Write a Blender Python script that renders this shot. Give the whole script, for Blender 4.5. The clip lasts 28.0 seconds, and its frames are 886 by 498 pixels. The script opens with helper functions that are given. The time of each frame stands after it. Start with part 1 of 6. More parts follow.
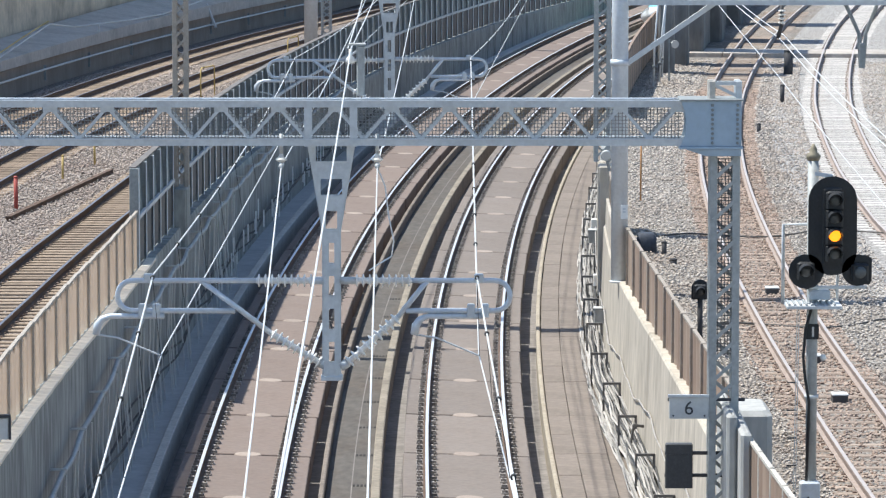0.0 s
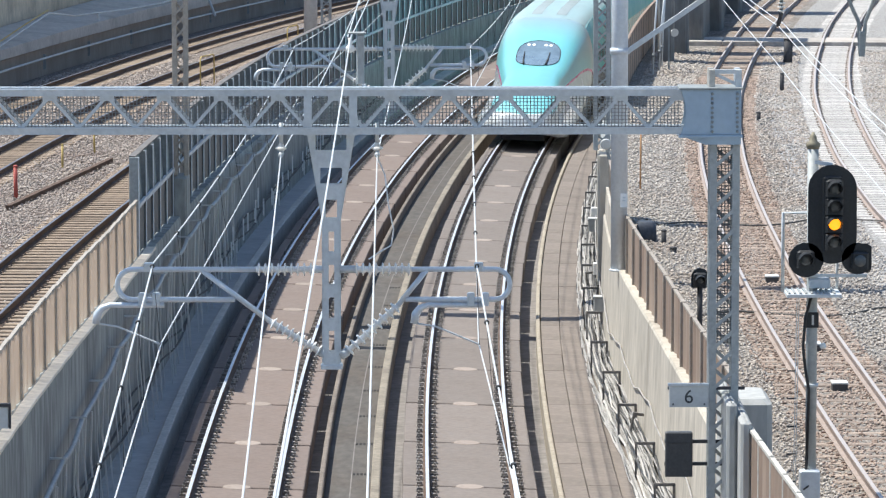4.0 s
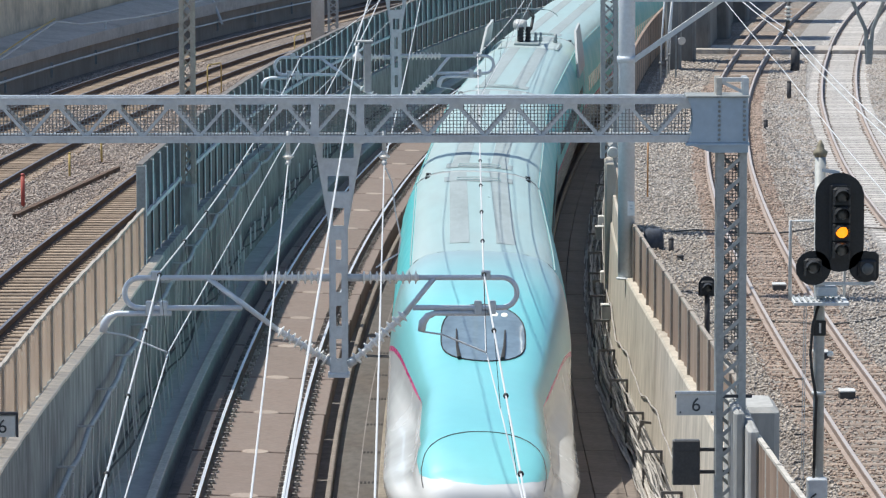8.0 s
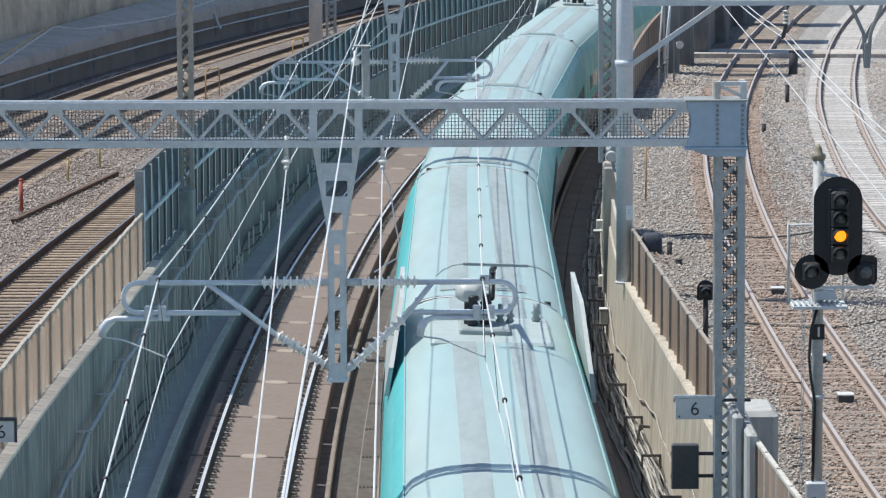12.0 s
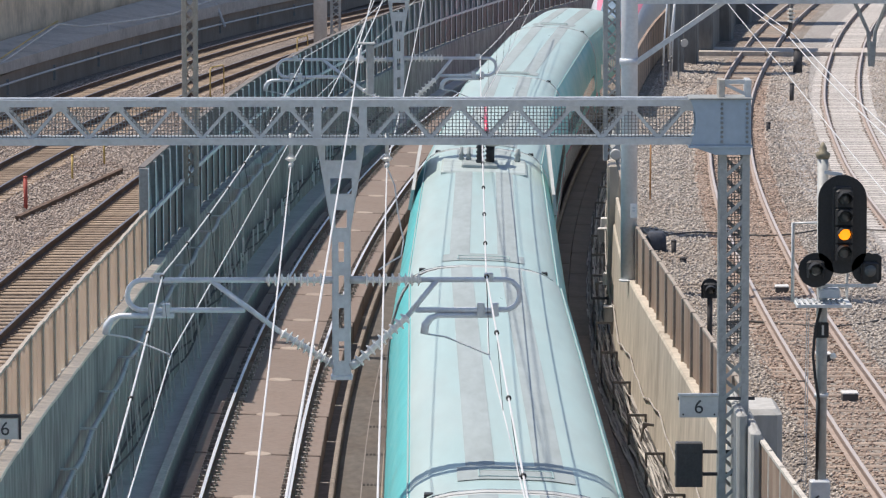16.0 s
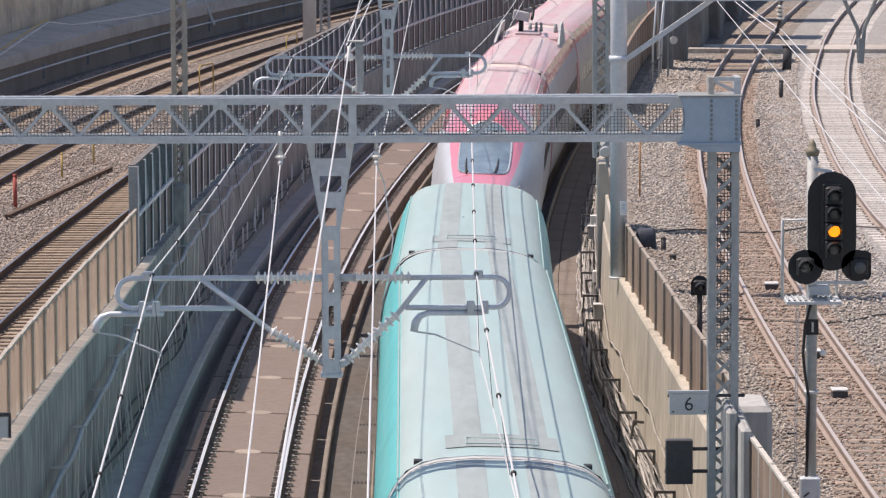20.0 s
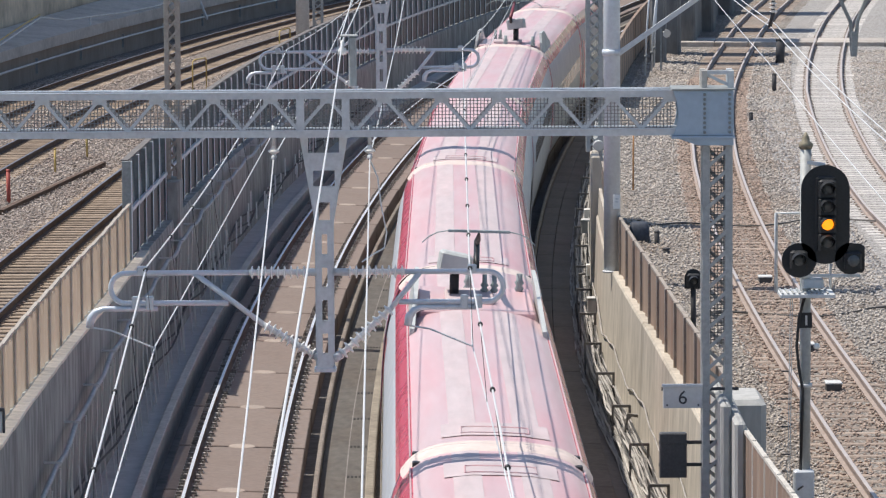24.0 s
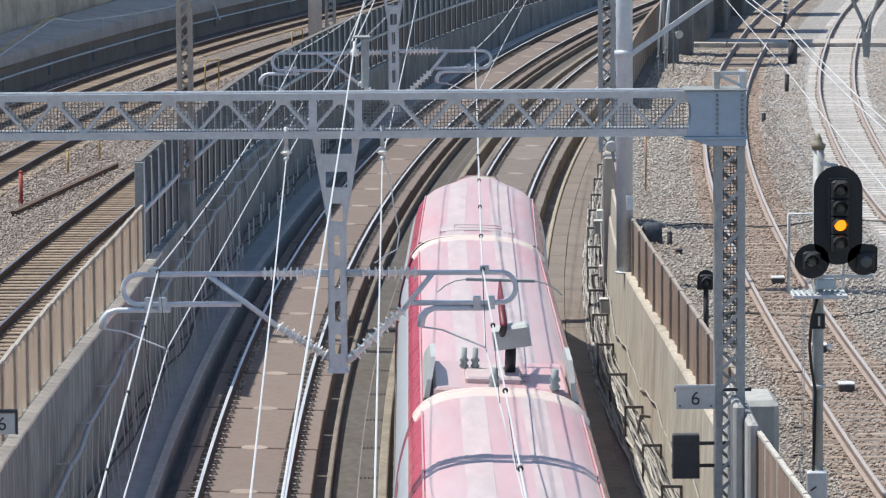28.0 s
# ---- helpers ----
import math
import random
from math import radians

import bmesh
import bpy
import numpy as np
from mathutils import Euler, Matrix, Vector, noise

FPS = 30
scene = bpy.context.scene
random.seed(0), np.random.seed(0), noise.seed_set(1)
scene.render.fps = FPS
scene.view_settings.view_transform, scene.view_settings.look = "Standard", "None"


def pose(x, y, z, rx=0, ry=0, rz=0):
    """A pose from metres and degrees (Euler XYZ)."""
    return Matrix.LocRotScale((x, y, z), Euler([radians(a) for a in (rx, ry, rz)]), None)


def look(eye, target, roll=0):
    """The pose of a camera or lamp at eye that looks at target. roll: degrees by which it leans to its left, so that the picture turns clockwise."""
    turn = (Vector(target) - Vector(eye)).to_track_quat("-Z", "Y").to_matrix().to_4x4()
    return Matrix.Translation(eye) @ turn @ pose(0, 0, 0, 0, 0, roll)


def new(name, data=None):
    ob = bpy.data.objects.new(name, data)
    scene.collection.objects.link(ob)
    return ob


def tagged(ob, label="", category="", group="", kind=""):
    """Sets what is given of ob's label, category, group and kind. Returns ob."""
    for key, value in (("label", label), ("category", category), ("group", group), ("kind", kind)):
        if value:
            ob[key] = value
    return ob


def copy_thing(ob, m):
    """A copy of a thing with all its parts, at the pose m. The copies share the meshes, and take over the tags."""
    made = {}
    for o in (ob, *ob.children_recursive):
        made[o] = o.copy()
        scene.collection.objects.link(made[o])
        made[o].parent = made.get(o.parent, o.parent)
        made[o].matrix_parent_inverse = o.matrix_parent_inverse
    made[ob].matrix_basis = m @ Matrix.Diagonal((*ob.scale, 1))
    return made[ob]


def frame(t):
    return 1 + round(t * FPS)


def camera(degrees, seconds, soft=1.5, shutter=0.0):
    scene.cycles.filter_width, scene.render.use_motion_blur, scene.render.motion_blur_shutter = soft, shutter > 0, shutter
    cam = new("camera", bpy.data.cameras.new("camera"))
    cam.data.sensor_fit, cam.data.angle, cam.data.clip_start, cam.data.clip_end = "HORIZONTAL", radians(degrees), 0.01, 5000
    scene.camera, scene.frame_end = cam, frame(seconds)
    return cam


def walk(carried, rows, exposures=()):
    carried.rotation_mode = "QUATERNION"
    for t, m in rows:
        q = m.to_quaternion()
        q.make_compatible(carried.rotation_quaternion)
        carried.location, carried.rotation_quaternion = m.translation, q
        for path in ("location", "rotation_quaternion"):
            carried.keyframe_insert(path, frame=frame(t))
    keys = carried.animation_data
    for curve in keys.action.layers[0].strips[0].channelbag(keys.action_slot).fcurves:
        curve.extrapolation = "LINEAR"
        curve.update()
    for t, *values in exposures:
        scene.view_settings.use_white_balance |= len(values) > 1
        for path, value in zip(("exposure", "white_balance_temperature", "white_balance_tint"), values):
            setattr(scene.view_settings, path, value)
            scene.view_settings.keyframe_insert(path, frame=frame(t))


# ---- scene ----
# ---- plan ----
# x to the right, y away from the eye, z above the rail heads of the high-speed line.
EYE_Z = 12.35
CURVE_R, CURVE_Y, CURVE_X = 830.0, 85.0, 0.445      # centre line of the nearer-right high-speed track
EASE = 14.0                                         # the curve eases into a straight over this length
CANT = 2.0                                          # degrees by which track and train lean into the curve
LEFT_TRACK = -4.06                                  # centre of the other high-speed track

cam = camera(11.325, 28.0, soft=1.27)


def eye(turn, tilt, lean):
    return pose(0, 0, EYE_Z, 90 + tilt, 0, turn) @ pose(0, 0, 0, 0, 0, lean)


walk(cam, [(t, eye(turn, tilt, lean)) for t, turn, tilt, lean in (
    (0.0, 0.0000, -6.0712, 0.000),
    (0.5, -0.0201, -6.0711, -0.017),
    (1.0, -0.0333, -6.0946, 0.001),
    (1.5, -0.0415, -6.1210, 0.020),
    (2.0, -0.0335, -6.1583, 0.032),
    (2.5, -0.0214, -6.1845, 0.021),
    (3.0, -0.0091, -6.1942, -0.009),
    (3.5, -0.0049, -6.2173, -0.026),
    (5.5, 0.0025, -6.2108, -0.081),
    (6.0, 0.0136, -6.2108, -0.081),
    (6.5, 0.0470, -6.1892, -0.097),
    (7.0, 0.0793, -6.1662, -0.082),
    (7.5, 0.0913, -6.1320, -0.096),
    (8.0, 0.0902, -6.1108, -0.087),
    (8.5, 0.0867, -6.0829, -0.148),
    (9.0, 0.1114, -6.0781, -0.230),
    (9.5, 0.1498, -6.0207, -0.214),
    (10.0, 0.1563, -6.0171, -0.156),
    (10.5, 0.1365, -6.0137, -0.203),
    (11.0, 0.1030, -6.0929, -0.162),
    (11.5, 0.0820, -6.0723, -0.192),
    (12.0, 0.0699, -6.0532, -0.192),
    (12.5, 0.0740, -6.0290, -0.194),
    (14.5, 0.1122, -6.0815, -0.185),
    (15.0, 0.1371, -6.0739, -0.146),
    (15.5, 0.1481, -6.0308, -0.114),
    (16.0, 0.1247, -6.0823, -0.105),
    (16.5, 0.0738, -6.1246, -0.021),
    (17.0, 0.0249, -6.1348, -0.104),
    (17.5, 0.0030, -6.1051, -0.154),
    (18.0, -0.0085, -6.1105, -0.106),
    (18.5, -0.0149, -6.0996, -0.189),
    (19.0, -0.0171, -6.1060, -0.163),
    (19.5, -0.0138, -6.1023, -0.215),
    (20.0, -0.0078, -6.1125, -0.202),
    (20.5, 0.0116, -6.1346, -0.219),
    (21.0, 0.0041, -6.1471, -0.177),
    (21.5, -0.0169, -6.1479, -0.193),
    (23.5, -0.1154, -6.1868, -0.236),
    (24.0, -0.0906, -6.1888, -0.333),
    (24.5, -0.0879, -6.1651, -0.293),
    (25.0, -0.1048, -6.1548, -0.332),
    (25.5, -0.1008, -6.1567, -0.339),
    (26.0, -0.0650, -6.1368, -0.392),
    (26.5, -0.0076, -6.1238, -0.387),
    (27.0, 0.0499, -6.1319, -0.377),
    (27.5, 0.0815, -6.1556, -0.434),
    (28.0, 0.0722, -6.1741, -0.391),
)], exposures=[(0, 0.45, 6080, 6), (6, 0.39, 6080, 6), (7, 0.21, 6150, 7), (8, 0.1, 6200, 7), (12, 0.06, 6100, 7), (15, 0.06, 6200, 7), (16, 0.06, 6600, 13), (18, 0.06, 6800, 18), (22, 0.06, 6800, 18), (24, 0.07, 6380, 10), (28, 0.07, 6180, 7)])


def heading(s):
    """The track's turn to the right in radians: a circle that eases into a straight towards the eye."""
    if s >= CURVE_Y:
        return (s - CURVE_Y) / CURVE_R
    k = max(0.0, 1 - (CURVE_Y - s) / EASE)
    return -EASE / (2 * CURVE_R) * (1 - k * k)


def on(s, o, z=0.0):
    """The place at s metres along the track, o metres to the right of it and z up."""
    a = heading(s)
    if s >= CURVE_Y:
        r = CURVE_R - o
        return Vector((CURVE_X + CURVE_R - r * math.cos(a), CURVE_Y + r * math.sin(a), z))
    k = max(0.0, 1 - (CURVE_Y - s) / EASE)
    x = CURVE_X + EASE / (2 * CURVE_R) * (CURVE_Y - s - EASE * (1 - k ** 3) / 3)
    return Vector((x + o * math.cos(a), s - o * math.sin(a), z))


def widen(s):
    """How far the walls and older tracks, which keep to the circle, draw away from the straight."""
    return CURVE_X + (s - CURVE_Y) ** 2 / (2 * CURVE_R) - on(s, 0).x if s < CURVE_Y else 0.0


def along(s, o=0.0, z=0.0):
    """The same as a pose: its x points to the right of the track, its y along it."""
    m = pose(0, 0, 0, 0, 0, -math.degrees(heading(s)))
    m.translation = on(s, o, z)
    return m


def steps(table, x):
    """Straight between the pairs of a short table."""
    if x <= table[0][0]:
        return table[0][1]
    for (a, b), (c, d) in zip(table, table[1:]):
        if x <= c:
            return b + (d - b) * (x - a) / (c - a)
    return table[-1][1]


def left_wall(s):
    return steps(((60, -7.0), (70, -6.75), (82, -6.45), (95, -6.35), (300, -6.35)), s) + widen(max(s, 45))


def right_wall(s):
    return steps(((70, 3.5), (80, 3.36), (92, 3.05), (300, 3.0)), s) + widen(max(s, 45))


def left_ground(s):
    return 2.0 - 0.0125 * (min(300, max(40, s)) - 100)


RIGHT_GROUND = 2.0
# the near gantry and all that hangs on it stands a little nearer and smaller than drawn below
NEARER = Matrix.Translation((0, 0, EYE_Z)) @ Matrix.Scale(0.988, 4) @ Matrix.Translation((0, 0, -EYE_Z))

# ---- light ----
world = bpy.data.worlds.new("world")
scene.world = world
world.use_nodes = True
SUN_UP, SUN_FROM = 64.5, 287.0        # degrees above the horizon; compass turn, clockwise from +y
wn = world.node_tree.nodes
sky = wn.new("ShaderNodeTexSky")
sky.sky_type, sky.sun_disc = "NISHITA", False
sky.sun_elevation, sky.sun_rotation = radians(SUN_UP), radians(SUN_FROM)
sky.dust_density, sky.air_density = 0.7, 1.0
wn["Background"].inputs["Strength"].default_value = 0.12
world.node_tree.links.new(sky.outputs[0], wn["Background"].inputs["Color"])
sun = new("sun", bpy.data.lights.new("sun", "SUN"))
sun.data.energy, sun.data.angle, sun.data.color = 4.85, radians(0.6), (1.0, 0.92, 0.81)
toward = Vector((math.sin(radians(SUN_FROM)) * math.cos(radians(SUN_UP)),
                 math.cos(radians(SUN_FROM)) * math.cos(radians(SUN_UP)), math.sin(radians(SUN_UP))))
sun.matrix_world = look(tuple(toward * 300), (0, 0, 0))

# ---- materials ----


def mat(name, base, rough=0.7, metal=0.0, vary=0.15, grain=30.0, stain=1.2, stains=0.25, bump=0.2, stain_to=None,
        per_piece=0.0, island=False, coat=0.0, streak=0.0, lengthwise=0.0, emit=0.0, thin=0.0, fade=None):
    m = bpy.data.materials.new(name)
    m.use_nodes = True
    n, l = m.node_tree.nodes, m.node_tree.links
    b = n["Principled BSDF"]
    b.inputs["Metallic"].default_value = metal
    b.inputs["Coat Weight"].default_value = coat
    geo = n.new("ShaderNodeNewGeometry")
    tc = n.new("ShaderNodeTexCoord")
    where = tc.outputs["Object"]
    if streak or lengthwise:
        mp = n.new("ShaderNodeMapping")
        mp.inputs["Scale"].default_value = (1, lengthwise or 1, streak or 1)
        l.new(where, mp.inputs[0])
        where = mp.outputs[0]

    def noise_tex(scale, detail, rough_n=0.6):
        t = n.new("ShaderNodeTexNoise")
        t.inputs["Scale"].default_value = scale
        t.inputs["Detail"].default_value = detail
        t.inputs["Roughness"].default_value = rough_n
        l.new(where, t.inputs["Vector"])
        return t.outputs["Fac"]

    def span(fac, lo, hi, a=0.3, c=0.7):
        r = n.new("ShaderNodeMapRange")
        r.inputs["From Min"].default_value, r.inputs["From Max"].default_value = a, c
        r.inputs["To Min"].default_value, r.inputs["To Max"].default_value = lo, hi
        l.new(fac, r.inputs["Value"])
        return r.outputs[0]

    def mix(kind, fac, a, c):
        x = n.new("ShaderNodeMix")
        x.data_type, x.blend_type = "RGBA", kind
        for sock, v in ((x.inputs["Factor"], fac), (x.inputs["A"], a), (x.inputs["B"], c)):
            if isinstance(v, (int, float)):
                sock.default_value = v
            elif isinstance(v, tuple):
                sock.default_value = (*v[:3], 1)
            else:
                l.new(v, sock)
        return x.outputs["Result"]

    fine = noise_tex(grain, 6)
    broad = noise_tex(stain, 4, 0.65)
    dark = stain_to or tuple(c * 0.55 for c in base)
    col = mix("MIX", span(broad, 0.0, stains, 0.45, 0.75), base, dark)
    if fade:                                    # paint that dulls along the length, from y0 to y1
        sep = n.new("ShaderNodeSeparateXYZ")
        l.new(tc.outputs["Object"], sep.inputs[0])
        col = mix("MIX", span(sep.outputs["Y"], 0.0, 1.0, fade[0], fade[1]), col, fade[2])
    lum = span(fine, 1 - vary, 1 + vary)
    if per_piece:
        ran = n.new("ShaderNodeObjectInfo").outputs["Random"] if not island else geo.outputs["Random Per Island"]
        pm = n.new("ShaderNodeMath")
        pm.operation = "MULTIPLY"
        l.new(lum, pm.inputs[0])
        l.new(span(ran, 1 - per_piece, 1 + per_piece, 0, 1), pm.inputs[1])
        lum = pm.outputs[0]
    cm = n.new("ShaderNodeCombineColor")
    for k in range(3):
        l.new(lum, cm.inputs[k])
    col = mix("MULTIPLY", 1.0, col, cm.outputs[0])
    l.new(col, b.inputs["Base Color"])
    l.new(span(broad, rough - 0.08, min(1, rough + 0.12)), b.inputs["Roughness"])
    if bump:
        bp = n.new("ShaderNodeBump")
        bp.inputs["Strength"].default_value = bump
        bp.inputs["Distance"].default_value = 0.01
        l.new(fine, bp.inputs["Height"])
        l.new(bp.outputs[0], b.inputs["Normal"])
    if thin:
        tr = n.new("ShaderNodeBsdfTranslucent")
        l.new(col, tr.inputs["Color"])
        ms = n.new("ShaderNodeMixShader")
        ms.inputs[0].default_value = thin
        l.new(b.outputs[0], ms.inputs[1])
        l.new(tr.outputs[0], ms.inputs[2])
        l.new(ms.outputs[0], n["Material Output"].inputs["Surface"])
    if emit:
        b.inputs["Emission Color"].default_value = (*base, 1)
        b.inputs["Emission Strength"].default_value = emit
    return m


def stones_mat(name, light, dark, tint, scale=16.0, stain_amount=0.5):
    """Crushed stone: a cell pattern with its own colour and height for each stone."""
    m = bpy.data.materials.new(name)
    m.use_nodes = True
    n, l = m.node_tree.nodes, m.node_tree.links
    b = n["Principled BSDF"]
    b.inputs["Roughness"].default_value = 0.9
    tc = n.new("ShaderNodeTexCoord")
    v = n.new("ShaderNodeTexVoronoi")
    v.inputs["Scale"].default_value = scale
    l.new(tc.outputs["Object"], v.inputs["Vector"])
    sep = n.new("ShaderNodeSeparateColor")
    l.new(v.outputs["Color"], sep.inputs[0])
    ramp = n.new("ShaderNodeValToRGB")
    e = ramp.color_ramp.elements
    e[0].position, e[0].color = 0.05, (*dark, 1)
    e[1].position, e[1].color = 0.95, (*light, 1)
    l.new(sep.outputs[0], ramp.inputs[0])
    big = n.new("ShaderNodeTexNoise")
    big.inputs["Scale"].default_value, big.inputs["Detail"].default_value = 0.5, 5
    l.new(tc.outputs["Object"], big.inputs["Vector"])
    mr = n.new("ShaderNodeMapRange")
    mr.inputs["From Min"].default_value, mr.inputs["From Max"].default_value = 0.4, 0.7
    mr.inputs["To Max"].default_value = stain_amount
    l.new(big.outputs["Fac"], mr.inputs[0])
    x = n.new("ShaderNodeMix")
    x.data_type = "RGBA"
    l.new(mr.outputs[0], x.inputs["Factor"])
    l.new(ramp.outputs[0], x.inputs["A"])
    x.inputs["B"].default_value = (*tint, 1)
    # colour darkened towards each cell's rim: painted shade between the stones
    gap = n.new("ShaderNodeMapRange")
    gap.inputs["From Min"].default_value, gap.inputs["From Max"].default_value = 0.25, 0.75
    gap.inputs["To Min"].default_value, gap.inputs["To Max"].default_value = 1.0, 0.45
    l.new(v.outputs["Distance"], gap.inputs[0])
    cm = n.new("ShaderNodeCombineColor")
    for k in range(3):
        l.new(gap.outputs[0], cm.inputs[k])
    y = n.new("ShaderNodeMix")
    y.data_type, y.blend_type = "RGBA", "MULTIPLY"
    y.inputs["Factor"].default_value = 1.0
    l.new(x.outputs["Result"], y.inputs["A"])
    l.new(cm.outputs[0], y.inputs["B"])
    l.new(y.outputs["Result"], b.inputs["Base Color"])
    bp = n.new("ShaderNodeBump")
    bp.inputs["Strength"].default_value, bp.inputs["Distance"].default_value = 1.0, 0.05
    bp.invert = True
    l.new(v.outputs["Distance"], bp.inputs["Height"])
    l.new(bp.outputs[0], b.inputs["Normal"])
    return m


M_STONE_R = mat("pale_ballast_stone", (0.47, 0.425, 0.38), 0.9, vary=0.1, grain=20, stain=0.35, stains=0.8, stain_to=(0.36, 0.28, 0.22), per_piece=0.28, island=True, bump=0)
M_STONE_L = mat("brown_ballast_stone", (0.4, 0.345, 0.305), 0.9, vary=0.1, grain=20, stain=0.35, stains=0.6, stain_to=(0.24, 0.17, 0.14), per_piece=0.28, island=True, bump=0)
M_STONE_RUST = mat("rusty_ballast_stone", (0.36, 0.28, 0.23), 0.9, vary=0.1, grain=20, stain=0.35, stains=0.6, stain_to=(0.26, 0.18, 0.14), per_piece=0.35, island=True, bump=0)
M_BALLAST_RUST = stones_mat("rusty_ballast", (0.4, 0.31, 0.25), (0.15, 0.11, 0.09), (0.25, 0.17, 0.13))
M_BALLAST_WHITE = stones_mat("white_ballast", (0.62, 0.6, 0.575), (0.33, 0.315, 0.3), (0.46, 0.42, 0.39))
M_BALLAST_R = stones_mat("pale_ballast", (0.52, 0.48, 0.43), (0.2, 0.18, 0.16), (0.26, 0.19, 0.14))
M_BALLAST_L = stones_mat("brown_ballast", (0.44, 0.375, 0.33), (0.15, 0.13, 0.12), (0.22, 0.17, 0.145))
M_SLABGREY = mat("grey_track_slab", (0.2, 0.17, 0.15), 0.85, vary=0.12, grain=9, stain=0.6, stains=0.5, stain_to=(0.19, 0.155, 0.135), per_piece=0.08)
M_STOPPER = mat("slab_stopper_mortar", (0.36, 0.3, 0.26), 0.9, vary=0.15, grain=9, stain=0.6, stains=0.5, per_piece=0.1)
M_SLAB = mat("track_slab", (0.2, 0.158, 0.137), 0.85, vary=0.12, grain=9, stain=0.6, stains=0.5, stain_to=(0.2, 0.15, 0.13), per_piece=0.08)
M_BED = mat("roadbed_concrete", (0.22, 0.2, 0.185), 0.9, vary=0.25, grain=6, stain=0.7, stains=0.6)
M_WALK = mat("walkway_concrete", (0.205, 0.172, 0.147), 0.9, vary=0.15, grain=8, stain=0.7, stains=0.5, per_piece=0.06)
M_TANKERB = mat("tan_kerb_concrete", (0.37, 0.32, 0.25), 0.9, vary=0.2, grain=12, stain=1.0, stains=0.5)
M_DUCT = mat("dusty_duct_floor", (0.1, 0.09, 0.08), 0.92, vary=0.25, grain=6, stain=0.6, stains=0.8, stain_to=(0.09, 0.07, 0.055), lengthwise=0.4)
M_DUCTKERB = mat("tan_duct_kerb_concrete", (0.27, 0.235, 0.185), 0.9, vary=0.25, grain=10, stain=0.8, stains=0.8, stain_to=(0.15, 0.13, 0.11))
M_DARKKERB = mat("sooty_kerb_concrete", (0.21, 0.178, 0.15), 0.9, vary=0.25, grain=10, stain=0.8, stains=0.7)
M_COPING = mat("tan_coping_stone", (0.85, 0.76, 0.62), 0.9, vary=0.15, grain=10, stain=1.5, stains=0.5, per_piece=0.12)
M_KERB = mat("kerb_concrete", (0.55, 0.52, 0.47), 0.9, vary=0.2, grain=12, stain=1.0, stains=0.5)
M_OLDWALL = mat("sooty_wall_concrete", (0.33, 0.34, 0.32), 0.92, vary=0.35, grain=4, stain=0.8, stains=1.0, stain_to=(0.15, 0.155, 0.15), streak=0.3)
M_TROUGH = mat("dusty_trough_concrete", (0.5, 0.49, 0.475), 0.92, vary=0.12, grain=5, stain=0.9, stains=0.4, stain_to=(0.3, 0.3, 0.3))
M_WALL = mat("wall_concrete", (0.5, 0.455, 0.385), 0.9, vary=0.2, grain=3.5, stain=0.7, stains=0.9, stain_to=(0.27, 0.24, 0.2), streak=0.4)
M_RAIL = mat("rail_side_rust", (0.13, 0.085, 0.06), 0.75, 0.3, vary=0.3, grain=20)
M_RAILTOP_DARK = mat("dark_blueish_rail_head", (0.2, 0.2, 0.23), 0.4, 0.5, vary=0.15, grain=20, bump=0.05)
M_RAILTOP_OLD = mat("dull_rail_head", (0.56, 0.5, 0.47), 0.5, 0.4, vary=0.1, grain=20, bump=0.05)
M_CLIP_OLD = mat("rusty_fastening", (0.27, 0.205, 0.17), 0.8, 0.2, vary=0.3)
M_RAIL_OLD = mat("rusty_pink_rail_side", (0.33, 0.27, 0.24), 0.75, 0.1, vary=0.2, grain=20)
M_RAILTOP = mat("rail_head_steel", (0.8, 0.81, 0.84), 0.42, 0.6, vary=0.06, grain=20, bump=0.05)
M_CLIP = mat("fastening_steel", (0.34, 0.31, 0.28), 0.6, 0.5, island=True, per_piece=0.4)
M_BLUEPLATE = mat("blue_grey_plate", (0.4, 0.5, 0.6), 0.45, 0.1, vary=0.06, grain=10, stain=1.6, stains=0.3, bump=0.05)
M_DARKSTEEL = mat("dull_dark_steel", (0.3, 0.32, 0.32), 0.6, 0.15, vary=0.15, grain=14, stains=0.4)
M_COLUMN = mat("dull_column_steel", (0.42, 0.435, 0.43), 0.55, 0.15, vary=0.15, grain=14, stain=1.6, stains=0.4, bump=0.08)
M_STEEL = mat("galvanised_steel", (0.64, 0.665, 0.68), 0.5, 0.15, vary=0.1, grain=14, stain=1.6, stains=0.35, bump=0.08)
M_TANSTEEL = mat("weathered_tan_steel", (0.42, 0.375, 0.32), 0.65, 0.1, vary=0.15, grain=10, stains=0.5)
M_POSTTAN = mat("dull_tan_post_paint", (0.36, 0.31, 0.26), 0.65, 0.05, vary=0.15, grain=10, stains=0.5)
M_CHALK = mat("chalk_white_paint", (0.88, 0.88, 0.86), 0.6, vary=0.05, bump=0)
M_TUBE = mat("galvanised_tube", (0.66, 0.7, 0.75), 0.42, 0.2, vary=0.08, grain=14, stain=2, stains=0.25, bump=0.05)
M_PORC = mat("white_porcelain", (0.88, 0.86, 0.82), 0.25, vary=0.06, stains=0.25, stain_to=(0.5, 0.42, 0.34), bump=0.03)
M_WIRE = mat("aluminium_wire", (0.74, 0.74, 0.74), 0.4, 0.2, vary=0.1, bump=0)
M_DARKWIRE = mat("dark_cable", (0.03, 0.03, 0.032), 0.6, vary=0.2)
M_DUSTWIRE = mat("dusty_black_cable", (0.1, 0.095, 0.09), 0.8, vary=0.3, stains=0.6, stain_to=(0.2, 0.18, 0.16))
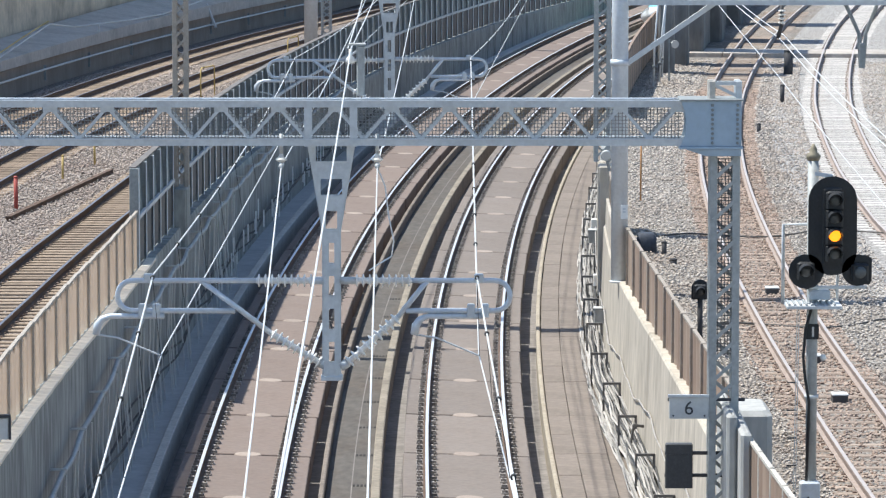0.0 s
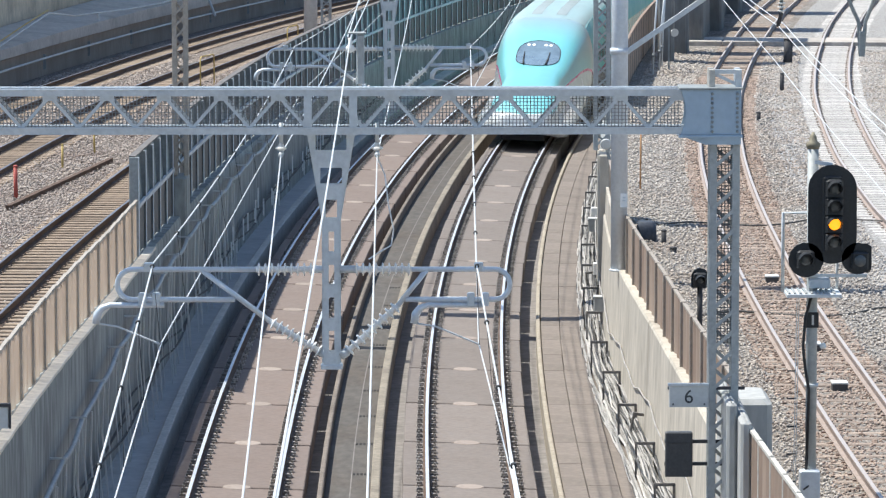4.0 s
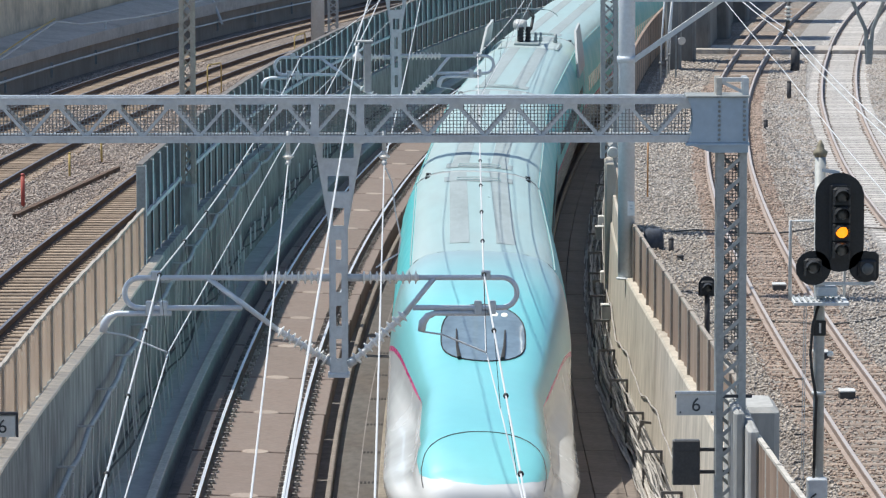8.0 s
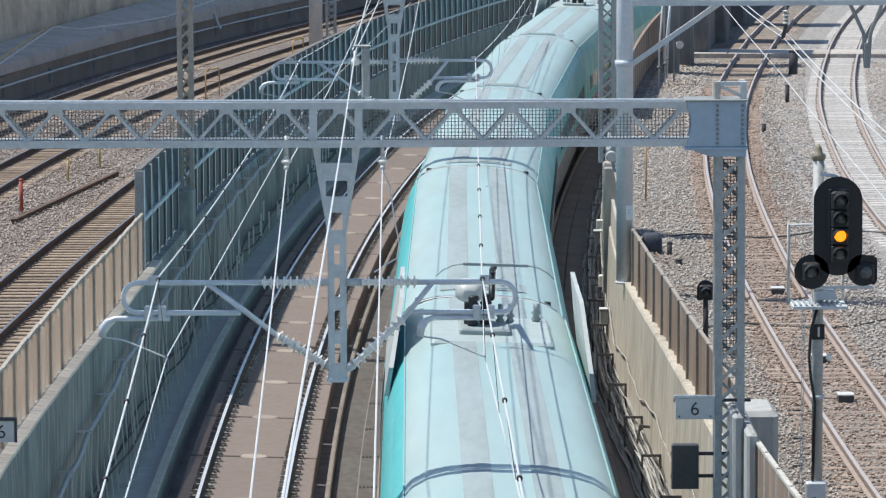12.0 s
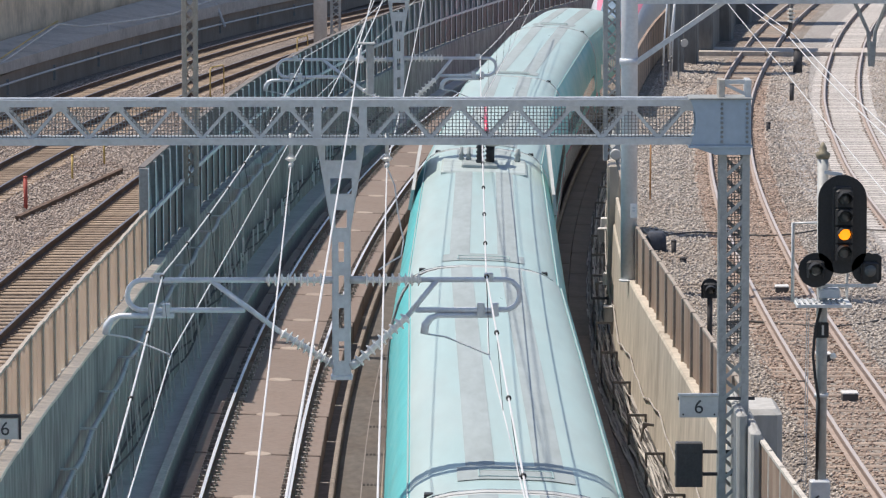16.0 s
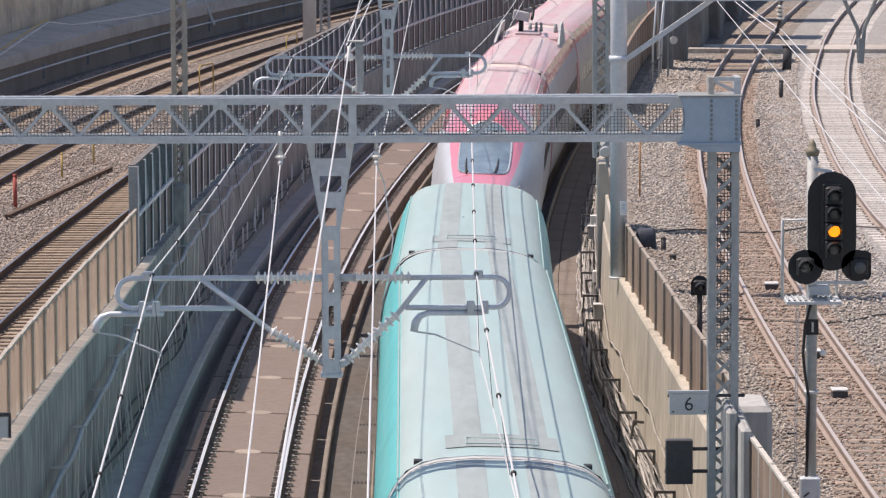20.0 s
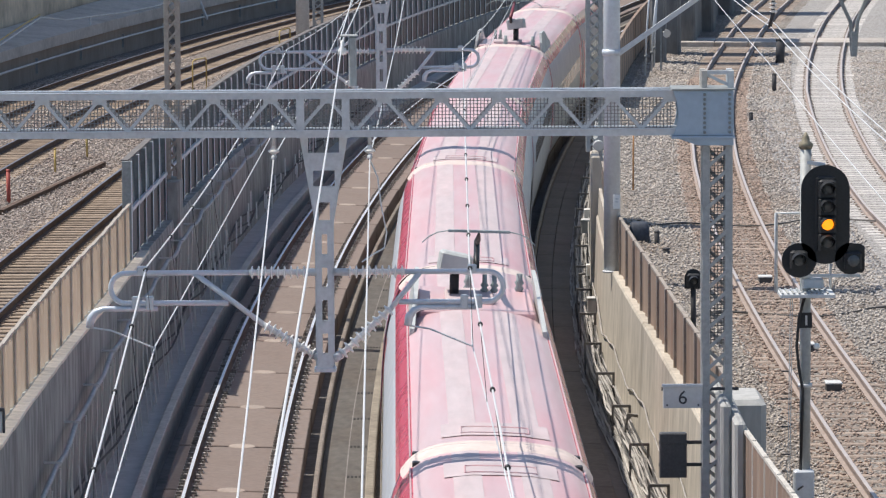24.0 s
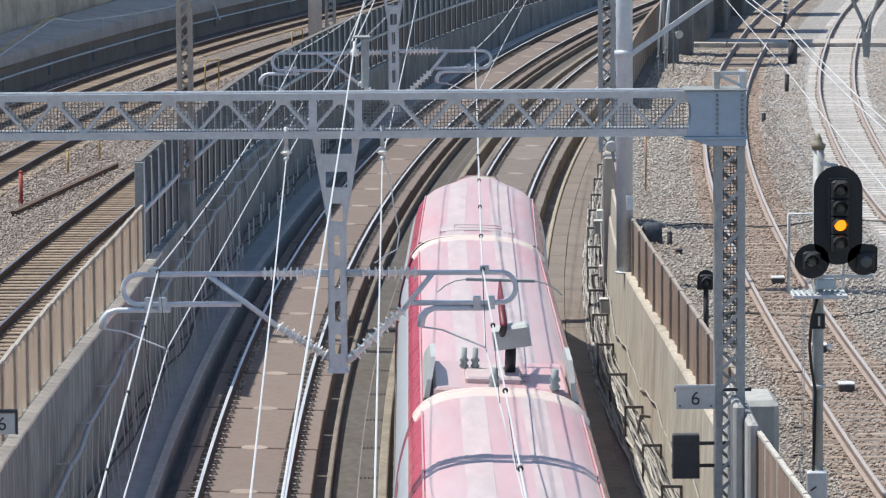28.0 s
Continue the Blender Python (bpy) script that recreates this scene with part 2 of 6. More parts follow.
M_FENCE = mat("beige_fence_sheet", (0.55, 0.45, 0.36), 0.7, thin=0.8, vary=0.08, grain=5, stain=1.0, stains=0.5, stain_to=(0.3, 0.22, 0.16), streak=0.2)
fence_nodes, fence_links = M_FENCE.node_tree.nodes, M_FENCE.node_tree.links
holes_mix, holes = fence_nodes.new("ShaderNodeMixShader"), fence_nodes.new("ShaderNodeBsdfTransparent")
holes_mix.inputs[0].default_value = 0.45
fence_links.new(fence_nodes["Material Output"].inputs["Surface"].links[0].from_socket, holes_mix.inputs[1])
fence_links.new(holes.outputs[0], holes_mix.inputs[2])
fence_links.new(holes_mix.outputs[0], fence_nodes["Material Output"].inputs["Surface"])
M_BROWN = mat("brown_fence_sheet", (0.26, 0.185, 0.14), 0.7, vary=0.15, grain=5, stain=1.0, stains=0.6, stain_to=(0.42, 0.34, 0.27), streak=0.2)
M_DARKFENCE = mat("dull_brown_fence_sheet", (0.17, 0.155, 0.145), 0.75, vary=0.12, grain=5, stains=0.5, streak=0.2)
M_BLUEPANEL = mat("blue_grey_barrier_panel", (0.25, 0.29, 0.305), 0.5, 0.2, vary=0.1, grain=4, stains=0.5, streak=0.2)
M_BARRIER = mat("barrier_panel", (0.22, 0.235, 0.24), 0.55, 0.2, vary=0.1, grain=4, stains=0.5, streak=0.2)
M_SLEEPER = mat("sleeper_concrete", (0.6, 0.57, 0.54), 0.9, vary=0.2, grain=10, stains=0.6, per_piece=0.2)
M_SLEEPER_RUST = mat("sleeper_rust_dust", (0.35, 0.28, 0.23), 0.9, vary=0.2, grain=10, stains=0.6, per_piece=0.2)
M_SLEEPER_L = mat("sleeper_brown", (0.36, 0.28, 0.21), 0.9, vary=0.2, grain=10, stains=0.6, per_piece=0.2)
M_PIER = mat("dark_pier_concrete", (0.2, 0.2, 0.195), 0.92, vary=0.25, grain=4, stain=0.9, stains=0.8, stain_to=(0.1, 0.1, 0.1), streak=0.25)
M_BLOCK = mat("dull_grey_concrete", (0.42, 0.42, 0.405), 0.9, vary=0.15, grain=8, stains=0.6, streak=0.3)
M_BLACK = mat("matt_black_paint", (0.02, 0.022, 0.025), 0.5, vary=0.3, bump=0.05)
M_BOX = mat("dark_grey_box_paint", (0.06, 0.062, 0.066), 0.45, vary=0.2, bump=0.05)
M_LENS = mat("dark_lens_glass", (0.1, 0.11, 0.115), 0.2, vary=0.1, bump=0)
M_AMBER = mat("lit_amber_lens", (1.0, 0.29, 0.012), 0.3, vary=0, bump=0, emit=1.6)
M_SIGN = mat("white_sign_plate", (0.62, 0.62, 0.6), 0.5, vary=0.06, stains=0.3)
M_RED = mat("faded_red_paint", (0.45, 0.1, 0.08), 0.6)
M_YELLOW = mat("faded_yellow_paint", (0.55, 0.4, 0.14), 0.6)
M_ORANGE = mat("rusty_orange_paint", (0.42, 0.22, 0.09), 0.6)
M_TEAL = mat("teal_car_paint", (0.13, 0.58, 0.6), 0.4, vary=0.03, grain=3, stain=0.8, stains=0.12, bump=0.0, coat=0.15)
# paler than the teal sides: glare on the hood is put into the colour
M_TEALHOOD = mat("glare_paled_teal_hood_paint", (0.2, 0.63, 0.65), 0.42, vary=0.03, grain=3, stain=0.8, stains=0.15, stain_to=(0.3, 0.66, 0.66), bump=0.0, coat=1.0, fade=(-4.2, -1.4, (0.365, 0.495, 0.485)))
for node, value in (("Coat Roughness", 0.3), ("Coat IOR", 1.9), ("Specular IOR Level", 0.9)):
    M_TEALHOOD.node_tree.nodes["Principled BSDF"].inputs[node].default_value = value
# lighter than the crimson cheeks, a painted glare from sun and sky
M_REDHOOD = mat("glare_paled_red_hood_paint", (0.8, 0.23, 0.295), 0.34, vary=0.04, grain=3, stain=0.8, stains=0.2, stain_to=(0.82, 0.3, 0.36), bump=0.0, coat=1.0, fade=(-2.2, -0.4, (0.58, 0.425, 0.435)))
# pale from weathering, and further paled to carry the roof's glare
M_TEALROOF = mat("weathered_glare_teal_roof", (0.365, 0.495, 0.485), 0.34, vary=0.06, grain=2.5, stain=0.5, stains=0.9, stain_to=(0.41, 0.455, 0.445), bump=0.02, lengthwise=0.15)
M_GREYROOF = mat("grey_roof_walkway", (0.32, 0.375, 0.38), 0.6, vary=0.1, grain=6, stains=0.5, lengthwise=0.2)
M_DECK = mat("grey_teal_deck_panel", (0.4, 0.475, 0.47), 0.5, vary=0.08, grain=4, stains=0.6, stain_to=(0.34, 0.4, 0.4))
M_ROOFKIT = mat("pale_grey_roof_panel", (0.5, 0.52, 0.51), 0.5, vary=0.08, grain=4, stains=0.4)
M_WHITE = mat("white_car_paint", (0.78, 0.8, 0.8), 0.18, vary=0.02, grain=3, stains=0.08, bump=0.0, coat=0.6)
# white paint with the blue-grey of the shaded side in its colour
M_SIDEWHITE = mat("shade_tinted_white_side_paint", (0.56, 0.6, 0.65), 0.4, vary=0.03, grain=3, stains=0.15, bump=0.0, coat=0.1)
M_PINK = mat("pink_stripe_paint", (0.75, 0.08, 0.28), 0.25, vary=0.02, bump=0.0, coat=0.5)
M_CRIMSON = mat("red_car_paint", (0.76, 0.1, 0.17), 0.28, vary=0.03, grain=3, stains=0.1, bump=0.0, coat=0.5)
M_MAROON = mat("dull_maroon_paint", (0.2, 0.035, 0.05), 0.5, vary=0.1)
# faded by weather; the washed-out glare is mixed into this pink too
M_REDROOF = mat("weathered_glare_red_roof", (0.58, 0.425, 0.435), 0.34, vary=0.07, grain=2.5, stain=0.9, stains=0.85, stain_to=(0.59, 0.32, 0.35), bump=0.02, lengthwise=0.12)
M_PINKWALK = mat("faded_pink_roof_strip", (0.52, 0.44, 0.445), 0.55, vary=0.1, grain=5, stains=0.6, stain_to=(0.58, 0.44, 0.45), lengthwise=0.2)
M_CREAM = mat("cream_gangway_band", (0.66, 0.56, 0.51), 0.6, vary=0.1, grain=5, stains=0.7, stain_to=(0.62, 0.5, 0.47))
M_SILVER = mat("silver_car_paint", (0.6, 0.62, 0.64), 0.3, 0.5, vary=0.02, bump=0.0)
M_WINDOW = mat("tinted_window_glass", (0.05, 0.085, 0.1), 0.08, vary=0.1, bump=0.0, coat=1.0)
M_WINDOW.node_tree.nodes["Principled BSDF"].inputs["Specular IOR Level"].default_value = 1.0
# dark glass painted paler, as if the sky were reflected in it
M_SCREEN = mat("sky_paled_windscreen_glass", (0.2, 0.27, 0.31), 0.08, vary=0.25, grain=2, stains=0.5, bump=0.0, coat=1.0)
M_SCREEN.node_tree.nodes["Principled BSDF"].inputs["Specular IOR Level"].default_value = 1.0
M_UNDER = mat("dark_underframe", (0.06, 0.06, 0.065), 0.7, vary=0.3)
M_RUBBER = mat("black_gangway_rubber", (0.03, 0.03, 0.03), 0.8)

# ---- mesh tools ----


def part(name, bm, material, parent=None, label=""):
    me = bpy.data.meshes.new(name)
    bm.to_mesh(me)
    bm.free()
    me.materials.append(material)
    ob = new(name, me)
    if parent is not None:
        ob.parent = parent
    if label:
        ob["label"] = label
    return ob


def piece(name, me, parent, m):
    """One more object on a shared mesh."""
    ob = new(name, me)
    ob.parent = parent
    ob.matrix_basis = m
    return ob


def mesh_of(bm, name, material):
    me = bpy.data.meshes.new(name)
    bm.to_mesh(me)
    bm.free()
    me.materials.append(material)
    return me


def thing(name, m, label, category, group="", kind=""):
    ob = new(name)
    ob.matrix_basis = m
    return tagged(ob, label, category, group, kind)


def box(bm, x0, x1, y0, y1, z0, z1, m=None):
    vs = [bm.verts.new((x, y, z)) for x in (x0, x1) for y in (y0, y1) for z in (z0, z1)]
    for f in ((0, 1, 3, 2), (4, 6, 7, 5), (0, 4, 5, 1), (2, 3, 7, 6), (0, 2, 6, 4), (1, 5, 7, 3)):
        bm.faces.new([vs[i] for i in f])
    if m is not None:
        for v in vs:
            v.co = m @ v.co
    return bm


def soft_box(bm, x0, x1, y0, y1, z0, z1, r=0.01, m=None):
    """A box with its long upright edges and top edges chamfered."""
    rows = []
    for z, k in ((z0, 0), (z1 - r, 0), (z1, r)):
        c = []
        for x, y, sx, sy in ((x0, y0, 1, 1), (x1, y0, -1, 1), (x1, y1, -1, -1), (x0, y1, 1, -1)):
            if (sx > 0) == (sy > 0):
                c += [(x + sx * k, y + sy * (k + r)), (x + sx * (k + r), y + sy * k)]
            else:
                c += [(x + sx * (k + r), y + sy * k), (x + sx * k, y + sy * (k + r))]
        rows.append([bm.verts.new((m @ Vector((x, y, z))) if m is not None else (x, y, z)) for x, y in c])
    for a, b in zip(rows, rows[1:]):
        for i in range(8):
            j = (i + 1) % 8
            bm.faces.new((a[i], a[j], b[j], b[i]))
    bm.faces.new(rows[-1])
    bm.faces.new(rows[0][::-1])
    return bm


def rod(bm, points, r, n=8, caps=True, close=False):
    """A round bar along the points; r may be a list."""
    pts = [Vector(p) for p in points]
    rs = r if isinstance(r, (list, tuple)) else [r] * len(pts)
    rings, side = [], None
    for i, p in enumerate(pts):
        d = (pts[min(i + 1, len(pts) - 1)] - pts[max(i - 1, 0)])
        d = d.normalized() if d.length > 1e-9 else Vector((0, 0, 1))
        if side is None:
            side = d.orthogonal().normalized()
        side = (side - d * side.dot(d))
        side = side.normalized() if side.length > 1e-6 else d.orthogonal().normalized()
        up = d.cross(side)
        rings.append([bm.verts.new(p + (side * math.cos(2 * math.pi * k / n) + up * math.sin(2 * math.pi * k / n)) * rs[i])
                      for k in range(n)])
    for a, b in zip(rings, rings[1:]):
        for k in range(n):
            bm.faces.new((a[k], a[(k + 1) % n], b[(k + 1) % n], b[k]))
    if caps:
        bm.faces.new(rings[0][::-1])
        bm.faces.new(rings[-1])
    for f in bm.faces:
        f.smooth = n > 6
    return bm


def bar(bm, a, b, w, h, up=(0, 0, 1)):
    """A flat bar of section w x h from a to b."""
    a, b = Vector(a), Vector(b)
    d = (b - a).normalized()
    x = d.cross(Vector(up))
    x = x.normalized() if x.length > 1e-6 else d.orthogonal().normalized()
    y = x.cross(d)
    ring = []
    for p in (a, b):
        ring.append([bm.verts.new(p + x * sx * w / 2 + y * sy * h / 2) for sx, sy in ((-1, -1), (1, -1), (1, 1), (-1, 1))])
    p, q = ring
    for k in range(4):
        bm.faces.new((p[k], p[(k + 1) % 4], q[(k + 1) % 4], q[k]))
    bm.faces.new(p[::-1])
    bm.faces.new(q)
    return bm


def sweep(bm, profile, s0, s1, step=2.5, closed=True):
    """A strip with a constant cross-section (o, z) along the curve; o and z may be functions of s."""
    n = max(1, int(math.ceil((s1 - s0) / step)))
    rows = []
    for i in range(n + 1):
        s = s0 + (s1 - s0) * i / n
        rows.append([bm.verts.new(on(s, o(s) if callable(o) else o, z(s) if callable(z) else z)) for o, z in profile])
    k = len(profile)
    for a, b in zip(rows, rows[1:]):
        for i in range(k if closed else k - 1):
            j = (i + 1) % k
            bm.faces.new((a[i], b[i], b[j], a[j]))
    if closed:
        bm.faces.new(rows[0])
        bm.faces.new(rows[-1][::-1])
    return bm


def lathe(bm, profile, n=16, m=None):
    """A turned shape about z from pairs (radius, height)."""
    rows = []
    for r, z in profile:
        ring = [Vector((r * math.cos(2 * math.pi * k / n), r * math.sin(2 * math.pi * k / n), z)) for k in range(n)]
        rows.append([bm.verts.new(m @ v if m is not None else v) for v in ring])
    for a, b in zip(rows, rows[1:]):
        for k in range(n):
            f = bm.faces.new((a[k], a[(k + 1) % n], b[(k + 1) % n], b[k]))
            f.smooth = True
    bm.faces.new(rows[0][::-1])
    bm.faces.new(rows[-1])
    return bm


def B():
    return bmesh.new()

# ---- ground and cutting ----
NEAR, FAR = -330.0, 880.0      # the train runs on past both ends of the view

bm = B()
for x0, x1, y0, y1 in ((-900, 900, -400, 3000),):
    vs = [bm.verts.new(p) for p in ((x0, y0, -1.2), (x1, y0, -1.2), (x1, y1, -1.2), (x0, y1, -1.2))]
    bm.faces.new(vs)
tagged(part("ground", bm, mat("bare_earth", (0.22, 0.19, 0.15), 0.95, grain=3, stain=0.2)), "bare brown earth round the railway", "ground", kind="structure")

tagged(part("roadbed", sweep(B(), ((-6.9, -1.1), (-6.9, -0.72), (3.6, -0.72), (3.6, -1.1)), NEAR, FAR), M_BED),
       "dark stained concrete roadbed under the slab tracks", "roadbed", kind="structure")

# raised strips beside and between the slabs
def strip(name, o0, o1, z, material, label, unit=None):
    if unit is None:
        ob = part(name, sweep(B(), ((o0, -0.76), (o0, z), (o0 + 0.02, z + 0.015), (o1 - 0.02, z + 0.015), (o1, z), (o1, -0.76)), NEAR, FAR), material)
        return tagged(ob, label, "pavement", kind="structure")
    t = thing(name, Matrix(), label, "pavement", kind="structure")
    bmx = soft_box(B(), o0, o1, 0.008, unit - 0.008, -0.76, z, 0.012)
    me = mesh_of(bmx, "walkway_slab", material)
    s = 60.0
    while s < 190:
        m = along(s) @ pose(random.uniform(-0.004, 0.004), 0, random.uniform(-0.006, 0.006))
        piece("walkway_slab", me, t, m)
        s += unit
    part("far_slabs", sweep(B(), ((o0, -0.76), (o0, z), (o1, z), (o1, -0.76)), s, FAR), material, t)
    part("near_slabs", sweep(B(), ((o0, -0.76), (o0, z), (o1, z), (o1, -0.76)), NEAR, 60.0), material, t)
    return t


strip("kerb", 1.52, 1.61, -0.24, M_TANKERB, "pale concrete kerb along the walkway")
strip("pavement", 1.63, 2.05, -0.28, M_WALK, "pale concrete walkway slabs beside the track", 2.5)
strip("pavement", 2.06, 2.62, -0.27, M_WALK, "pale concrete duct covers beside the walkway", 2.5)
tagged(part("pavement", sweep(B(), ((2.63, -0.76), (2.63, -0.34), (lambda s: right_wall(s) - 0.09, -0.34), (lambda s: right_wall(s) - 0.09, -0.76)), NEAR, 240), M_WALK),
       "dusty concrete strip under the cable rack", "pavement", kind="structure")
strip("kerb", -1.74, -1.58, -0.24, M_DUCTKERB, "tan concrete kerb of the middle duct")
strip("kerb", -2.66, -2.57, -0.24, M_DARKKERB, "narrow concrete kerb of the middle duct")
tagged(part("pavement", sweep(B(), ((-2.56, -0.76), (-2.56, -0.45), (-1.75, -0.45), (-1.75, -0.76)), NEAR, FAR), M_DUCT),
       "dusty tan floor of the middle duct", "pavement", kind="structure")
slot_me = mesh_of(soft_box(B(), -0.022, 0.022, -0.11, 0.11, 0.0, 0.004, 0.002), "slot", mat("dark_drain_slot", (0.02, 0.019, 0.018), 0.9))
for k in range(14):
    t = thing("drain_grate", along(79.9 - 18.0 + 3.6 * k, -1.93, -0.45), "row of dark drain slots in the duct cover", "drain", "drain grates")
    for j in range(5):
        piece("slot", slot_me, t, pose(-0.14 + 0.07 * j, 0, 0.001))
tagged(part("pavement", sweep(B(), ((-2.12, -0.455), (-2.12, -0.4495), (-2.1, -0.4495), (-2.1, -0.455)), NEAR, FAR), M_BED), "dark joint line along the duct covers", "pavement", kind="structure")
strip("kerb", -5.78, -5.6, -0.2, M_KERB, "concrete kerb at the foot of the left wall")

# left side: walkway in the shade, wall, coping, fence
tagged(part("pavement", sweep(B(), ((-7.0, -0.76), (-7.0, -0.32), (-5.8, -0.32), (-5.8, -0.76)), NEAR, FAR), M_TROUGH),
       "shaded dark concrete walkway below the left wall", "pavement", kind="structure")


def left_top(s):
    return left_ground(s) + 0.35


tagged(part("wall_left", sweep(B(), ((lambda s: left_wall(s), -0.76), (lambda s: left_wall(s), lambda s: left_top(s) - 0.1),
                                     (lambda s: left_wall(s) - 0.02, left_top), (lambda s: left_wall(s) - 0.34, left_top),
                                     (lambda s: left_wall(s) - 0.4, -0.9)), NEAR, FAR), M_OLDWALL),
       "sooty grey concrete retaining wall in shade", "wall", kind="structure")
coping = thing("coping_left", Matrix(), "tan coping stones on the shaded wall below the fence", "coping", kind="structure")
cop_me = mesh_of(soft_box(B(), -0.13, 0.07, 0.006, 0.88, 0.004, 0.055, 0.008), "coping_stone", M_COPING)
s = 48.0
while s < 90:
    turn = math.degrees(left_wall(s + 0.88) - left_wall(s)) / 0.88
    piece("coping_stone", cop_me, coping, along(s, left_wall(s), left_top(s)) @ pose(random.uniform(-0.006, 0.006), 0, 0, -0.7, 0, -turn))
    s += 0.89
tagged(part("wall_right", sweep(B(), ((lambda s: right_wall(s) - 0.1, -0.9), (lambda s: right_wall(s), 2.1), (lambda s: right_wall(s) + 0.03, 2.14),
                                      (lambda s: right_wall(s) + 0.27, 2.14), (lambda s: right_wall(s) + 0.3, -0.9)), NEAR, 103.0), M_WALL),
       "sunlit weathered concrete retaining wall with rain streaks", "wall", kind="structure")
tagged(part("wall_right_far", sweep(B(), ((lambda s: right_wall(s) - 0.02, -0.9), (lambda s: right_wall(s) + 0.02, 2.3),
                                          (lambda s: right_wall(s) + 0.3, 2.3), (lambda s: right_wall(s) + 0.32, -0.9)), 103.2, FAR), M_OLDWALL),
       "dark sooty concrete retaining wall farther along the curve", "wall", kind="structure")

# ballast beds on both sides
bm = B()
sweep(bm, [(lambda s: left_wall(s) - 0.36, lambda s: left_ground(s) + 0.0), (-7.6, lambda s: left_ground(s) - 0.2), (-11.0, lambda s: left_ground(s) - 0.21),
           (-14.0, lambda s: left_ground(s) - 0.21), (-18.0, lambda s: left_ground(s) - 0.22), (-45.0, lambda s: left_ground(s) - 0.3)], NEAR, FAR, 2.5, False)
for f in bm.faces:
    f.normal_flip()
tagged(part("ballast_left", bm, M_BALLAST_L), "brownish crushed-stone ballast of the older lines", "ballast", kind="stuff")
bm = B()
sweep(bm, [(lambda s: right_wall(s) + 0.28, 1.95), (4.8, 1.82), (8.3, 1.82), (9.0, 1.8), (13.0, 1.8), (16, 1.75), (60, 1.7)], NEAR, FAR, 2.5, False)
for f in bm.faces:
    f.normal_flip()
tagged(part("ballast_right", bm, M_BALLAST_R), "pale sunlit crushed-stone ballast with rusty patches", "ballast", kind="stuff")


# ---- tracks ----
RAIL = ((-0.0325, 0.0), (0.0325, 0.0), (0.034, -0.035), (0.01, -0.055), (0.01, -0.125), (0.07, -0.145), (0.07, -0.155),
        (-0.07, -0.155), (-0.07, -0.145), (-0.01, -0.125), (-0.01, -0.055), (-0.034, -0.035))


RISE = math.tan(radians(CANT))


def rail(parent, path, s0, s1, z=0.0, step=1.5, side_mat=None, head=None):
    """A rail along path(s) -> offset, with a bright running head on it."""
    zz = z if callable(z) else (lambda s: z)
    web = part("rail", sweep(B(), [(lambda s, o=o: path(s) + o, lambda s, h=h: zz(s) + h) for o, h in RAIL], s0, s1, step), side_mat or M_RAIL, parent)
    part("running_surface", sweep(B(), [(lambda s, o=o: path(s) + o, lambda s, h=h: zz(s) + h)
                                        for o, h in ((-0.03, 0.001), (0.03, 0.001), (0.026, 0.005), (-0.026, 0.005))], s0, s1, step), head or M_RAILTOP, web, "polished rail head")
    return web


def slab_track(name, centre, label, slab_m):
    t = thing(name, Matrix(), label, "railway track", "high-speed tracks", "structure")
    me = mesh_of(soft_box(B(), -1.17, 1.17, 0.035, 4.965, -0.76, -0.19, 0.015), "slab", slab_m)
    stop = B()
    lathe(stop, ((0.25, -0.76), (0.25, -0.195), (0.235, -0.181)), 20)
    stop = mesh_of(stop, "slab_stopper", M_STOPPER)
    s = 41.75
    while s < 250:
        m = along(s, centre)
        m = m @ pose(0, 0, 0, 0, CANT, 0)
        piece("slab", me, t, m @ pose(random.uniform(-0.003, 0.003), 0, random.uniform(-0.004, 0.0)))
        piece("slab_stopper", stop, t, m)
        s += 5.05 if s > 60 else 5.0
    part("far_slabs", sweep(B(), ((centre - 1.17, -0.76), (centre - 1.17, 1.17 * RISE - 0.19), (centre + 1.17, -1.17 * RISE - 0.19), (centre + 1.17, -0.76)), s, FAR), slab_m, t)
    part("near_slabs", sweep(B(), ((centre - 1.17, -0.76), (centre - 1.17, 1.17 * RISE - 0.19), (centre + 1.17, -1.17 * RISE - 0.19), (centre + 1.17, -0.76)), NEAR, 41.7), slab_m, t)
    for side in (-0.75, 0.75):
        rail(t, lambda s, o=centre + side: o, NEAR, FAR, -side * RISE)
        f = B()
        s = 60.0
        while s < 200:
            m = along(s, centre + side, -side * RISE) @ pose(0, 0, 0, 0, CANT, 0)
            box(f, -0.19, 0.19, -0.09, 0.09, -0.19, -0.165, m)
            for e in (-1, 1):
                box(f, e * 0.13 - 0.05, e * 0.13 + 0.05, -0.06, 0.06, -0.165, -0.12, m)
                rod(f, [m @ Vector((e * 0.145, 0, -0.12)), m @ Vector((e * 0.145, 0, -0.075))], 0.022, 6)
            s += 0.625
        k = part("rail_fastenings", f, M_CLIP, t)
        k["kind"] = "stuff"
    return t


slab_track("slab_track", 0.0, "concrete slab track with bright running rails", M_SLABGREY)
slab_track("slab_track", LEFT_TRACK, "brownish concrete slab track beside the shaded wall", M_SLAB)


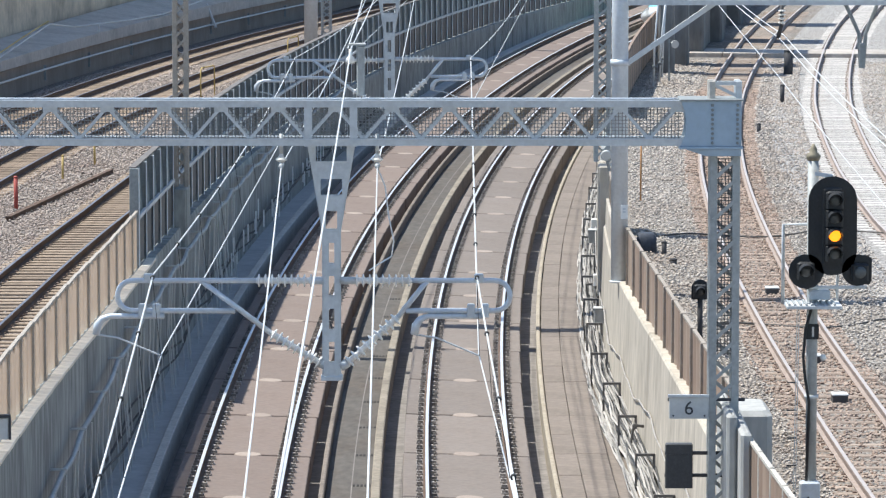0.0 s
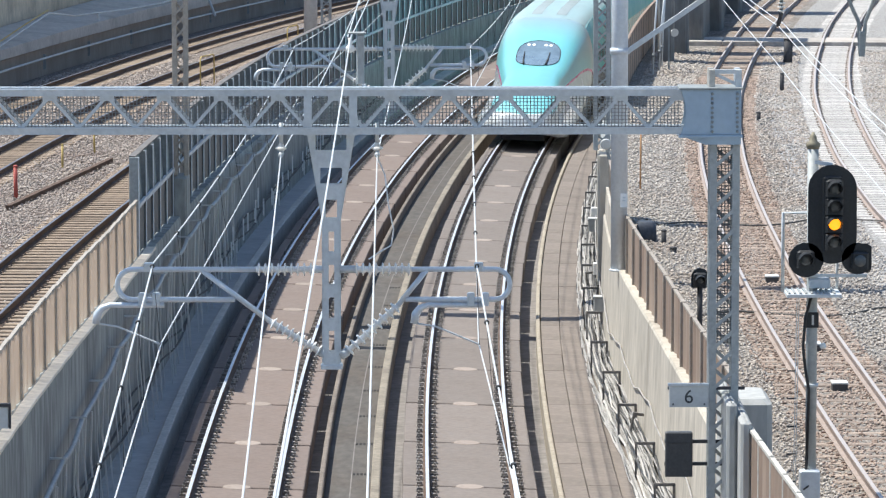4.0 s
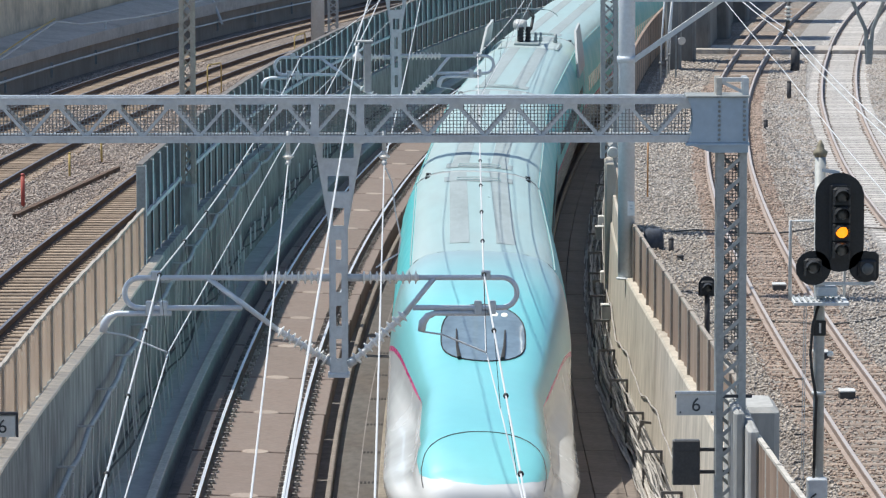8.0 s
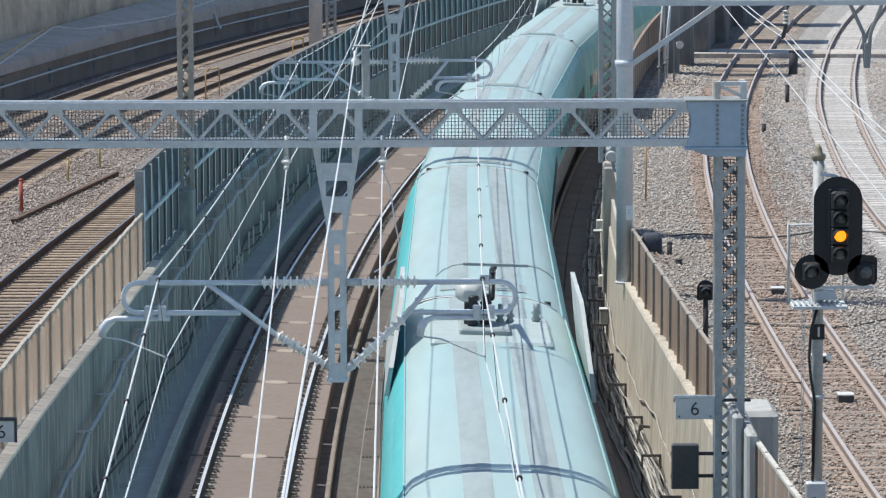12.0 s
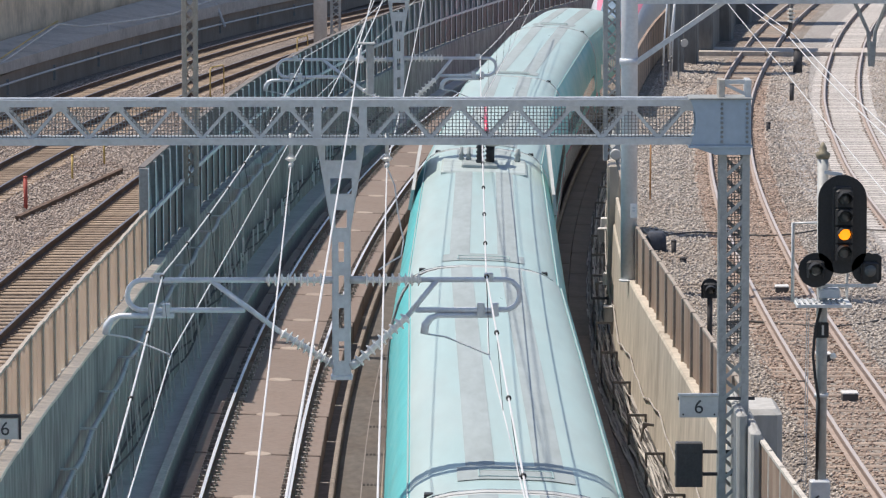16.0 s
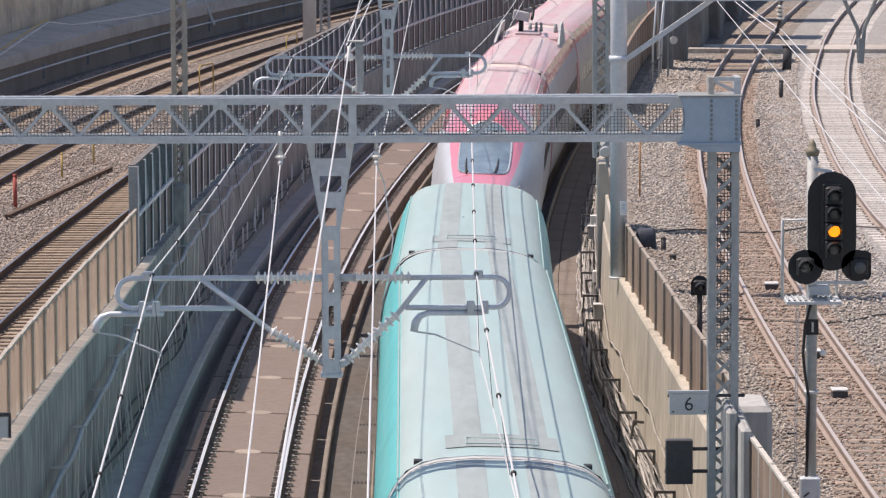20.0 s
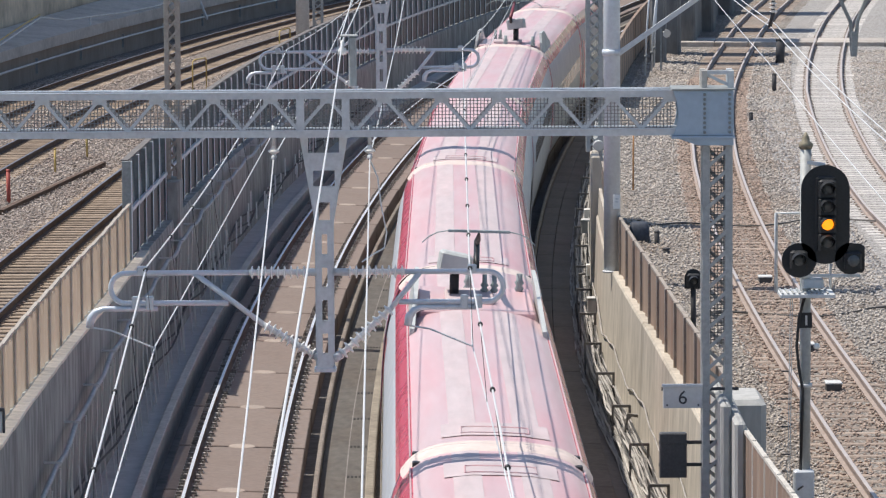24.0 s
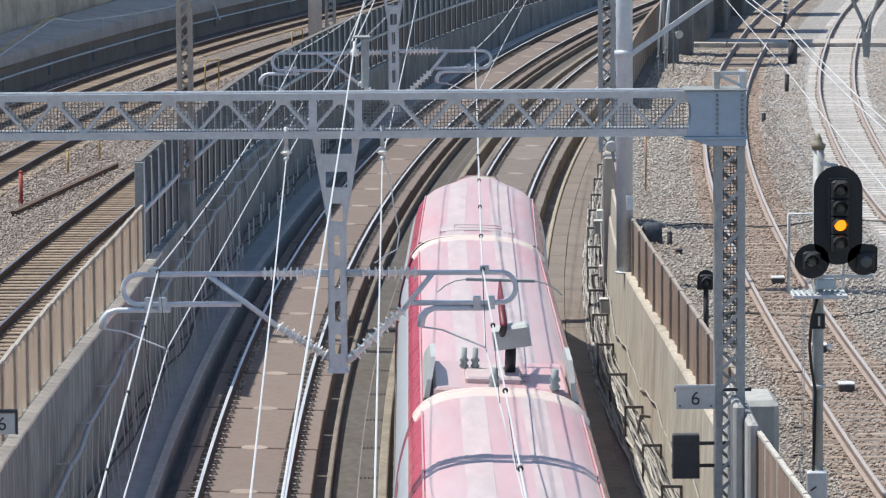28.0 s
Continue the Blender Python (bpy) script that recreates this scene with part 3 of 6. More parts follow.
def ballast_track(name, path, s0, s1, ground, material, gauge, label, built_to, half=0.1, sink=0.015, side_m=None, head_m=None):
    t = thing(name, Matrix(), label, "railway track", "older tracks", "structure")
    g = gauge / 2 + 0.0325
    for side in (-g, g):
        rail(t, lambda s, o=side: path(s) + o, s0, s1, ground, 1.5, side_m or M_RAIL_OLD, head_m or M_RAILTOP_OLD)
    me = mesh_of(soft_box(B(), -1.0, 1.0, -half, half, -0.33, -0.15, 0.02), "sleeper", material)
    s = s0 + 0.3
    count = 0
    clips = B()
    while s < built_to and count < 290:
        a = (path(s + 0.5) - path(s - 0.5))
        m = along(s, path(s), ground(s)) @ pose(random.uniform(-0.02, 0.02), 0, random.uniform(-sink, 0.0), 0, 0, -math.degrees(a) + random.uniform(-0.7, 0.7))
        piece("sleeper", me, t, m)
        for o in (-g, g):
            for e in (-0.11, 0.11):
                box(clips, o + e - 0.03, o + e + 0.03, -0.03, 0.03, -0.16, -0.125, m)
        s += 0.6
        count += 1
    k = part("rail_fastenings", clips, M_CLIP_OLD, t)
    k["kind"] = "stuff"
    return t


def r1(s):
    return steps(((60, 6.0), (76, 6.14), (95, 6.2), (117, 6.3), (142, 6.52), (165, 6.85), (195, 7.0), (300, 7.2)), s) + widen(s)


def r2(s):
    return steps(((90, 10.3), (104, 10.0), (118, 9.92), (142, 9.98), (164, 10.2), (197, 10.4), (300, 10.6)), s) + widen(s)


def l1(s):
    return steps(((60, -9.7), (87, -9.1), (107, -8.8), (300, -8.8)), s) + widen(s)


flat = lambda s: RIGHT_GROUND
ballast_track("ballast_track", r1, 40, 260, flat, M_SLEEPER_RUST, 1.067, "narrow-gauge track on pale ballast with rusty rails", 200, 0.1, 0.03)
ballast_track("ballast_track", r2, 70, 260, flat, M_SLEEPER, 1.067, "narrow-gauge track on almost white ballast", 230)
ballast_track("ballast_track", l1, 60, 260, left_ground, M_SLEEPER_L, 1.067, "narrow-gauge track behind the beige fence", 200, 0.08, side_m=M_RAIL, head_m=M_RAILTOP_DARK)
ballast_track("ballast_track", lambda s: -13.1, 80, 260, left_ground, M_SLEEPER_L, 1.067, "narrow-gauge track on brown ballast", 230, 0.085, side_m=M_RAIL, head_m=M_RAILTOP_DARK)
ballast_track("ballast_track", lambda s: -16.3, 90, 260, left_ground, M_SLEEPER_L, 1.067, "narrow-gauge track on dull brown ballast", 240, 0.085, side_m=M_RAIL, head_m=M_RAILTOP_DARK)


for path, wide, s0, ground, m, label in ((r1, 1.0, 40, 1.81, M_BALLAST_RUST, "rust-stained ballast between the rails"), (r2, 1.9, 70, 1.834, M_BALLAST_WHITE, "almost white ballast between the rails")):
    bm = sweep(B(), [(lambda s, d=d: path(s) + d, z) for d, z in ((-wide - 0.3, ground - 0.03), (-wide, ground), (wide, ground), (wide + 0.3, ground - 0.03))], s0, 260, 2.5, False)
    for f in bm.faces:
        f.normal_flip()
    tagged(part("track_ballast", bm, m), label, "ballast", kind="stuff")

# ---- loose stones on the ballast ----
def stones(name, n, s0, s1, o0, o1, ground, material, label, power, clear=()):
    """Single crushed stones, each of six corners, strewn over a stretch of the plan."""
    rng = np.random.default_rng(7)
    u = rng.random(n) ** power
    s = s0 + (s1 - s0) * u
    lo, hi = o0(s), o1(s)
    o = lo + (hi - lo) * rng.random(n)
    keep = np.ones(n, bool)
    for c0, c1 in clear:
        keep &= ~((o > c0(s)) & (o < c1(s)) & (rng.random(n) > 0.004))
    s, o = s[keep], o[keep]
    n = len(s)
    a = (s - CURVE_Y) / CURVE_R
    r = CURVE_R - o
    size = rng.uniform(0.02, 0.04, n) * (0.8 + s / 250)
    c = np.stack([CURVE_X + CURVE_R - r * np.cos(a), CURVE_Y + r * np.sin(a), ground(s, o) + rng.uniform(-0.01, 0.03, n)], 1)
    oct_v = np.array([(1, 0, 0), (-1, 0, 0), (0, 1, 0), (0, -1, 0), (0, 0, 1), (0, 0, -1)], float)
    oct_f = np.array([(0, 2, 4), (2, 1, 4), (1, 3, 4), (3, 0, 4), (2, 0, 5), (1, 2, 5), (3, 1, 5), (0, 3, 5)])
    t = rng.uniform(0, 6.28, n)
    v = oct_v[None] * rng.uniform(0.6, 1.3, (n, 6, 1)) * size[:, None, None]
    v[:, :, 2] *= 0.75
    tilt = rng.uniform(-0.5, 0.5, n)
    x, y, z = v[:, :, 0].copy(), v[:, :, 1].copy(), v[:, :, 2].copy()
    x, z = x * np.cos(tilt)[:, None] - z * np.sin(tilt)[:, None], x * np.sin(tilt)[:, None] + z * np.cos(tilt)[:, None]
    v = np.stack([x * np.cos(t)[:, None] - y * np.sin(t)[:, None], x * np.sin(t)[:, None] + y * np.cos(t)[:, None], z], 2) + c[:, None, :]
    f = (oct_f[None] + (np.arange(n) * 6)[:, None, None]).reshape(-1, 3)
    me = bpy.data.meshes.new(name)
    me.vertices.add(n * 6)
    me.vertices.foreach_set("co", v.reshape(-1))
    me.loops.add(len(f) * 3)
    me.loops.foreach_set("vertex_index", f.reshape(-1).astype(np.int32))
    me.polygons.add(len(f))
    me.polygons.foreach_set("loop_start", (np.arange(len(f)) * 3).astype(np.int32))
    me.update(calc_edges=True)
    me.materials.append(material)
    return tagged(new(name, me), label, "ballast", kind="stuff")


stones("ballast_stones", 78000, 54, 165, lambda s: s * 0 + 3.75, lambda s: np.clip(0.1 * s - (s - 85) ** 2 / 1660 + 0.4, 4.6, 13.0),
       lambda s, o: np.where(o < 4.8, 1.95 - 0.13 * (o - 3.3) / 1.5, 1.825), M_STONE_R, "pale crushed ballast stones lying loose", 0.8,
       ((lambda s: np.interp(s, (60, 95, 142, 195), (6.0, 6.2, 6.52, 7.0)) - 1.0, lambda s: np.interp(s, (60, 95, 142, 195), (6.0, 6.2, 6.52, 7.0)) + 1.0),
        (lambda s: s * 0 + 8.95, lambda s: s * 0 + 11.0)))
stones("ballast_stones", 34000, 58, 150, lambda s: np.interp(s, (60, 95, 142, 195), (6.0, 6.2, 6.52, 7.0)) - 1.05, lambda s: np.interp(s, (60, 95, 142, 195), (6.0, 6.2, 6.52, 7.0)) + 1.05,
       lambda s, o: s * 0 + 1.812, M_STONE_RUST, "rust-brown crushed stones between the sleepers", 0.8)
stones("ballast_stones", 60000, 84, 175, lambda s: np.maximum(-0.103 * s - (s - 85) ** 2 / 1660 - 1.0, -18.0), lambda s: s * 0 - 6.9,
       lambda s, o: 2.0 - 0.0125 * (s - 100) - 0.2, M_STONE_L, "brownish crushed ballast stones lying loose", 0.8,
       tuple((lambda s, c=c: s * 0 + c - 0.75, lambda s, c=c: s * 0 + c + 0.75) for c in (-8.9, -13.1, -16.3)))

# ---- overhead line ----


def insulator(bm, a, b, r=0.085, n=9):
    """A stack of ribbed discs from a to b."""
    a, b = Vector(a), Vector(b)
    pts, rs = [], []
    for i in range(n):
        for k, rad in ((0.0, 0.45), (0.35, 0.5), (0.45, 1.0), (0.6, 1.0), (0.75, 0.5)):
            pts.append(a.lerp(b, (i + k) / n))
            rs.append(rad * r)
    pts.append(b)
    rs.append(0.45 * r)
    rod(bm, pts, rs, 14)
    for f in bm.faces:
        f.smooth = False
    return bm


LACE = {}


def lattice_column(t, x, y, z0, z1, w=0.34, name="column", steel=None):
    """Four angle legs and crossed lacing."""
    steel = steel or M_STEEL
    col = part(name, B(), steel, t)
    h = w / 2
    for dx in (-h, h):
        for dy in (-h, h):
            part("leg", soft_box(B(), x + dx - 0.05, x + dx + 0.05, y + dy - 0.035, y + dy + 0.035, z0, z1, 0.008), steel, col)
    me = LACE.get((w, steel.name))
    if me is None:
        me = LACE[(w, steel.name)] = mesh_of(bar(B(), (-h, 0, 0), (h, 0, 0.26), 0.045, 0.008, (0, 1, 0)), "lacing_bar", steel)
    z, flip = z0 + 0.1, 0
    while z + 0.26 < z1:
        for k in range(4):
            m = pose(x, y, z, 0, 0, 90 * k + (180 if flip else 0)) @ pose(0, -h - 0.032, 0)
            piece("lacing_bar", me, col, m)
        z += 0.26
        flip = 1 - flip
    return col


def cantilever(t, x, y, sg, reach, z=5.88):
    """A hinged bracket: x of the mast, sg the side it reaches to."""
    c = part("cantilever", B(), M_TUBE, t)
    X = lambda d: x + sg * d
    low, foot, strut_foot, strut_top = ((0.92, 0.82, 0.47, 1.2) if sg > 0 else (1.27, 0.81, 0.68, 1.71))
    bend = [(X(reach - 0.195 + 0.195 * math.sin(radians(a))), y, z - 0.195 + 0.195 * math.cos(radians(a))) for a in range(0, 181, 15)]
    part("top_tube", rod(B(), [(X(1.0), y, z)] + bend + [(X(low), y, z - 0.39)], 0.035, 12), M_TUBE, c)
    part("insulator", insulator(B(), (X(0.25), y, z), (X(1.0), y, z)), M_PORC, c, "ribbed white porcelain insulator")
    part("strut", rod(B(), [(X(foot), y, z - strut_foot), (X(strut_top), y, z)], 0.035, 10), M_TUBE, c)
    part("insulator", insulator(B(), (X(0.16), y, z - 1.08), (X(foot), y, z - strut_foot)), M_PORC, c, "ribbed white porcelain insulator")
    part("end_fitting", rod(B(), [(X(0.08), y, z - 1.12), (X(0.18), y, z - 1.06)], 0.06, 8), M_STEEL, c)
    part("end_fitting", rod(B(), [(X(0.08), y, z), (X(0.28), y, z)], 0.05, 8), M_STEEL, c)
    # registration arm: its curved end always lies on the same side of the wire
    root = X(reach - 0.35) if sg > 0 else X(reach - 0.6)
    part("steady_arm", rod(B(), [(root, y, z - 0.46), (root - 0.7, y, z - 0.46), (root - 0.8, y, z - 0.5), (root - 0.86, y, z - 0.58), (root - 0.88, y, z - 0.7)], [0.036, 0.036, 0.045, 0.055, 0.05], 8), M_TUBE, c)
    part("pull_off", rod(B(), [(root - 0.86, y, z - 0.7), (root - 0.6, y, z - 0.74), (root - 0.05, y, z - 0.97)], 0.013, 6), M_STEEL, c)
    for d in (reach - 0.5, reach - 0.32):
        part("clamp", soft_box(B(), X(d) - 0.05, X(d) + 0.05, y - 0.06, y + 0.06, z - 0.47, z - 0.3, 0.015), M_STEEL, c)
    part("wire_clamp", soft_box(B(), X(reach - 0.4) - 0.06, X(reach - 0.4) + 0.06, y - 0.05, y + 0.05, z - 0.01, z + 0.09, 0.015), M_STEEL, c)
    return c


def gantry(y, x0, x1, mast_x, label, netting=True, cover=0.95):
    t = thing("overhead_line_gantry", Matrix(), label, "gantry", "overhead line gantries")
    zb, zt, h = 7.675, 8.165, 0.2
    beam = part("beam", B(), M_STEEL, t)
    for z in (zb, zt):
        for dy in (-h, h):
            part("chord", bar(B(), (x0, y + dy, z), (x1, y + dy, z), 0.075, 0.08), M_STEEL, beam)
            part("flange", bar(B(), (x0, y + dy * 1.12, z + 0.045), (x1, y + dy * 1.12, z + 0.045), 0.05, 0.012), M_TUBE, beam)
    part("top_plate", box(B(), x0, x1 - 0.8, y - h * 0.95, y - h * 0.95 + 2 * h * cover, zt + 0.02, zt + 0.036), M_DARKSTEEL, beam)
    pitch = 0.727
    n = int((x1 - 0.81 - x0) / pitch)
    down = mesh_of(bar(B(), (0, 0, zt - 0.04), (-pitch / 2, 0, zb + 0.04), 0.038, 0.012, (0, 1, 0)), "lattice_bar", M_STEEL)
    rise = mesh_of(bar(B(), (-pitch / 2, 0, zb + 0.04), (-pitch, 0, zt - 0.04), 0.038, 0.012, (0, 1, 0)), "lattice_bar", M_STEEL)
    for dy in (-h, h):
        for i in range(n):
            x = x1 - 0.81 - i * pitch
            piece("lattice_bar", down, beam, pose(x, y + dy, 0))
            piece("lattice_bar", rise, beam, pose(x, y + dy, 0))
            if dy < 0:
                part("gusset", box(B(), x - 0.09, x + 0.09, y + dy - 0.012, y + dy - 0.006, zt - 0.1, zt - 0.03), M_STEEL, beam)
    if netting:
        g = B()
        x = x0
        while x < x1 - 0.75:
            bar(g, (x, y + 0.05, zb), (x, y + 0.05, zt), 0.008, 0.008)
            x += 0.045
        z = zb + 0.04
        while z < zt:
            bar(g, (x0, y + 0.05, z), (x1 - 0.75, y + 0.05, z), 0.008, 0.008)
            z += 0.045
        part("netting", g, mat("netting_wire", (0.3, 0.31, 0.32), 0.6, 0.4), beam, "dull wire netting")["kind"] = "stuff"
    # end box: a plate with a hollow flank and a wedge-shaped seat, with rows of bolts
    e = part("end_plate", B(), M_BLUEPLATE, t, "riveted blue-grey steel end box")
    flank = [(x1 - 0.77 + 0.07 * math.sin(math.pi * i / 10), zb - 0.04 + (zt - zb + 0.08) * i / 10) for i in range(11)]
    for dy in (-h - 0.07, h + 0.05):
        q = B()
        out = [(x1, zb - 0.04), (x1, zt + 0.04)] + flank[::-1]
        f = [q.verts.new((px, y + dy, pz)) for px, pz in out]
        g = [q.verts.new((px, y + dy + 0.02, pz)) for px, pz in out]
        q.faces.new(f)
        q.faces.new(g[::-1])
        for i in range(len(f)):
            j = (i + 1) % len(f)
            q.faces.new((f[i], g[i], g[j], f[j]))
        part("side_plate", q, M_BLUEPLATE, e)
    part("cap_plate", soft_box(B(), x1 - 0.79, x1 + 0.03, y - h - 0.1, y + h + 0.1, zt + 0.045, zt + 0.07, 0.008), M_DARKSTEEL, e)
    part("seat_plate", soft_box(B(), x1 - 0.79, x1 + 0.02, y - h - 0.1, y + h + 0.1, zb - 0.08, zb - 0.045, 0.01), M_BLUEPLATE, e)
    q = B()
    out = [(x1 - 0.7, zb - 0.085), (x1 - 0.45, zb - 0.17), (x1, zb - 0.17), (x1, zb - 0.085)]
    f = [q.verts.new((px, y - h - 0.06, pz)) for px, pz in out]
    g = [q.verts.new((px, y + h + 0.06, pz)) for px, pz in out]
    q.faces.new(f)
    q.faces.new(g[::-1])
    for i in range(4):
        q.faces.new((f[i], g[i], g[(i + 1) % 4], f[(i + 1) % 4]))
    part("wedge", q, M_BLUEPLATE, e)
    for bx in (x1 - 0.37, x1 - 0.05):
        for i in range(9):
            part("bolt", lathe(B(), ((0.02, 0), (0.02, 0.02), (0.01, 0.026)), 8, pose(bx, y - h - 0.07, zb + 0.0 + i * 0.06, 90)), M_DARKSTEEL, e)
    # hanging mast: a tapering plate with punched windows, front and back, tied by side webs
    m = part("drop_mast", B(), M_STEEL, t)
    edge = lambda z: 0.1 if z < 6.51 else 0.1 + (z - 6.51) * 0.167
    holes = ((7.41, 7.62, 0.2), (6.98, 7.2, 0.14), (6.54, 6.79, 0.075), (6.1, 6.38, 0.038), (5.68, 5.95, 0.038), (5.24, 5.53, 0.038), (4.82, 5.1, 0.038))
    levels = sorted({4.66, 6.51, zb + 0.02} | {q for hl in holes for q in hl[:2]})
    for dy in (-0.11, 0.11):
        pl = B()
        for lo, hi in zip(levels, levels[1:]):
            hole = [hl[2] for hl in holes if hl[0] <= lo + 0.001 and hi <= hl[1] + 0.001]
            for a0, a1 in (((-1, -hole[0]), (hole[0], 1)) if hole else ((-1, 1),)):
                pts = []
                for z in (lo, hi):
                    for a in (a0, a1):
                        pts.append((mast_x + (a * edge(z) if abs(a) == 1 else a), z))
                (xa, za), (xb, _), (xc, zc), (xd, _) = pts
                f = [pl.verts.new((px, y + dy - 0.006, pz)) for px, pz in ((xa, za), (xb, za), (xd, zc), (xc, zc))]
                g = [pl.verts.new((px, y + dy + 0.006, pz)) for px, pz in ((xa, za), (xb, za), (xd, zc), (xc, zc))]
                pl.faces.new(f)
                pl.faces.new(g[::-1])
                for i in range(4):
                    j = (i + 1) % 4
                    pl.faces.new((f[i], g[i], g[j], f[j]))
        bmesh.ops.remove_doubles(pl, verts=pl.verts, dist=0.0005)
        part("mast_plate", pl, M_STEEL, m)
    for sg in (-1, 1):
        part("mast_web", rod(B(), [(mast_x + sg * edge(z), y, z) for z in (4.66, 6.51, zb)], 0.03, 4), M_STEEL, m)
        part("mast_head", bar(B(), (mast_x + sg * 0.29, y - 0.23, zb - 0.05), (mast_x + sg * 0.29, y - 0.23, zt + 0.05), 0.1, 0.012, (0, 1, 0)), M_STEEL, m)
    part("mast_foot", soft_box(B(), mast_x - 0.14, mast_x + 0.14, y - 0.13, y + 0.13, 4.6, 4.665, 0.02), M_STEEL, m)
    return t


G1Y, G2Y = 57.0, 100.0
g1 = gantry(G1Y, -7.2, 3.8, -1.43, "grey steel lattice gantry with netting over the tracks", True, 0.4)
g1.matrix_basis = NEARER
lattice_column(g1, 3.6, G1Y, -0.7, 7.5, 0.29, steel=M_COLUMN)
net = B()
for k in range(6):
    bar(net, (3.49 + 0.044 * k, G1Y + 0.1, 4.9), (3.49 + 0.044 * k, G1Y + 0.1, 7.45), 0.01, 0.01, (0, 1, 0))
for k in range(57):
    bar(net, (3.47, G1Y + 0.1, 4.92 + 0.045 * k), (3.73, G1Y + 0.1, 4.92 + 0.045 * k), 0.01, 0.01)
part("column_netting", net, mat("dark_netting_wire", (0.2, 0.2, 0.205), 0.6, 0.3), g1, "dark wire netting inside the column")["kind"] = "stuff"
top = part("column_head", B(), M_STEEL, g1)
for dx in (-0.17, 0.17):
    for dy in (-0.15, 0.15):
        part("leg", soft_box(B(), 3.6 + dx - 0.04, 3.6 + dx + 0.04, G1Y + dy - 0.035, G1Y + dy + 0.035, 8.23, 8.46, 0.008), M_KERB if dx < 0 else M_STEEL, top)
part("cross_bar", bar(B(), (3.45, G1Y - 0.15, 8.43), (3.75, G1Y - 0.15, 8.43), 0.05, 0.05), M_STEEL, top)
part("cross_bar", bar(B(), (3.47, G1Y - 0.15, 8.4), (3.74, G1Y - 0.15, 8.27), 0.04, 0.02, (0, 1, 0)), M_STEEL, top)
lattice_column(g1, -6.3, G1Y, 2.2, 7.62)
cantilever(g1, -1.4, G1Y, -1, 2.78)
cantilever(g1, -1.4, G1Y, 1, 2.26)
FARTHER = Matrix.Translation((0, 0, EYE_Z)) @ Matrix.Scale(1.022, 4) @ Matrix.Translation((0, 0, -EYE_Z))
g2 = gantry(G2Y, -6.35, 3.75, -1.2, "grey steel lattice gantry farther along the curve", False)
g2.matrix_basis = FARTHER @ Matrix.Translation((0, 0, 0.045))
lattice_column(g2, 3.57, G2Y, 3.655, 7.5, 0.28, steel=M_COLUMN)
lattice_column(g2, -5.68, G2Y - 3.4, 3.405, 12.4, 0.24, steel=M_TANSTEEL)
cantilever(g2, -1.2, G2Y, -1, 2.72, 5.92)
cantilever(g2, -1.2, G2Y, 1, 2.18, 5.95)


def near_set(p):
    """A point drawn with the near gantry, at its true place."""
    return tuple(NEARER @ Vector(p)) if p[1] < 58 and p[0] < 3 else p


def cable(name, points, r, material, label, sag=0.0, n=12):
    pts = []
    points = [near_set(p) for p in points]
    for a, b in zip(points, points[1:]):
        a, b = Vector(a), Vector(b)
        for i in range(n):
            k = i / n
            pts.append(a.lerp(b, k) + Vector((0, 0, -4 * sag * k * (1 - k))))
    pts.append(Vector(points[-1]))
    return tagged(part(name, rod(B(), pts, r, 6), material), label, "cable", "overhead wires")


# feeders, bright in the sun
cable("overhead_wire", [(-0.3, 12, 7.5), (-0.84, 57, 7.36), (-0.63, 100, 7.4), (1.6, 147, 7.4)], 0.0085, M_WIRE, "bright feeder wire hung below the gantry beam", 0.12)
cable("overhead_wire", [(-0.9, 12, 7.5), (-2.07, 57, 7.36), (-1.7, 100, 7.4), (0.3, 147, 7.4)], 0.0085, M_WIRE, "bright feeder wire hung below the gantry beam", 0.12)
cable("overhead_wire", [(-0.7, 10, 8.95), (-1.18, 57, 8.85), (-1.0, 101, 8.85), (1.2, 147, 8.85)], 0.0085, M_WIRE, "bright feeder wire on a post above the gantry", 0.15)
cable("overhead_wire", [(-1.22, 57.2, 8.85), (-1.5, 101, 8.85), (0.6, 147, 8.85)], 0.009, M_WIRE, "thin wire leading away from the gantry post", 0.2)


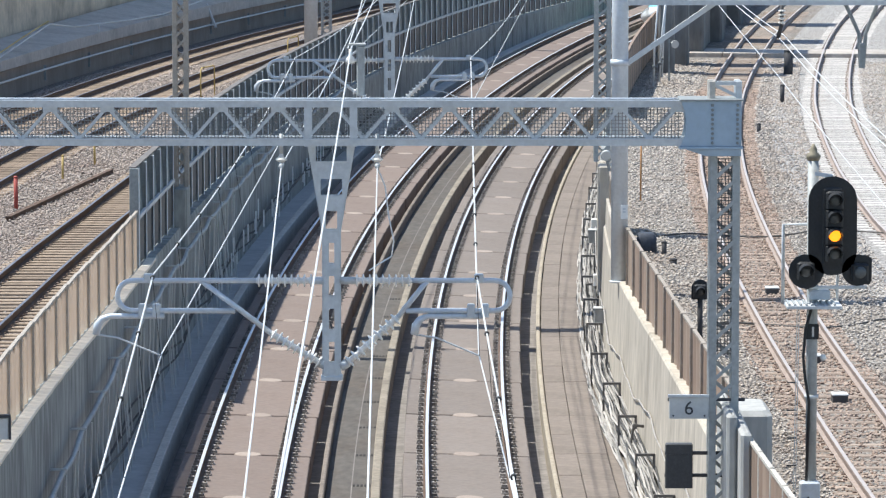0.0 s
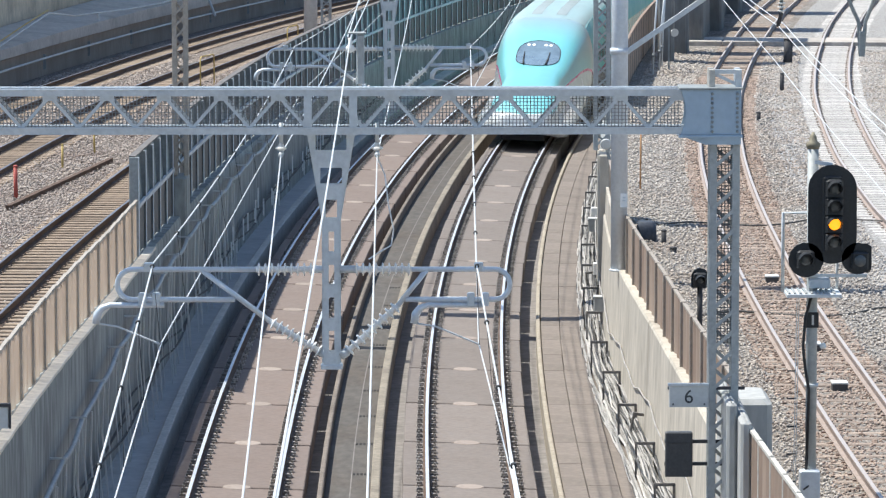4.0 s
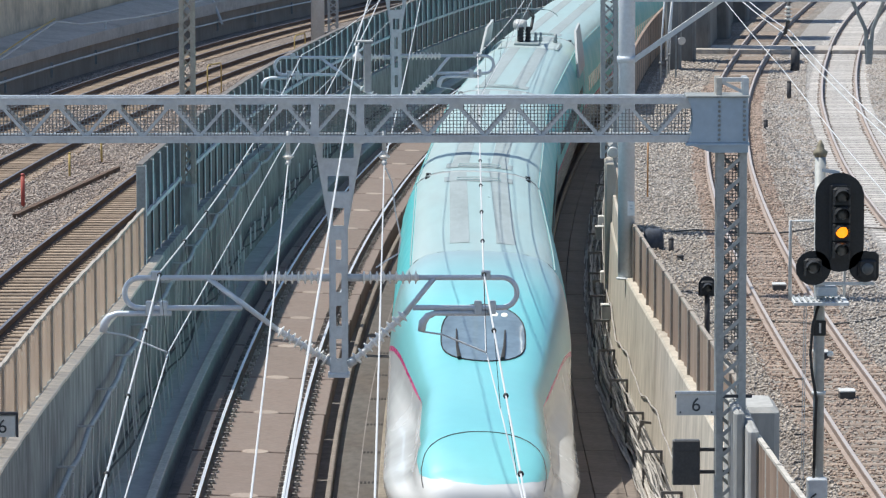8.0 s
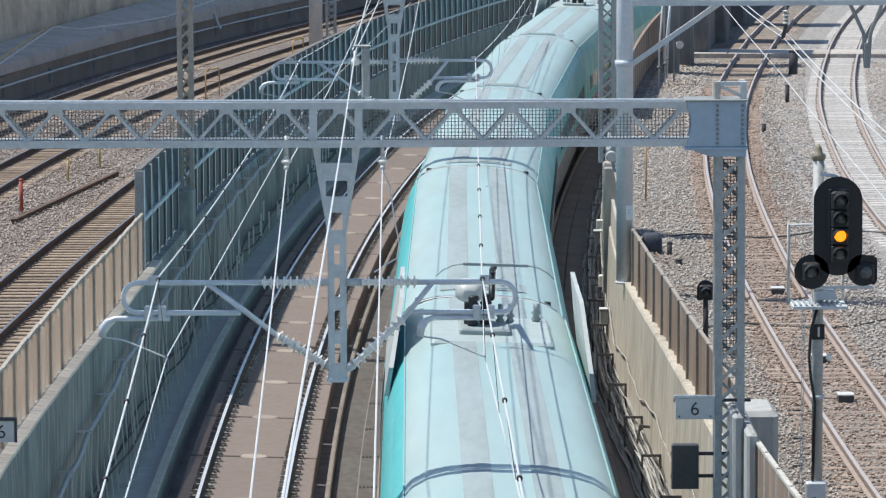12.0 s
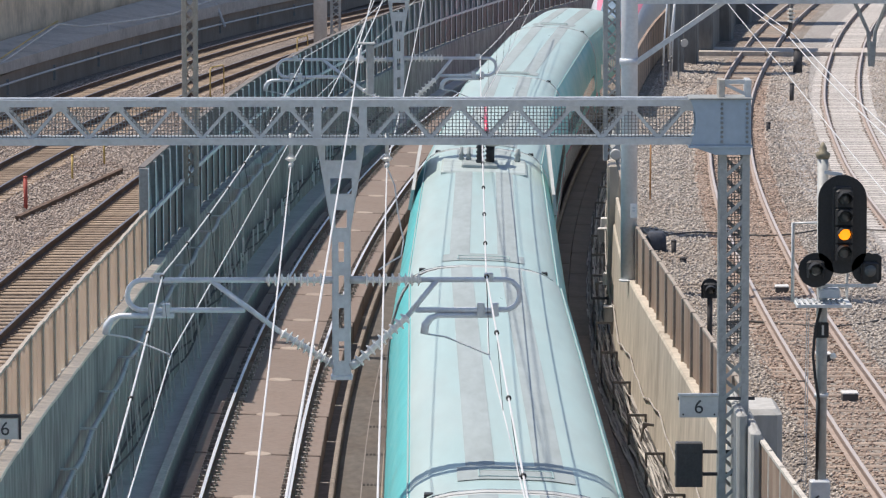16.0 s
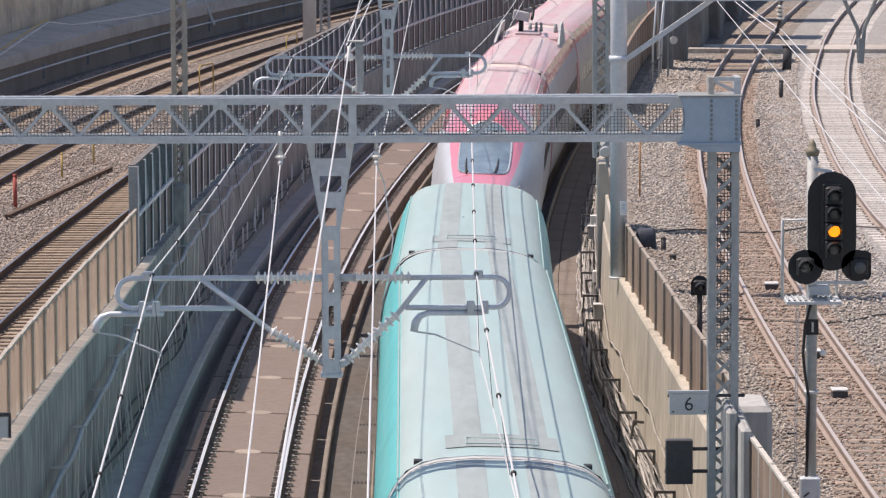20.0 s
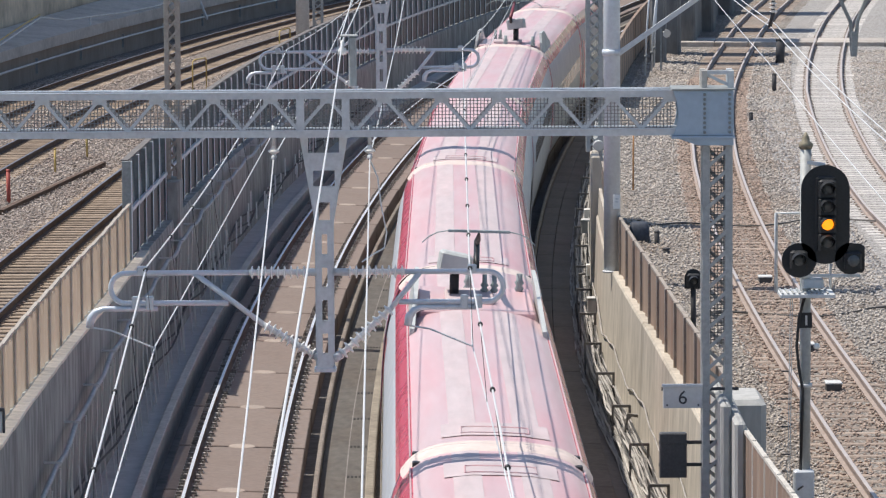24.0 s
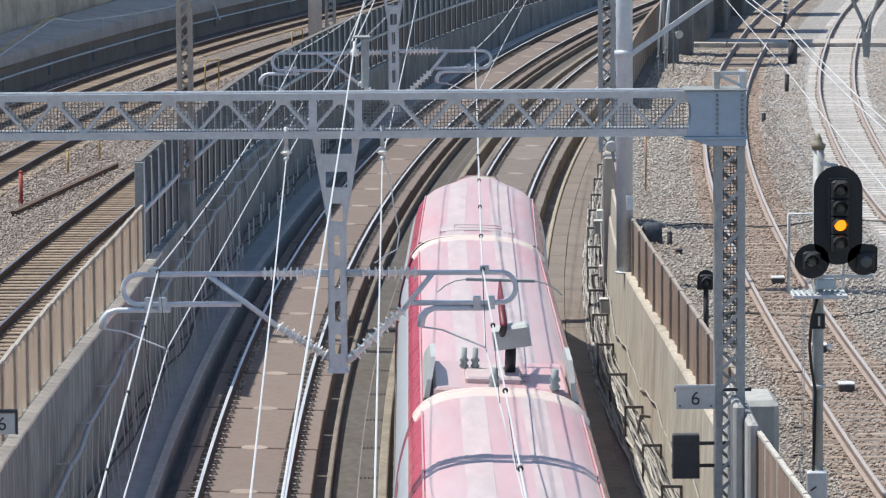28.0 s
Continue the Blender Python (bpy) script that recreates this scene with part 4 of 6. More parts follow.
def catenary(xs_contact, xs_mess, ys, label, zc=4.93, zm=5.96, ring_r=0.03):
    """Messenger and contact wire with droppers and dark clips."""
    t = thing("catenary", Matrix(), label, "overhead line", "overhead wires")
    heads = [(near_set((a, y, zc)), near_set((b, y, zm))) for a, b, y in zip(xs_contact, xs_mess, ys)]
    xs_contact, xs_mess = [h[0][0] for h in heads], [h[1][0] for h in heads]
    zc, zm, ys = [h[0][2] for h in heads], [h[1][2] for h in heads], [h[0][1] for h in heads]
    spans = list(zip(ys, ys[1:]))
    def along_wire(xs, z, sag, y):
        for i, (a, b) in enumerate(spans):
            if a <= y <= b + 1e-6:
                k = (y - a) / (b - a)
                return Vector((xs[i] + (xs[i + 1] - xs[i]) * k, y, z[i] + (z[i + 1] - z[i]) * k - 4 * sag * k * (1 - k)))
    n = 60
    line = [ys[0] + (ys[-1] - ys[0]) * i / n for i in range(n + 1)] + list(ys)
    line = sorted(set(min(max(round(v, 3), ys[0]), ys[-1]) for v in line))
    part("messenger_wire", rod(B(), [along_wire(xs_mess, zm, 0.25, v) for v in line], 0.0115, 6), M_WIRE, t)
    part("contact_wire", rod(B(), [along_wire(xs_contact, zc, 0.01, v) for v in line], 0.0095, 6), M_WIRE, t)
    v = ys[0] + 3
    while v < ys[-1]:
        a, b = along_wire(xs_mess, zm, 0.25, v), along_wire(xs_contact, zc, 0.01, v)
        part("dropper", rod(B(), [a, b], 0.004, 5), M_DARKWIRE, t)
        part("clip", rod(B(), [a - Vector((0, 0.03, 0)), a + Vector((0, 0.03, 0))], ring_r, 8), M_BLACK, t)
        v += 4.9
    return t


catenary((1.5, 0.46, 0.66, 2.75), (1.1, 0.43, 0.63, 3.1), (14, 57, 101, 147), "contact and messenger wires with dark clips over the track")
catenary((-2.6, -3.62, -3.2, -1.2), (-2.4, -3.72, -3.35, -1.2), (14, 57, 101, 147), "contact and messenger wires over the shaded track")


def hanger(x, y, z, label):
    """A bell-shaped insulator below the beam."""
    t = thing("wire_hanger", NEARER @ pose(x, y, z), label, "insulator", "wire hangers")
    part("rod", rod(B(), [(0, 0, 0.08), (0, 0, 0.34)], 0.025, 8), M_STEEL, t)
    part("bell", lathe(B(), ((0.022, 0.09), (0.035, 0.045), (0.07, 0.018), (0.078, 0.004), (0.055, -0.008), (0.025, -0.03)), 18), M_PORC, t)
    part("clamp", rod(B(), [(0, -0.12, -0.07), (0, 0.12, -0.07)], 0.035, 8), M_STEEL, t)
    return t


hanger(-2.07, G1Y, 7.43, "white bell insulator hung under the gantry beam")
hanger(-0.84, G1Y, 7.43, "pale bell insulator hung under the gantry beam")
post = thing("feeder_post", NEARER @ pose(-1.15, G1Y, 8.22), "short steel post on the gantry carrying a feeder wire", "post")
part("shaft", soft_box(B(), 0.05, 0.15, -0.05, 0.05, 0.05, 0.68, 0.015), M_COLUMN, post)
part("cap", soft_box(B(), -0.06, 0.17, -0.06, 0.06, 0.682, 0.71, 0.01), M_COLUMN, post)
part("insulator", lathe(B(), ((0.02, 0.45), (0.05, 0.47), (0.055, 0.52), (0.022, 0.56), (0.022, 0.64)), 14, pose(-0.03, -0.08, 0)), M_PORC, post)
cable("loose_cable", [(-0.84, 57.0, 7.33), (-0.74, 56.95, 7.1), (-0.7, 56.9, 6.75), (-0.63, 56.9, 6.4), (-0.66, 56.9, 6.2), (-0.8, 56.9, 6.12), (-0.95, 56.9, 6.02)], 0.01, M_WIRE, "thin loose cable hanging from the insulator", 0.0, 3)

# ---- walls' fences ----
def sheet_fence(name, path, s0, s1, z0, z1, bay, material, label, post_m, post_in=0.03):
    t = thing(name, Matrix(), label, "fence")
    s = s0
    while s < s1 - 0.01:
        e = min(s + bay, s1)
        a, b = s + 0.03, e - 0.03
        za, zb2 = (z0(s) if callable(z0) else z0), (z1(s) if callable(z1) else z1)
        q = B()
        cols = []
        for k in range(13):
            x = a + (b - a) * k / 12
            off = 0.012 if k % 4 in (1, 2) else -0.012
            cols.append([q.verts.new(on(x, path(x) + off + d, zz)) for d, zz in ((0.005, za + 0.005), (0.005, zb2), (-0.007, zb2), (-0.007, za + 0.005))])
        for c0, c1 in zip(cols, cols[1:]):
            for i in range(4):
                j = (i + 1) % 4
                q.faces.new((c0[i], c1[i], c1[j], c0[j]))
        q.faces.new(cols[0])
        q.faces.new(cols[-1][::-1])
        part("panel", q, material, t)
        p = on(s, path(s), 0)
        part("post", soft_box(B(), p.x - post_in, p.x + 0.03, p.y - 0.028, p.y + 0.028, za - 0.05, zb2 + 0.06, 0.01), post_m, t)
        part("top_rail", sweep(B(), ((lambda x: path(x) - 0.03, zb2), (lambda x: path(x) - 0.03, zb2 + 0.04), (lambda x: path(x) + 0.03, zb2 + 0.04), (lambda x: path(x) + 0.03, zb2)), s, e, 5), post_m, t)
        s = e
    return t


sheet_fence("sheet_fence", lambda s: left_wall(s) - 0.2, 48, 89.1, left_top, lambda s: left_top(s) + 1.1, 1.9, M_FENCE, "beige corrugated sheet fence on the concrete wall", M_TANSTEEL)
sheet_fence("sheet_fence", lambda s: right_wall(s) + 0.16, 61.2, 91.2, 2.12, 3.2, 2.0, M_BROWN, "brown weathered sheet fence on the sunlit wall", M_POSTTAN, 0.07)

# tall barrier on the left wall
bar_t = thing("noise_barrier", Matrix(), "tall blue-grey panel noise barrier with upright posts", "noise barrier")


def barrier_path(s):
    return left_wall(s) - 0.2


s = 89.2
while s < 255:
    zl = left_top(s)
    q = B()
    sweep(q, ((lambda x: barrier_path(x) - 0.03, zl + 0.02), (lambda x: barrier_path(x) - 0.03, zl + 1.0), (lambda x: barrier_path(x), zl + 1.0), (lambda x: barrier_path(x), zl + 0.02)), s, s + 1.78, 5)
    part("lower_panel", q, M_DARKFENCE, bar_t, "dull brown lower sheet")
    q = B()
    sweep(q, ((lambda x: barrier_path(x) - 0.07, zl + 1.02), (lambda x: barrier_path(x) - 0.13, zl + 1.95), (lambda x: barrier_path(x) - 0.09, zl + 1.97), (lambda x: barrier_path(x) - 0.03, zl + 1.02)), s, s + 1.78, 5)
    part("upper_panel", q, M_BLUEPANEL if s < 99 else M_BARRIER, bar_t, "blue-grey upper panel" if s < 99 else "dull grey upper panel")
    pm = along(s, barrier_path(s), zl)
    part("post", soft_box(B(), -0.15, 0.035, -0.03, 0.03, 0.0, 2.0, 0.008, pm), M_DARKSTEEL, bar_t)
    part("post_flange", soft_box(B(), 0.036, 0.05, -0.075, 0.075, 0.0, 2.0, 0.003, pm), M_TUBE, bar_t)
    part("rail", sweep(B(), ((lambda x: barrier_path(x), zl + 0.97), (lambda x: barrier_path(x) + 0.06, zl + 0.97), (lambda x: barrier_path(x) + 0.06, zl + 1.05), (lambda x: barrier_path(x), zl + 1.05)), s, s + 1.78, 5), M_STEEL, bar_t)
    s += 1.8
part("cap", sweep(B(), ((lambda s: barrier_path(s) - 0.16, lambda s: left_top(s) + 2.0), (lambda s: barrier_path(s) - 0.16, lambda s: left_top(s) + 2.025), (lambda s: barrier_path(s) - 0.02, lambda s: left_top(s) + 2.025), (lambda s: barrier_path(s) - 0.02, lambda s: left_top(s) + 2.0)), 89.2, 255), M_DARKFENCE, bar_t, "weathered brown cap strip")
pier = thing("column_footing", along(98.75, left_wall(99) - 0.02, 0), "concrete footing block carrying a gantry column", "footing")
part("block", soft_box(B(), -0.16, 0.16, -0.5, 0.5, 1.2, 3.25, 0.05), M_OLDWALL, pier)

# round poles
def round_pole(x, y, z0, z1, r, label):
    t = thing("steel_pole", pose(x, y, 0), label, "pole", "poles")
    part("shaft", rod(B(), [(0, 0, z0), (0, 0, z1)], r, 20), M_TUBE, t)
    part("base_plate", lathe(B(), ((r + 0.03, z0), (r + 0.03, z0 + 0.03), (r + 0.01, z0 + 0.04)), 20), M_STEEL, t)
    return t


round_pole(3.57, 90.0, 2.1, 13, 0.17, "thick grey steel pole standing on the sunlit wall")
round_pole(-5.2, 176.0, 1.0, 13, 0.27, "thick grey steel pole behind the barrier")
round_pole(-1.0, 205.0, 0.5, 13, 0.22, "grey steel pole far behind the barrier")
t = thing("lattice_mast", Matrix(), "slim grey lattice mast behind the barrier", "mast")
lattice_column(t, -4.75, 182.0, 0.8, 12.0, 0.34, steel=M_COLUMN)

# ---- signals and lineside things ----


def lamp_unit(t, x, y, z, lit=False, r=0.085, hooded=True):
    lamp = part("lamp_housing", soft_box(B(), x - 0.125, x + 0.125, y - 0.1, y, z - 0.125, z + 0.125, 0.03), M_BLACK, t)
    part("lens", lathe(B(), ((r, 0), (r, 0.02), (r * 0.6, 0.035), (0.01, 0.04)), 18, pose(x, y - 0.1, z, 90)), M_AMBER if lit else M_LENS, lamp, "lit amber lens" if lit else "dark lens")
    h = B()
    n = 14
    inner, outer = [], []
    for k in range(n + 1):
        a = math.pi * (-0.2 + 1.4 * k / n)
        deep = 0.26 if 0.15 < k / n < 0.85 else 0.1
        for ring, rr in ((inner, r + 0.012), (outer, r + 0.022)):
            ring.append([h.verts.new((x + rr * math.cos(a), y - 0.1, z + rr * math.sin(a))), h.verts.new((x + rr * math.cos(a), y - 0.1 - deep, z + rr * math.sin(a)))])
    for k in range(n):
        h.faces.new((inner[k][0], inner[k + 1][0], inner[k + 1][1], inner[k][1]))
        h.faces.new((outer[k][0], outer[k][1], outer[k + 1][1], outer[k + 1][0]))
        h.faces.new((inner[k][1], inner[k + 1][1], outer[k + 1][1], outer[k][1]))
    if hooded:
        part("hood", h, M_BLACK, lamp)
    else:
        h.free()
    return lamp


def flat_plate(bm, outline, y0, y1):
    f = [bm.verts.new((x, y0, z)) for x, z in outline]
    g = [bm.verts.new((x, y1, z)) for x, z in outline]
    bm.faces.new(f)
    bm.faces.new(g[::-1])
    for i in range(len(f)):
        j = (i + 1) % len(f)
        bm.faces.new((f[i], g[i], g[j], f[j]))
    return bm


def arc(cx, cz, r, a0, a1, n=14):
    return [(cx + r * math.cos(radians(a0 + (a1 - a0) * k / n)), cz + r * math.sin(radians(a0 + (a1 - a0) * k / n))) for k in range(n + 1)]


def writing(text, size, m, material, parent, name="writing"):
    cu = bpy.data.curves.new(name, "FONT")
    cu.body, cu.size, cu.align_x, cu.align_y, cu.extrude = text, size, "CENTER", "CENTER", 0.002
    tmp = bpy.data.objects.new(name, cu)
    scene.collection.objects.link(tmp)
    me = bpy.data.meshes.new_from_object(tmp.evaluated_get(bpy.context.evaluated_depsgraph_get()))
    bpy.data.objects.remove(tmp)
    me.materials.clear()
    me.materials.append(material)
    ob = new(name, me)
    ob.parent = parent
    ob.matrix_basis = m
    return ob


M_INK = mat("dark_ink", (0.05, 0.055, 0.06), 0.6, vary=0.1, bump=0)


def railway_signal(x, y):
    """Main head of four lamps with two round side heads on a post with a ledge."""
    t = thing("railway_signal", pose(x, y, 0), "tall black railway signal showing one amber light", "signal")
    px = -0.27
    part("post", rod(B(), [(px, 0.1, 1.8), (px, 0.1, 6.95)], 0.078, 16), M_COLUMN, t)
    part("finial", lathe(B(), ((0.08, 0), (0.1, 0.04), (0.105, 0.08), (0.06, 0.11), (0.05, 0.17), (0.015, 0.24)), 14, pose(px, 0.1, 6.9)), mat("weathered_brass", (0.28, 0.25, 0.18), 0.6, 0.3), t)
    part("backplate", flat_plate(B(), arc(0, 5.62, 0.345, 180, 360) + arc(0, 6.34, 0.345, 0, 180), -0.03, 0.0), M_BLACK, t)
    part("lamp_case", soft_box(B(), -0.15, 0.15, -0.06, 0.16, 5.45, 6.53, 0.03), M_BLACK, t)
    for i in range(4):
        lamp_unit(t, 0.02, -0.05, 6.36 - i * 0.252, i == 2)
    left = part("side_head", flat_plate(B(), arc(-0.37, 5.33, 0.25, 0, 350), -0.03, 0.0), M_BLACK, t, "round black side head")
    right = part("side_head", flat_plate(B(), [(0.52, 5.14), (0.56, 5.2), (0.56, 5.52), (0.5, 5.56)] + arc(0.36, 5.35, 0.225, 70, 300), -0.03, 0.0), M_BLACK, t, "black side head cut straight at its edge")
    lamp_unit(t, -0.38, -0.03, 5.35)
    lamp_unit(t, 0.39, -0.03, 5.33, hooded=False)
    part("head_bracket", bar(B(), (-0.4, 0.03, 5.1), (0.5, 0.03, 5.1), 0.06, 0.04), M_STEEL, t)
    part("head_bracket", bar(B(), (px, 0.05, 6.72), (0.0, 0.05, 6.68), 0.05, 0.05), M_TUBE, t)
    part("head_bracket", soft_box(B(), -0.32, -0.02, -0.02, 0.2, 4.93, 5.06, 0.02), M_STEEL, t)
    led = part("ledge", soft_box(B(), -0.66, 0.12, -0.35, 0.3, 4.83, 4.88, 0.01), M_STEEL, t, "grating ledge for the fitter")
    for k in range(9):
        part("ledge_bar", box(B(), -0.64 + k * 0.08, -0.61 + k * 0.08, -0.34, 0.29, 4.88, 4.9), M_COLUMN, led)
    part("ledge_rail", rod(B(), [(-0.68, 0.2, 4.85), (-0.68, 0.2, 5.98), (-0.3, 0.2, 5.98)], 0.025, 8), M_STEEL, t)
    part("ledge_rail", rod(B(), [(0.1, 0.28, 4.85), (0.1, 0.28, 5.5)], 0.02, 8), M_STEEL, t)
    plate = part("number_plate", soft_box(B(), px - 0.11, px + 0.09, -0.02, 0.01, 4.36, 4.58, 0.01), M_BLACK, t)
    part("numeral_bar", box(B(), px - 0.01, px + 0.02, -0.026, -0.021, 4.4, 4.54), M_SIGN, plate)
    part("post_band", lathe(B(), ((0.1, 0), (0.1, 0.05)), 16, pose(px, 0.1, 3.5)), M_STEEL, t)
    part("conduit", rod(B(), [(px - 0.02, -0.02, 4.8), (px - 0.1, -0.02, 4.5), (px - 0.13, -0.02, 4.1), (px - 0.1, -0.02, 3.8), (px - 0.04, 0, 3.45), (px - 0.07, 0, 2.3)], 0.022, 7), M_DARKWIRE, t)
    part("junction_box", soft_box(B(), px - 0.17, px + 0.12, -0.12, 0.1, 1.9, 2.32, 0.02), M_TUBE, t)
    part("insulator_knob", lathe(B(), ((0.03, 0), (0.05, 0.03), (0.03, 0.08)), 10, pose(px + 0.16, 0.05, 4.05)), M_PORC, t)
    for k in range(5):
        part("step_rung", bar(B(), (px - 0.33, 0.29, 2.1 + 0.4 * k), (px - 0.2, 0.29, 2.1 + 0.4 * k), 0.02, 0.02), M_UNDER, t)
    part("box_latch", bar(B(), (px - 0.12, -0.13, 2.05), (px - 0.04, -0.13, 2.11), 0.02, 0.03, (0, 1, 0)), M_UNDER, t)
    for dx in (-0.45, -0.42):
        part("stay_wire", rod(B(), [(px + dx + 0.25, 0.25, 4.83), (px + dx + 0.22, 0.3, 2.0)], 0.006, 5), M_STEEL, t)
    return t


railway_signal(5.52, 63.0)

dwarf = thing("repeater_signal", pose(4.67, 80.6, 0), "small black hooded signal on a thin post", "signal")
part("post", rod(B(), [(0, 0, 1.8), (0, 0, 2.95)], 0.05, 10), M_UNDER, dwarf)
part("backplate", flat_plate(B(), [(-0.16, 2.86), (0.16, 2.86)] + arc(0, 3.06, 0.16, 0, 180), -0.03, 0.0), M_BLACK, dwarf)
lamp_unit(dwarf, 0.0, -0.03, 3.02, r=0.07)

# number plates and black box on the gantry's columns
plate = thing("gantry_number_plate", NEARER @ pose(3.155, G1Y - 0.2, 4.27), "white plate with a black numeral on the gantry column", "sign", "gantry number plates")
part("board", soft_box(B(), -0.255, 0.255, -0.015, 0.015, -0.15, 0.13, 0.01), M_SIGN, plate)
part("board_frame", bar(B(), (-0.27, -0.01, 0.145), (0.255, -0.01, 0.145), 0.06, 0.03), M_STEEL, plate)
part("arm", bar(B(), (-0.27, 0.04, 0.09), (0.72, 0.04, 0.09), 0.03, 0.04), M_UNDER, plate)
for dx in (-0.2, 0.2):
    part("bolt", lathe(B(), ((0.012, 0), (0.012, 0.01)), 8, pose(dx, -0.015, -0.11, 90)), M_INK, plate)
writing("6", 0.25, pose(0.0, -0.018, -0.02, 90), M_INK, plate, "numeral")
plate = thing("gantry_number_plate", NEARER @ pose(-5.83, G1Y - 0.2, 4.0), "white plate with a dark frame on the gantry column", "sign", "gantry number plates")
part("board", soft_box(B(), -0.3, 0.255, -0.015, 0.015, -0.15, 0.13, 0.01), M_SIGN, plate)
part("board_frame", bar(B(), (-0.27, -0.01, 0.155), (0.28, -0.01, 0.155), 0.06, 0.04), M_UNDER, plate)
part("board_frame", bar(B(), (0.27, -0.01, -0.15), (0.27, -0.01, 0.155), 0.03, 0.03, (0, 1, 0)), M_UNDER, plate)
writing("6", 0.25, pose(0.08, -0.018, -0.02, 90), M_INK, plate, "numeral")
part("arm", bar(B(), (-0.5, 0.03, 0.0), (0.2, 0.03, 0.0), 0.03, 0.04), M_UNDER, plate)

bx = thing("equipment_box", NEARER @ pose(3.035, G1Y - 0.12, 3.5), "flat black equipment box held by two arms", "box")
part("case", soft_box(B(), -0.175, 0.175, -0.06, 0.06, -0.29, 0.29, 0.015), M_BOX, bx)
part("lid_seam", bar(B(), (-0.175, -0.062, 0.15), (0.175, -0.062, 0.15), 0.004, 0.012, (0, 1, 0)), M_UNDER, bx)
for z in (0.15, -0.14):
    part("arm", bar(B(), (-0.18, 0.08, z), (0.66, 0.08, z), 0.03, 0.045), M_UNDER, bx)

blk = thing("concrete_end_block", pose(3.88, 58.2, 0), "grey concrete end block beside the gantry column", "concrete block")
part("block", soft_box(B(), -0.15, 0.4, -0.75, 0.5, 1.0, 4.12, 0.07), M_BLOCK, blk)
part("outer_slab", soft_box(B(), -0.33, -0.2, -2.9, -0.78, 1.0, 4.38, 0.035), M_BLOCK, blk)
part("inner_slab", soft_box(B(), -0.195, -0.06, -3.5, -0.78, 1.0, 4.24, 0.035), M_BLOCK, blk)
sheet_fence("sheet_fence", lambda s: 2.83 + widen(s), 46.0, 55.0, 2.6, 4.1, 1.3, M_BROWN, "brown weathered sheet fence beside the end block", M_KERB)

# cable rack at the foot of the sunlit wall
rack = thing("cable_rack", Matrix(), "rusty-grey steel brackets carrying many dusty cables", "cable rack")


def rack_at(s):
    return right_wall(s) - 0.27


PITCH = 4.66
arm_me = B()
bar(arm_me, (-0.18, 0, 0.36), (0.18, 0, 0.36), 0.05, 0.05)
bar(arm_me, (0.16, 0, 0.36), (0.16, 0, -0.3), 0.05, 0.05, (0, 1, 0))
bar(arm_me, (-0.16, 0, 0.36), (-0.16, 0, -0.3), 0.04, 0.04, (0, 1, 0))
bar(arm_me, (-0.17, 0, 0.02), (0.17, 0, 0.02), 0.04, 0.04)
arm_me = mesh_of(arm_me, "bracket", mat("dull_bracket_steel", (0.2, 0.19, 0.18), 0.7, 0.4, vary=0.3))
s = 59.75
while s < 170:
    piece("bracket", arm_me, rack, along(s, rack_at(s), 0) @ pose(0, 0, random.uniform(-0.03, 0.03), random.uniform(-3, 3), 0, random.uniform(-5, 5)))
    s += PITCH
for s, tilt in ((81.7, 9), (105.0, -8)):
    piece("bracket", arm_me, rack, along(s, rack_at(s) + 0.12, 0.02) @ pose(0, 0, 0, 6, tilt, 12))
for s, high in ((97.6, 0.5), (114.6, 0.5)):
    jb = part("junction_box", soft_box(B(), -0.12, 0.12, -0.14, 0.14, -0.16, 0.16, 0.02, along(s, rack_at(s) + 0.12, high)), M_BLOCK, rack, "pale cable junction box")
    part("lid", soft_box(B(), -0.13, 0.13, -0.15, 0.15, 0.162, 0.19, 0.01, along(s, rack_at(s) + 0.12, high)), M_SIGN, jb)
M_CABLE = mat("dusty_grey_cable", (0.36, 0.34, 0.315), 0.75, vary=0.25, grain=25, stain=3, stains=0.6, stain_to=(0.14, 0.13, 0.13), per_piece=0.5)
M_CABLE_DARK = mat("black_dusty_cable", (0.07, 0.068, 0.066), 0.7, vary=0.3, grain=25, stain=3, stains=0.6, stain_to=(0.2, 0.19, 0.18), per_piece=0.5)
rng = random.Random(3)
for k in range(44):
    upper = k < 14
    base = -0.15 + 0.026 * k if upper else rng.uniform(-0.27, 0.15)
    level = 0.1 if upper else -0.29 + 0.45 * (base + 0.27) * rng.uniform(0.2, 1.0)
    pts = []
    s = 58.0
    ph, ph2 = rng.uniform(0, 6), rng.uniform(0, 6)
    while s < 175:
        hang = 0.06 * math.sin(math.pi * ((s - 59.75) / PITCH % 1.0)) if upper else 0.0
        sway = 0.022 * math.sin(s * 0.6 + ph) + 0.012 * math.sin(s * 1.37 + ph2) + 0.008 * math.sin(s * 2.1 + ph * 2)
        pts.append(on(s, rack_at(s) + base + sway, level - hang + rng.uniform(-0.02, 0.03)))
        s += 0.75
    part("cable", rod(B(), pts, rng.choice((0.012, 0.016, 0.02, 0.026)), 6), M_CABLE if k % 4 else M_CABLE_DARK, rack)
pts, s = [], 58.0
while s < 175:
    pts.append(on(s, right_wall(s) - 0.085, 0.7 + 0.1 * math.sin(s * 0.8) + 0.04 * math.sin(s * 2.3)))
    s += 0.6
part("cable", rod(B(), pts, 0.016, 6), M_CABLE, rack)

# conduit on the shaded wall, on short arms
con = thing("wall_conduit", Matrix(), "blue-grey sagging cable conduit on arms along the shaded wall", "conduit")


def pipe_z(s):
    return min(1.95, 1.43 + 0.037 * (s - 69))


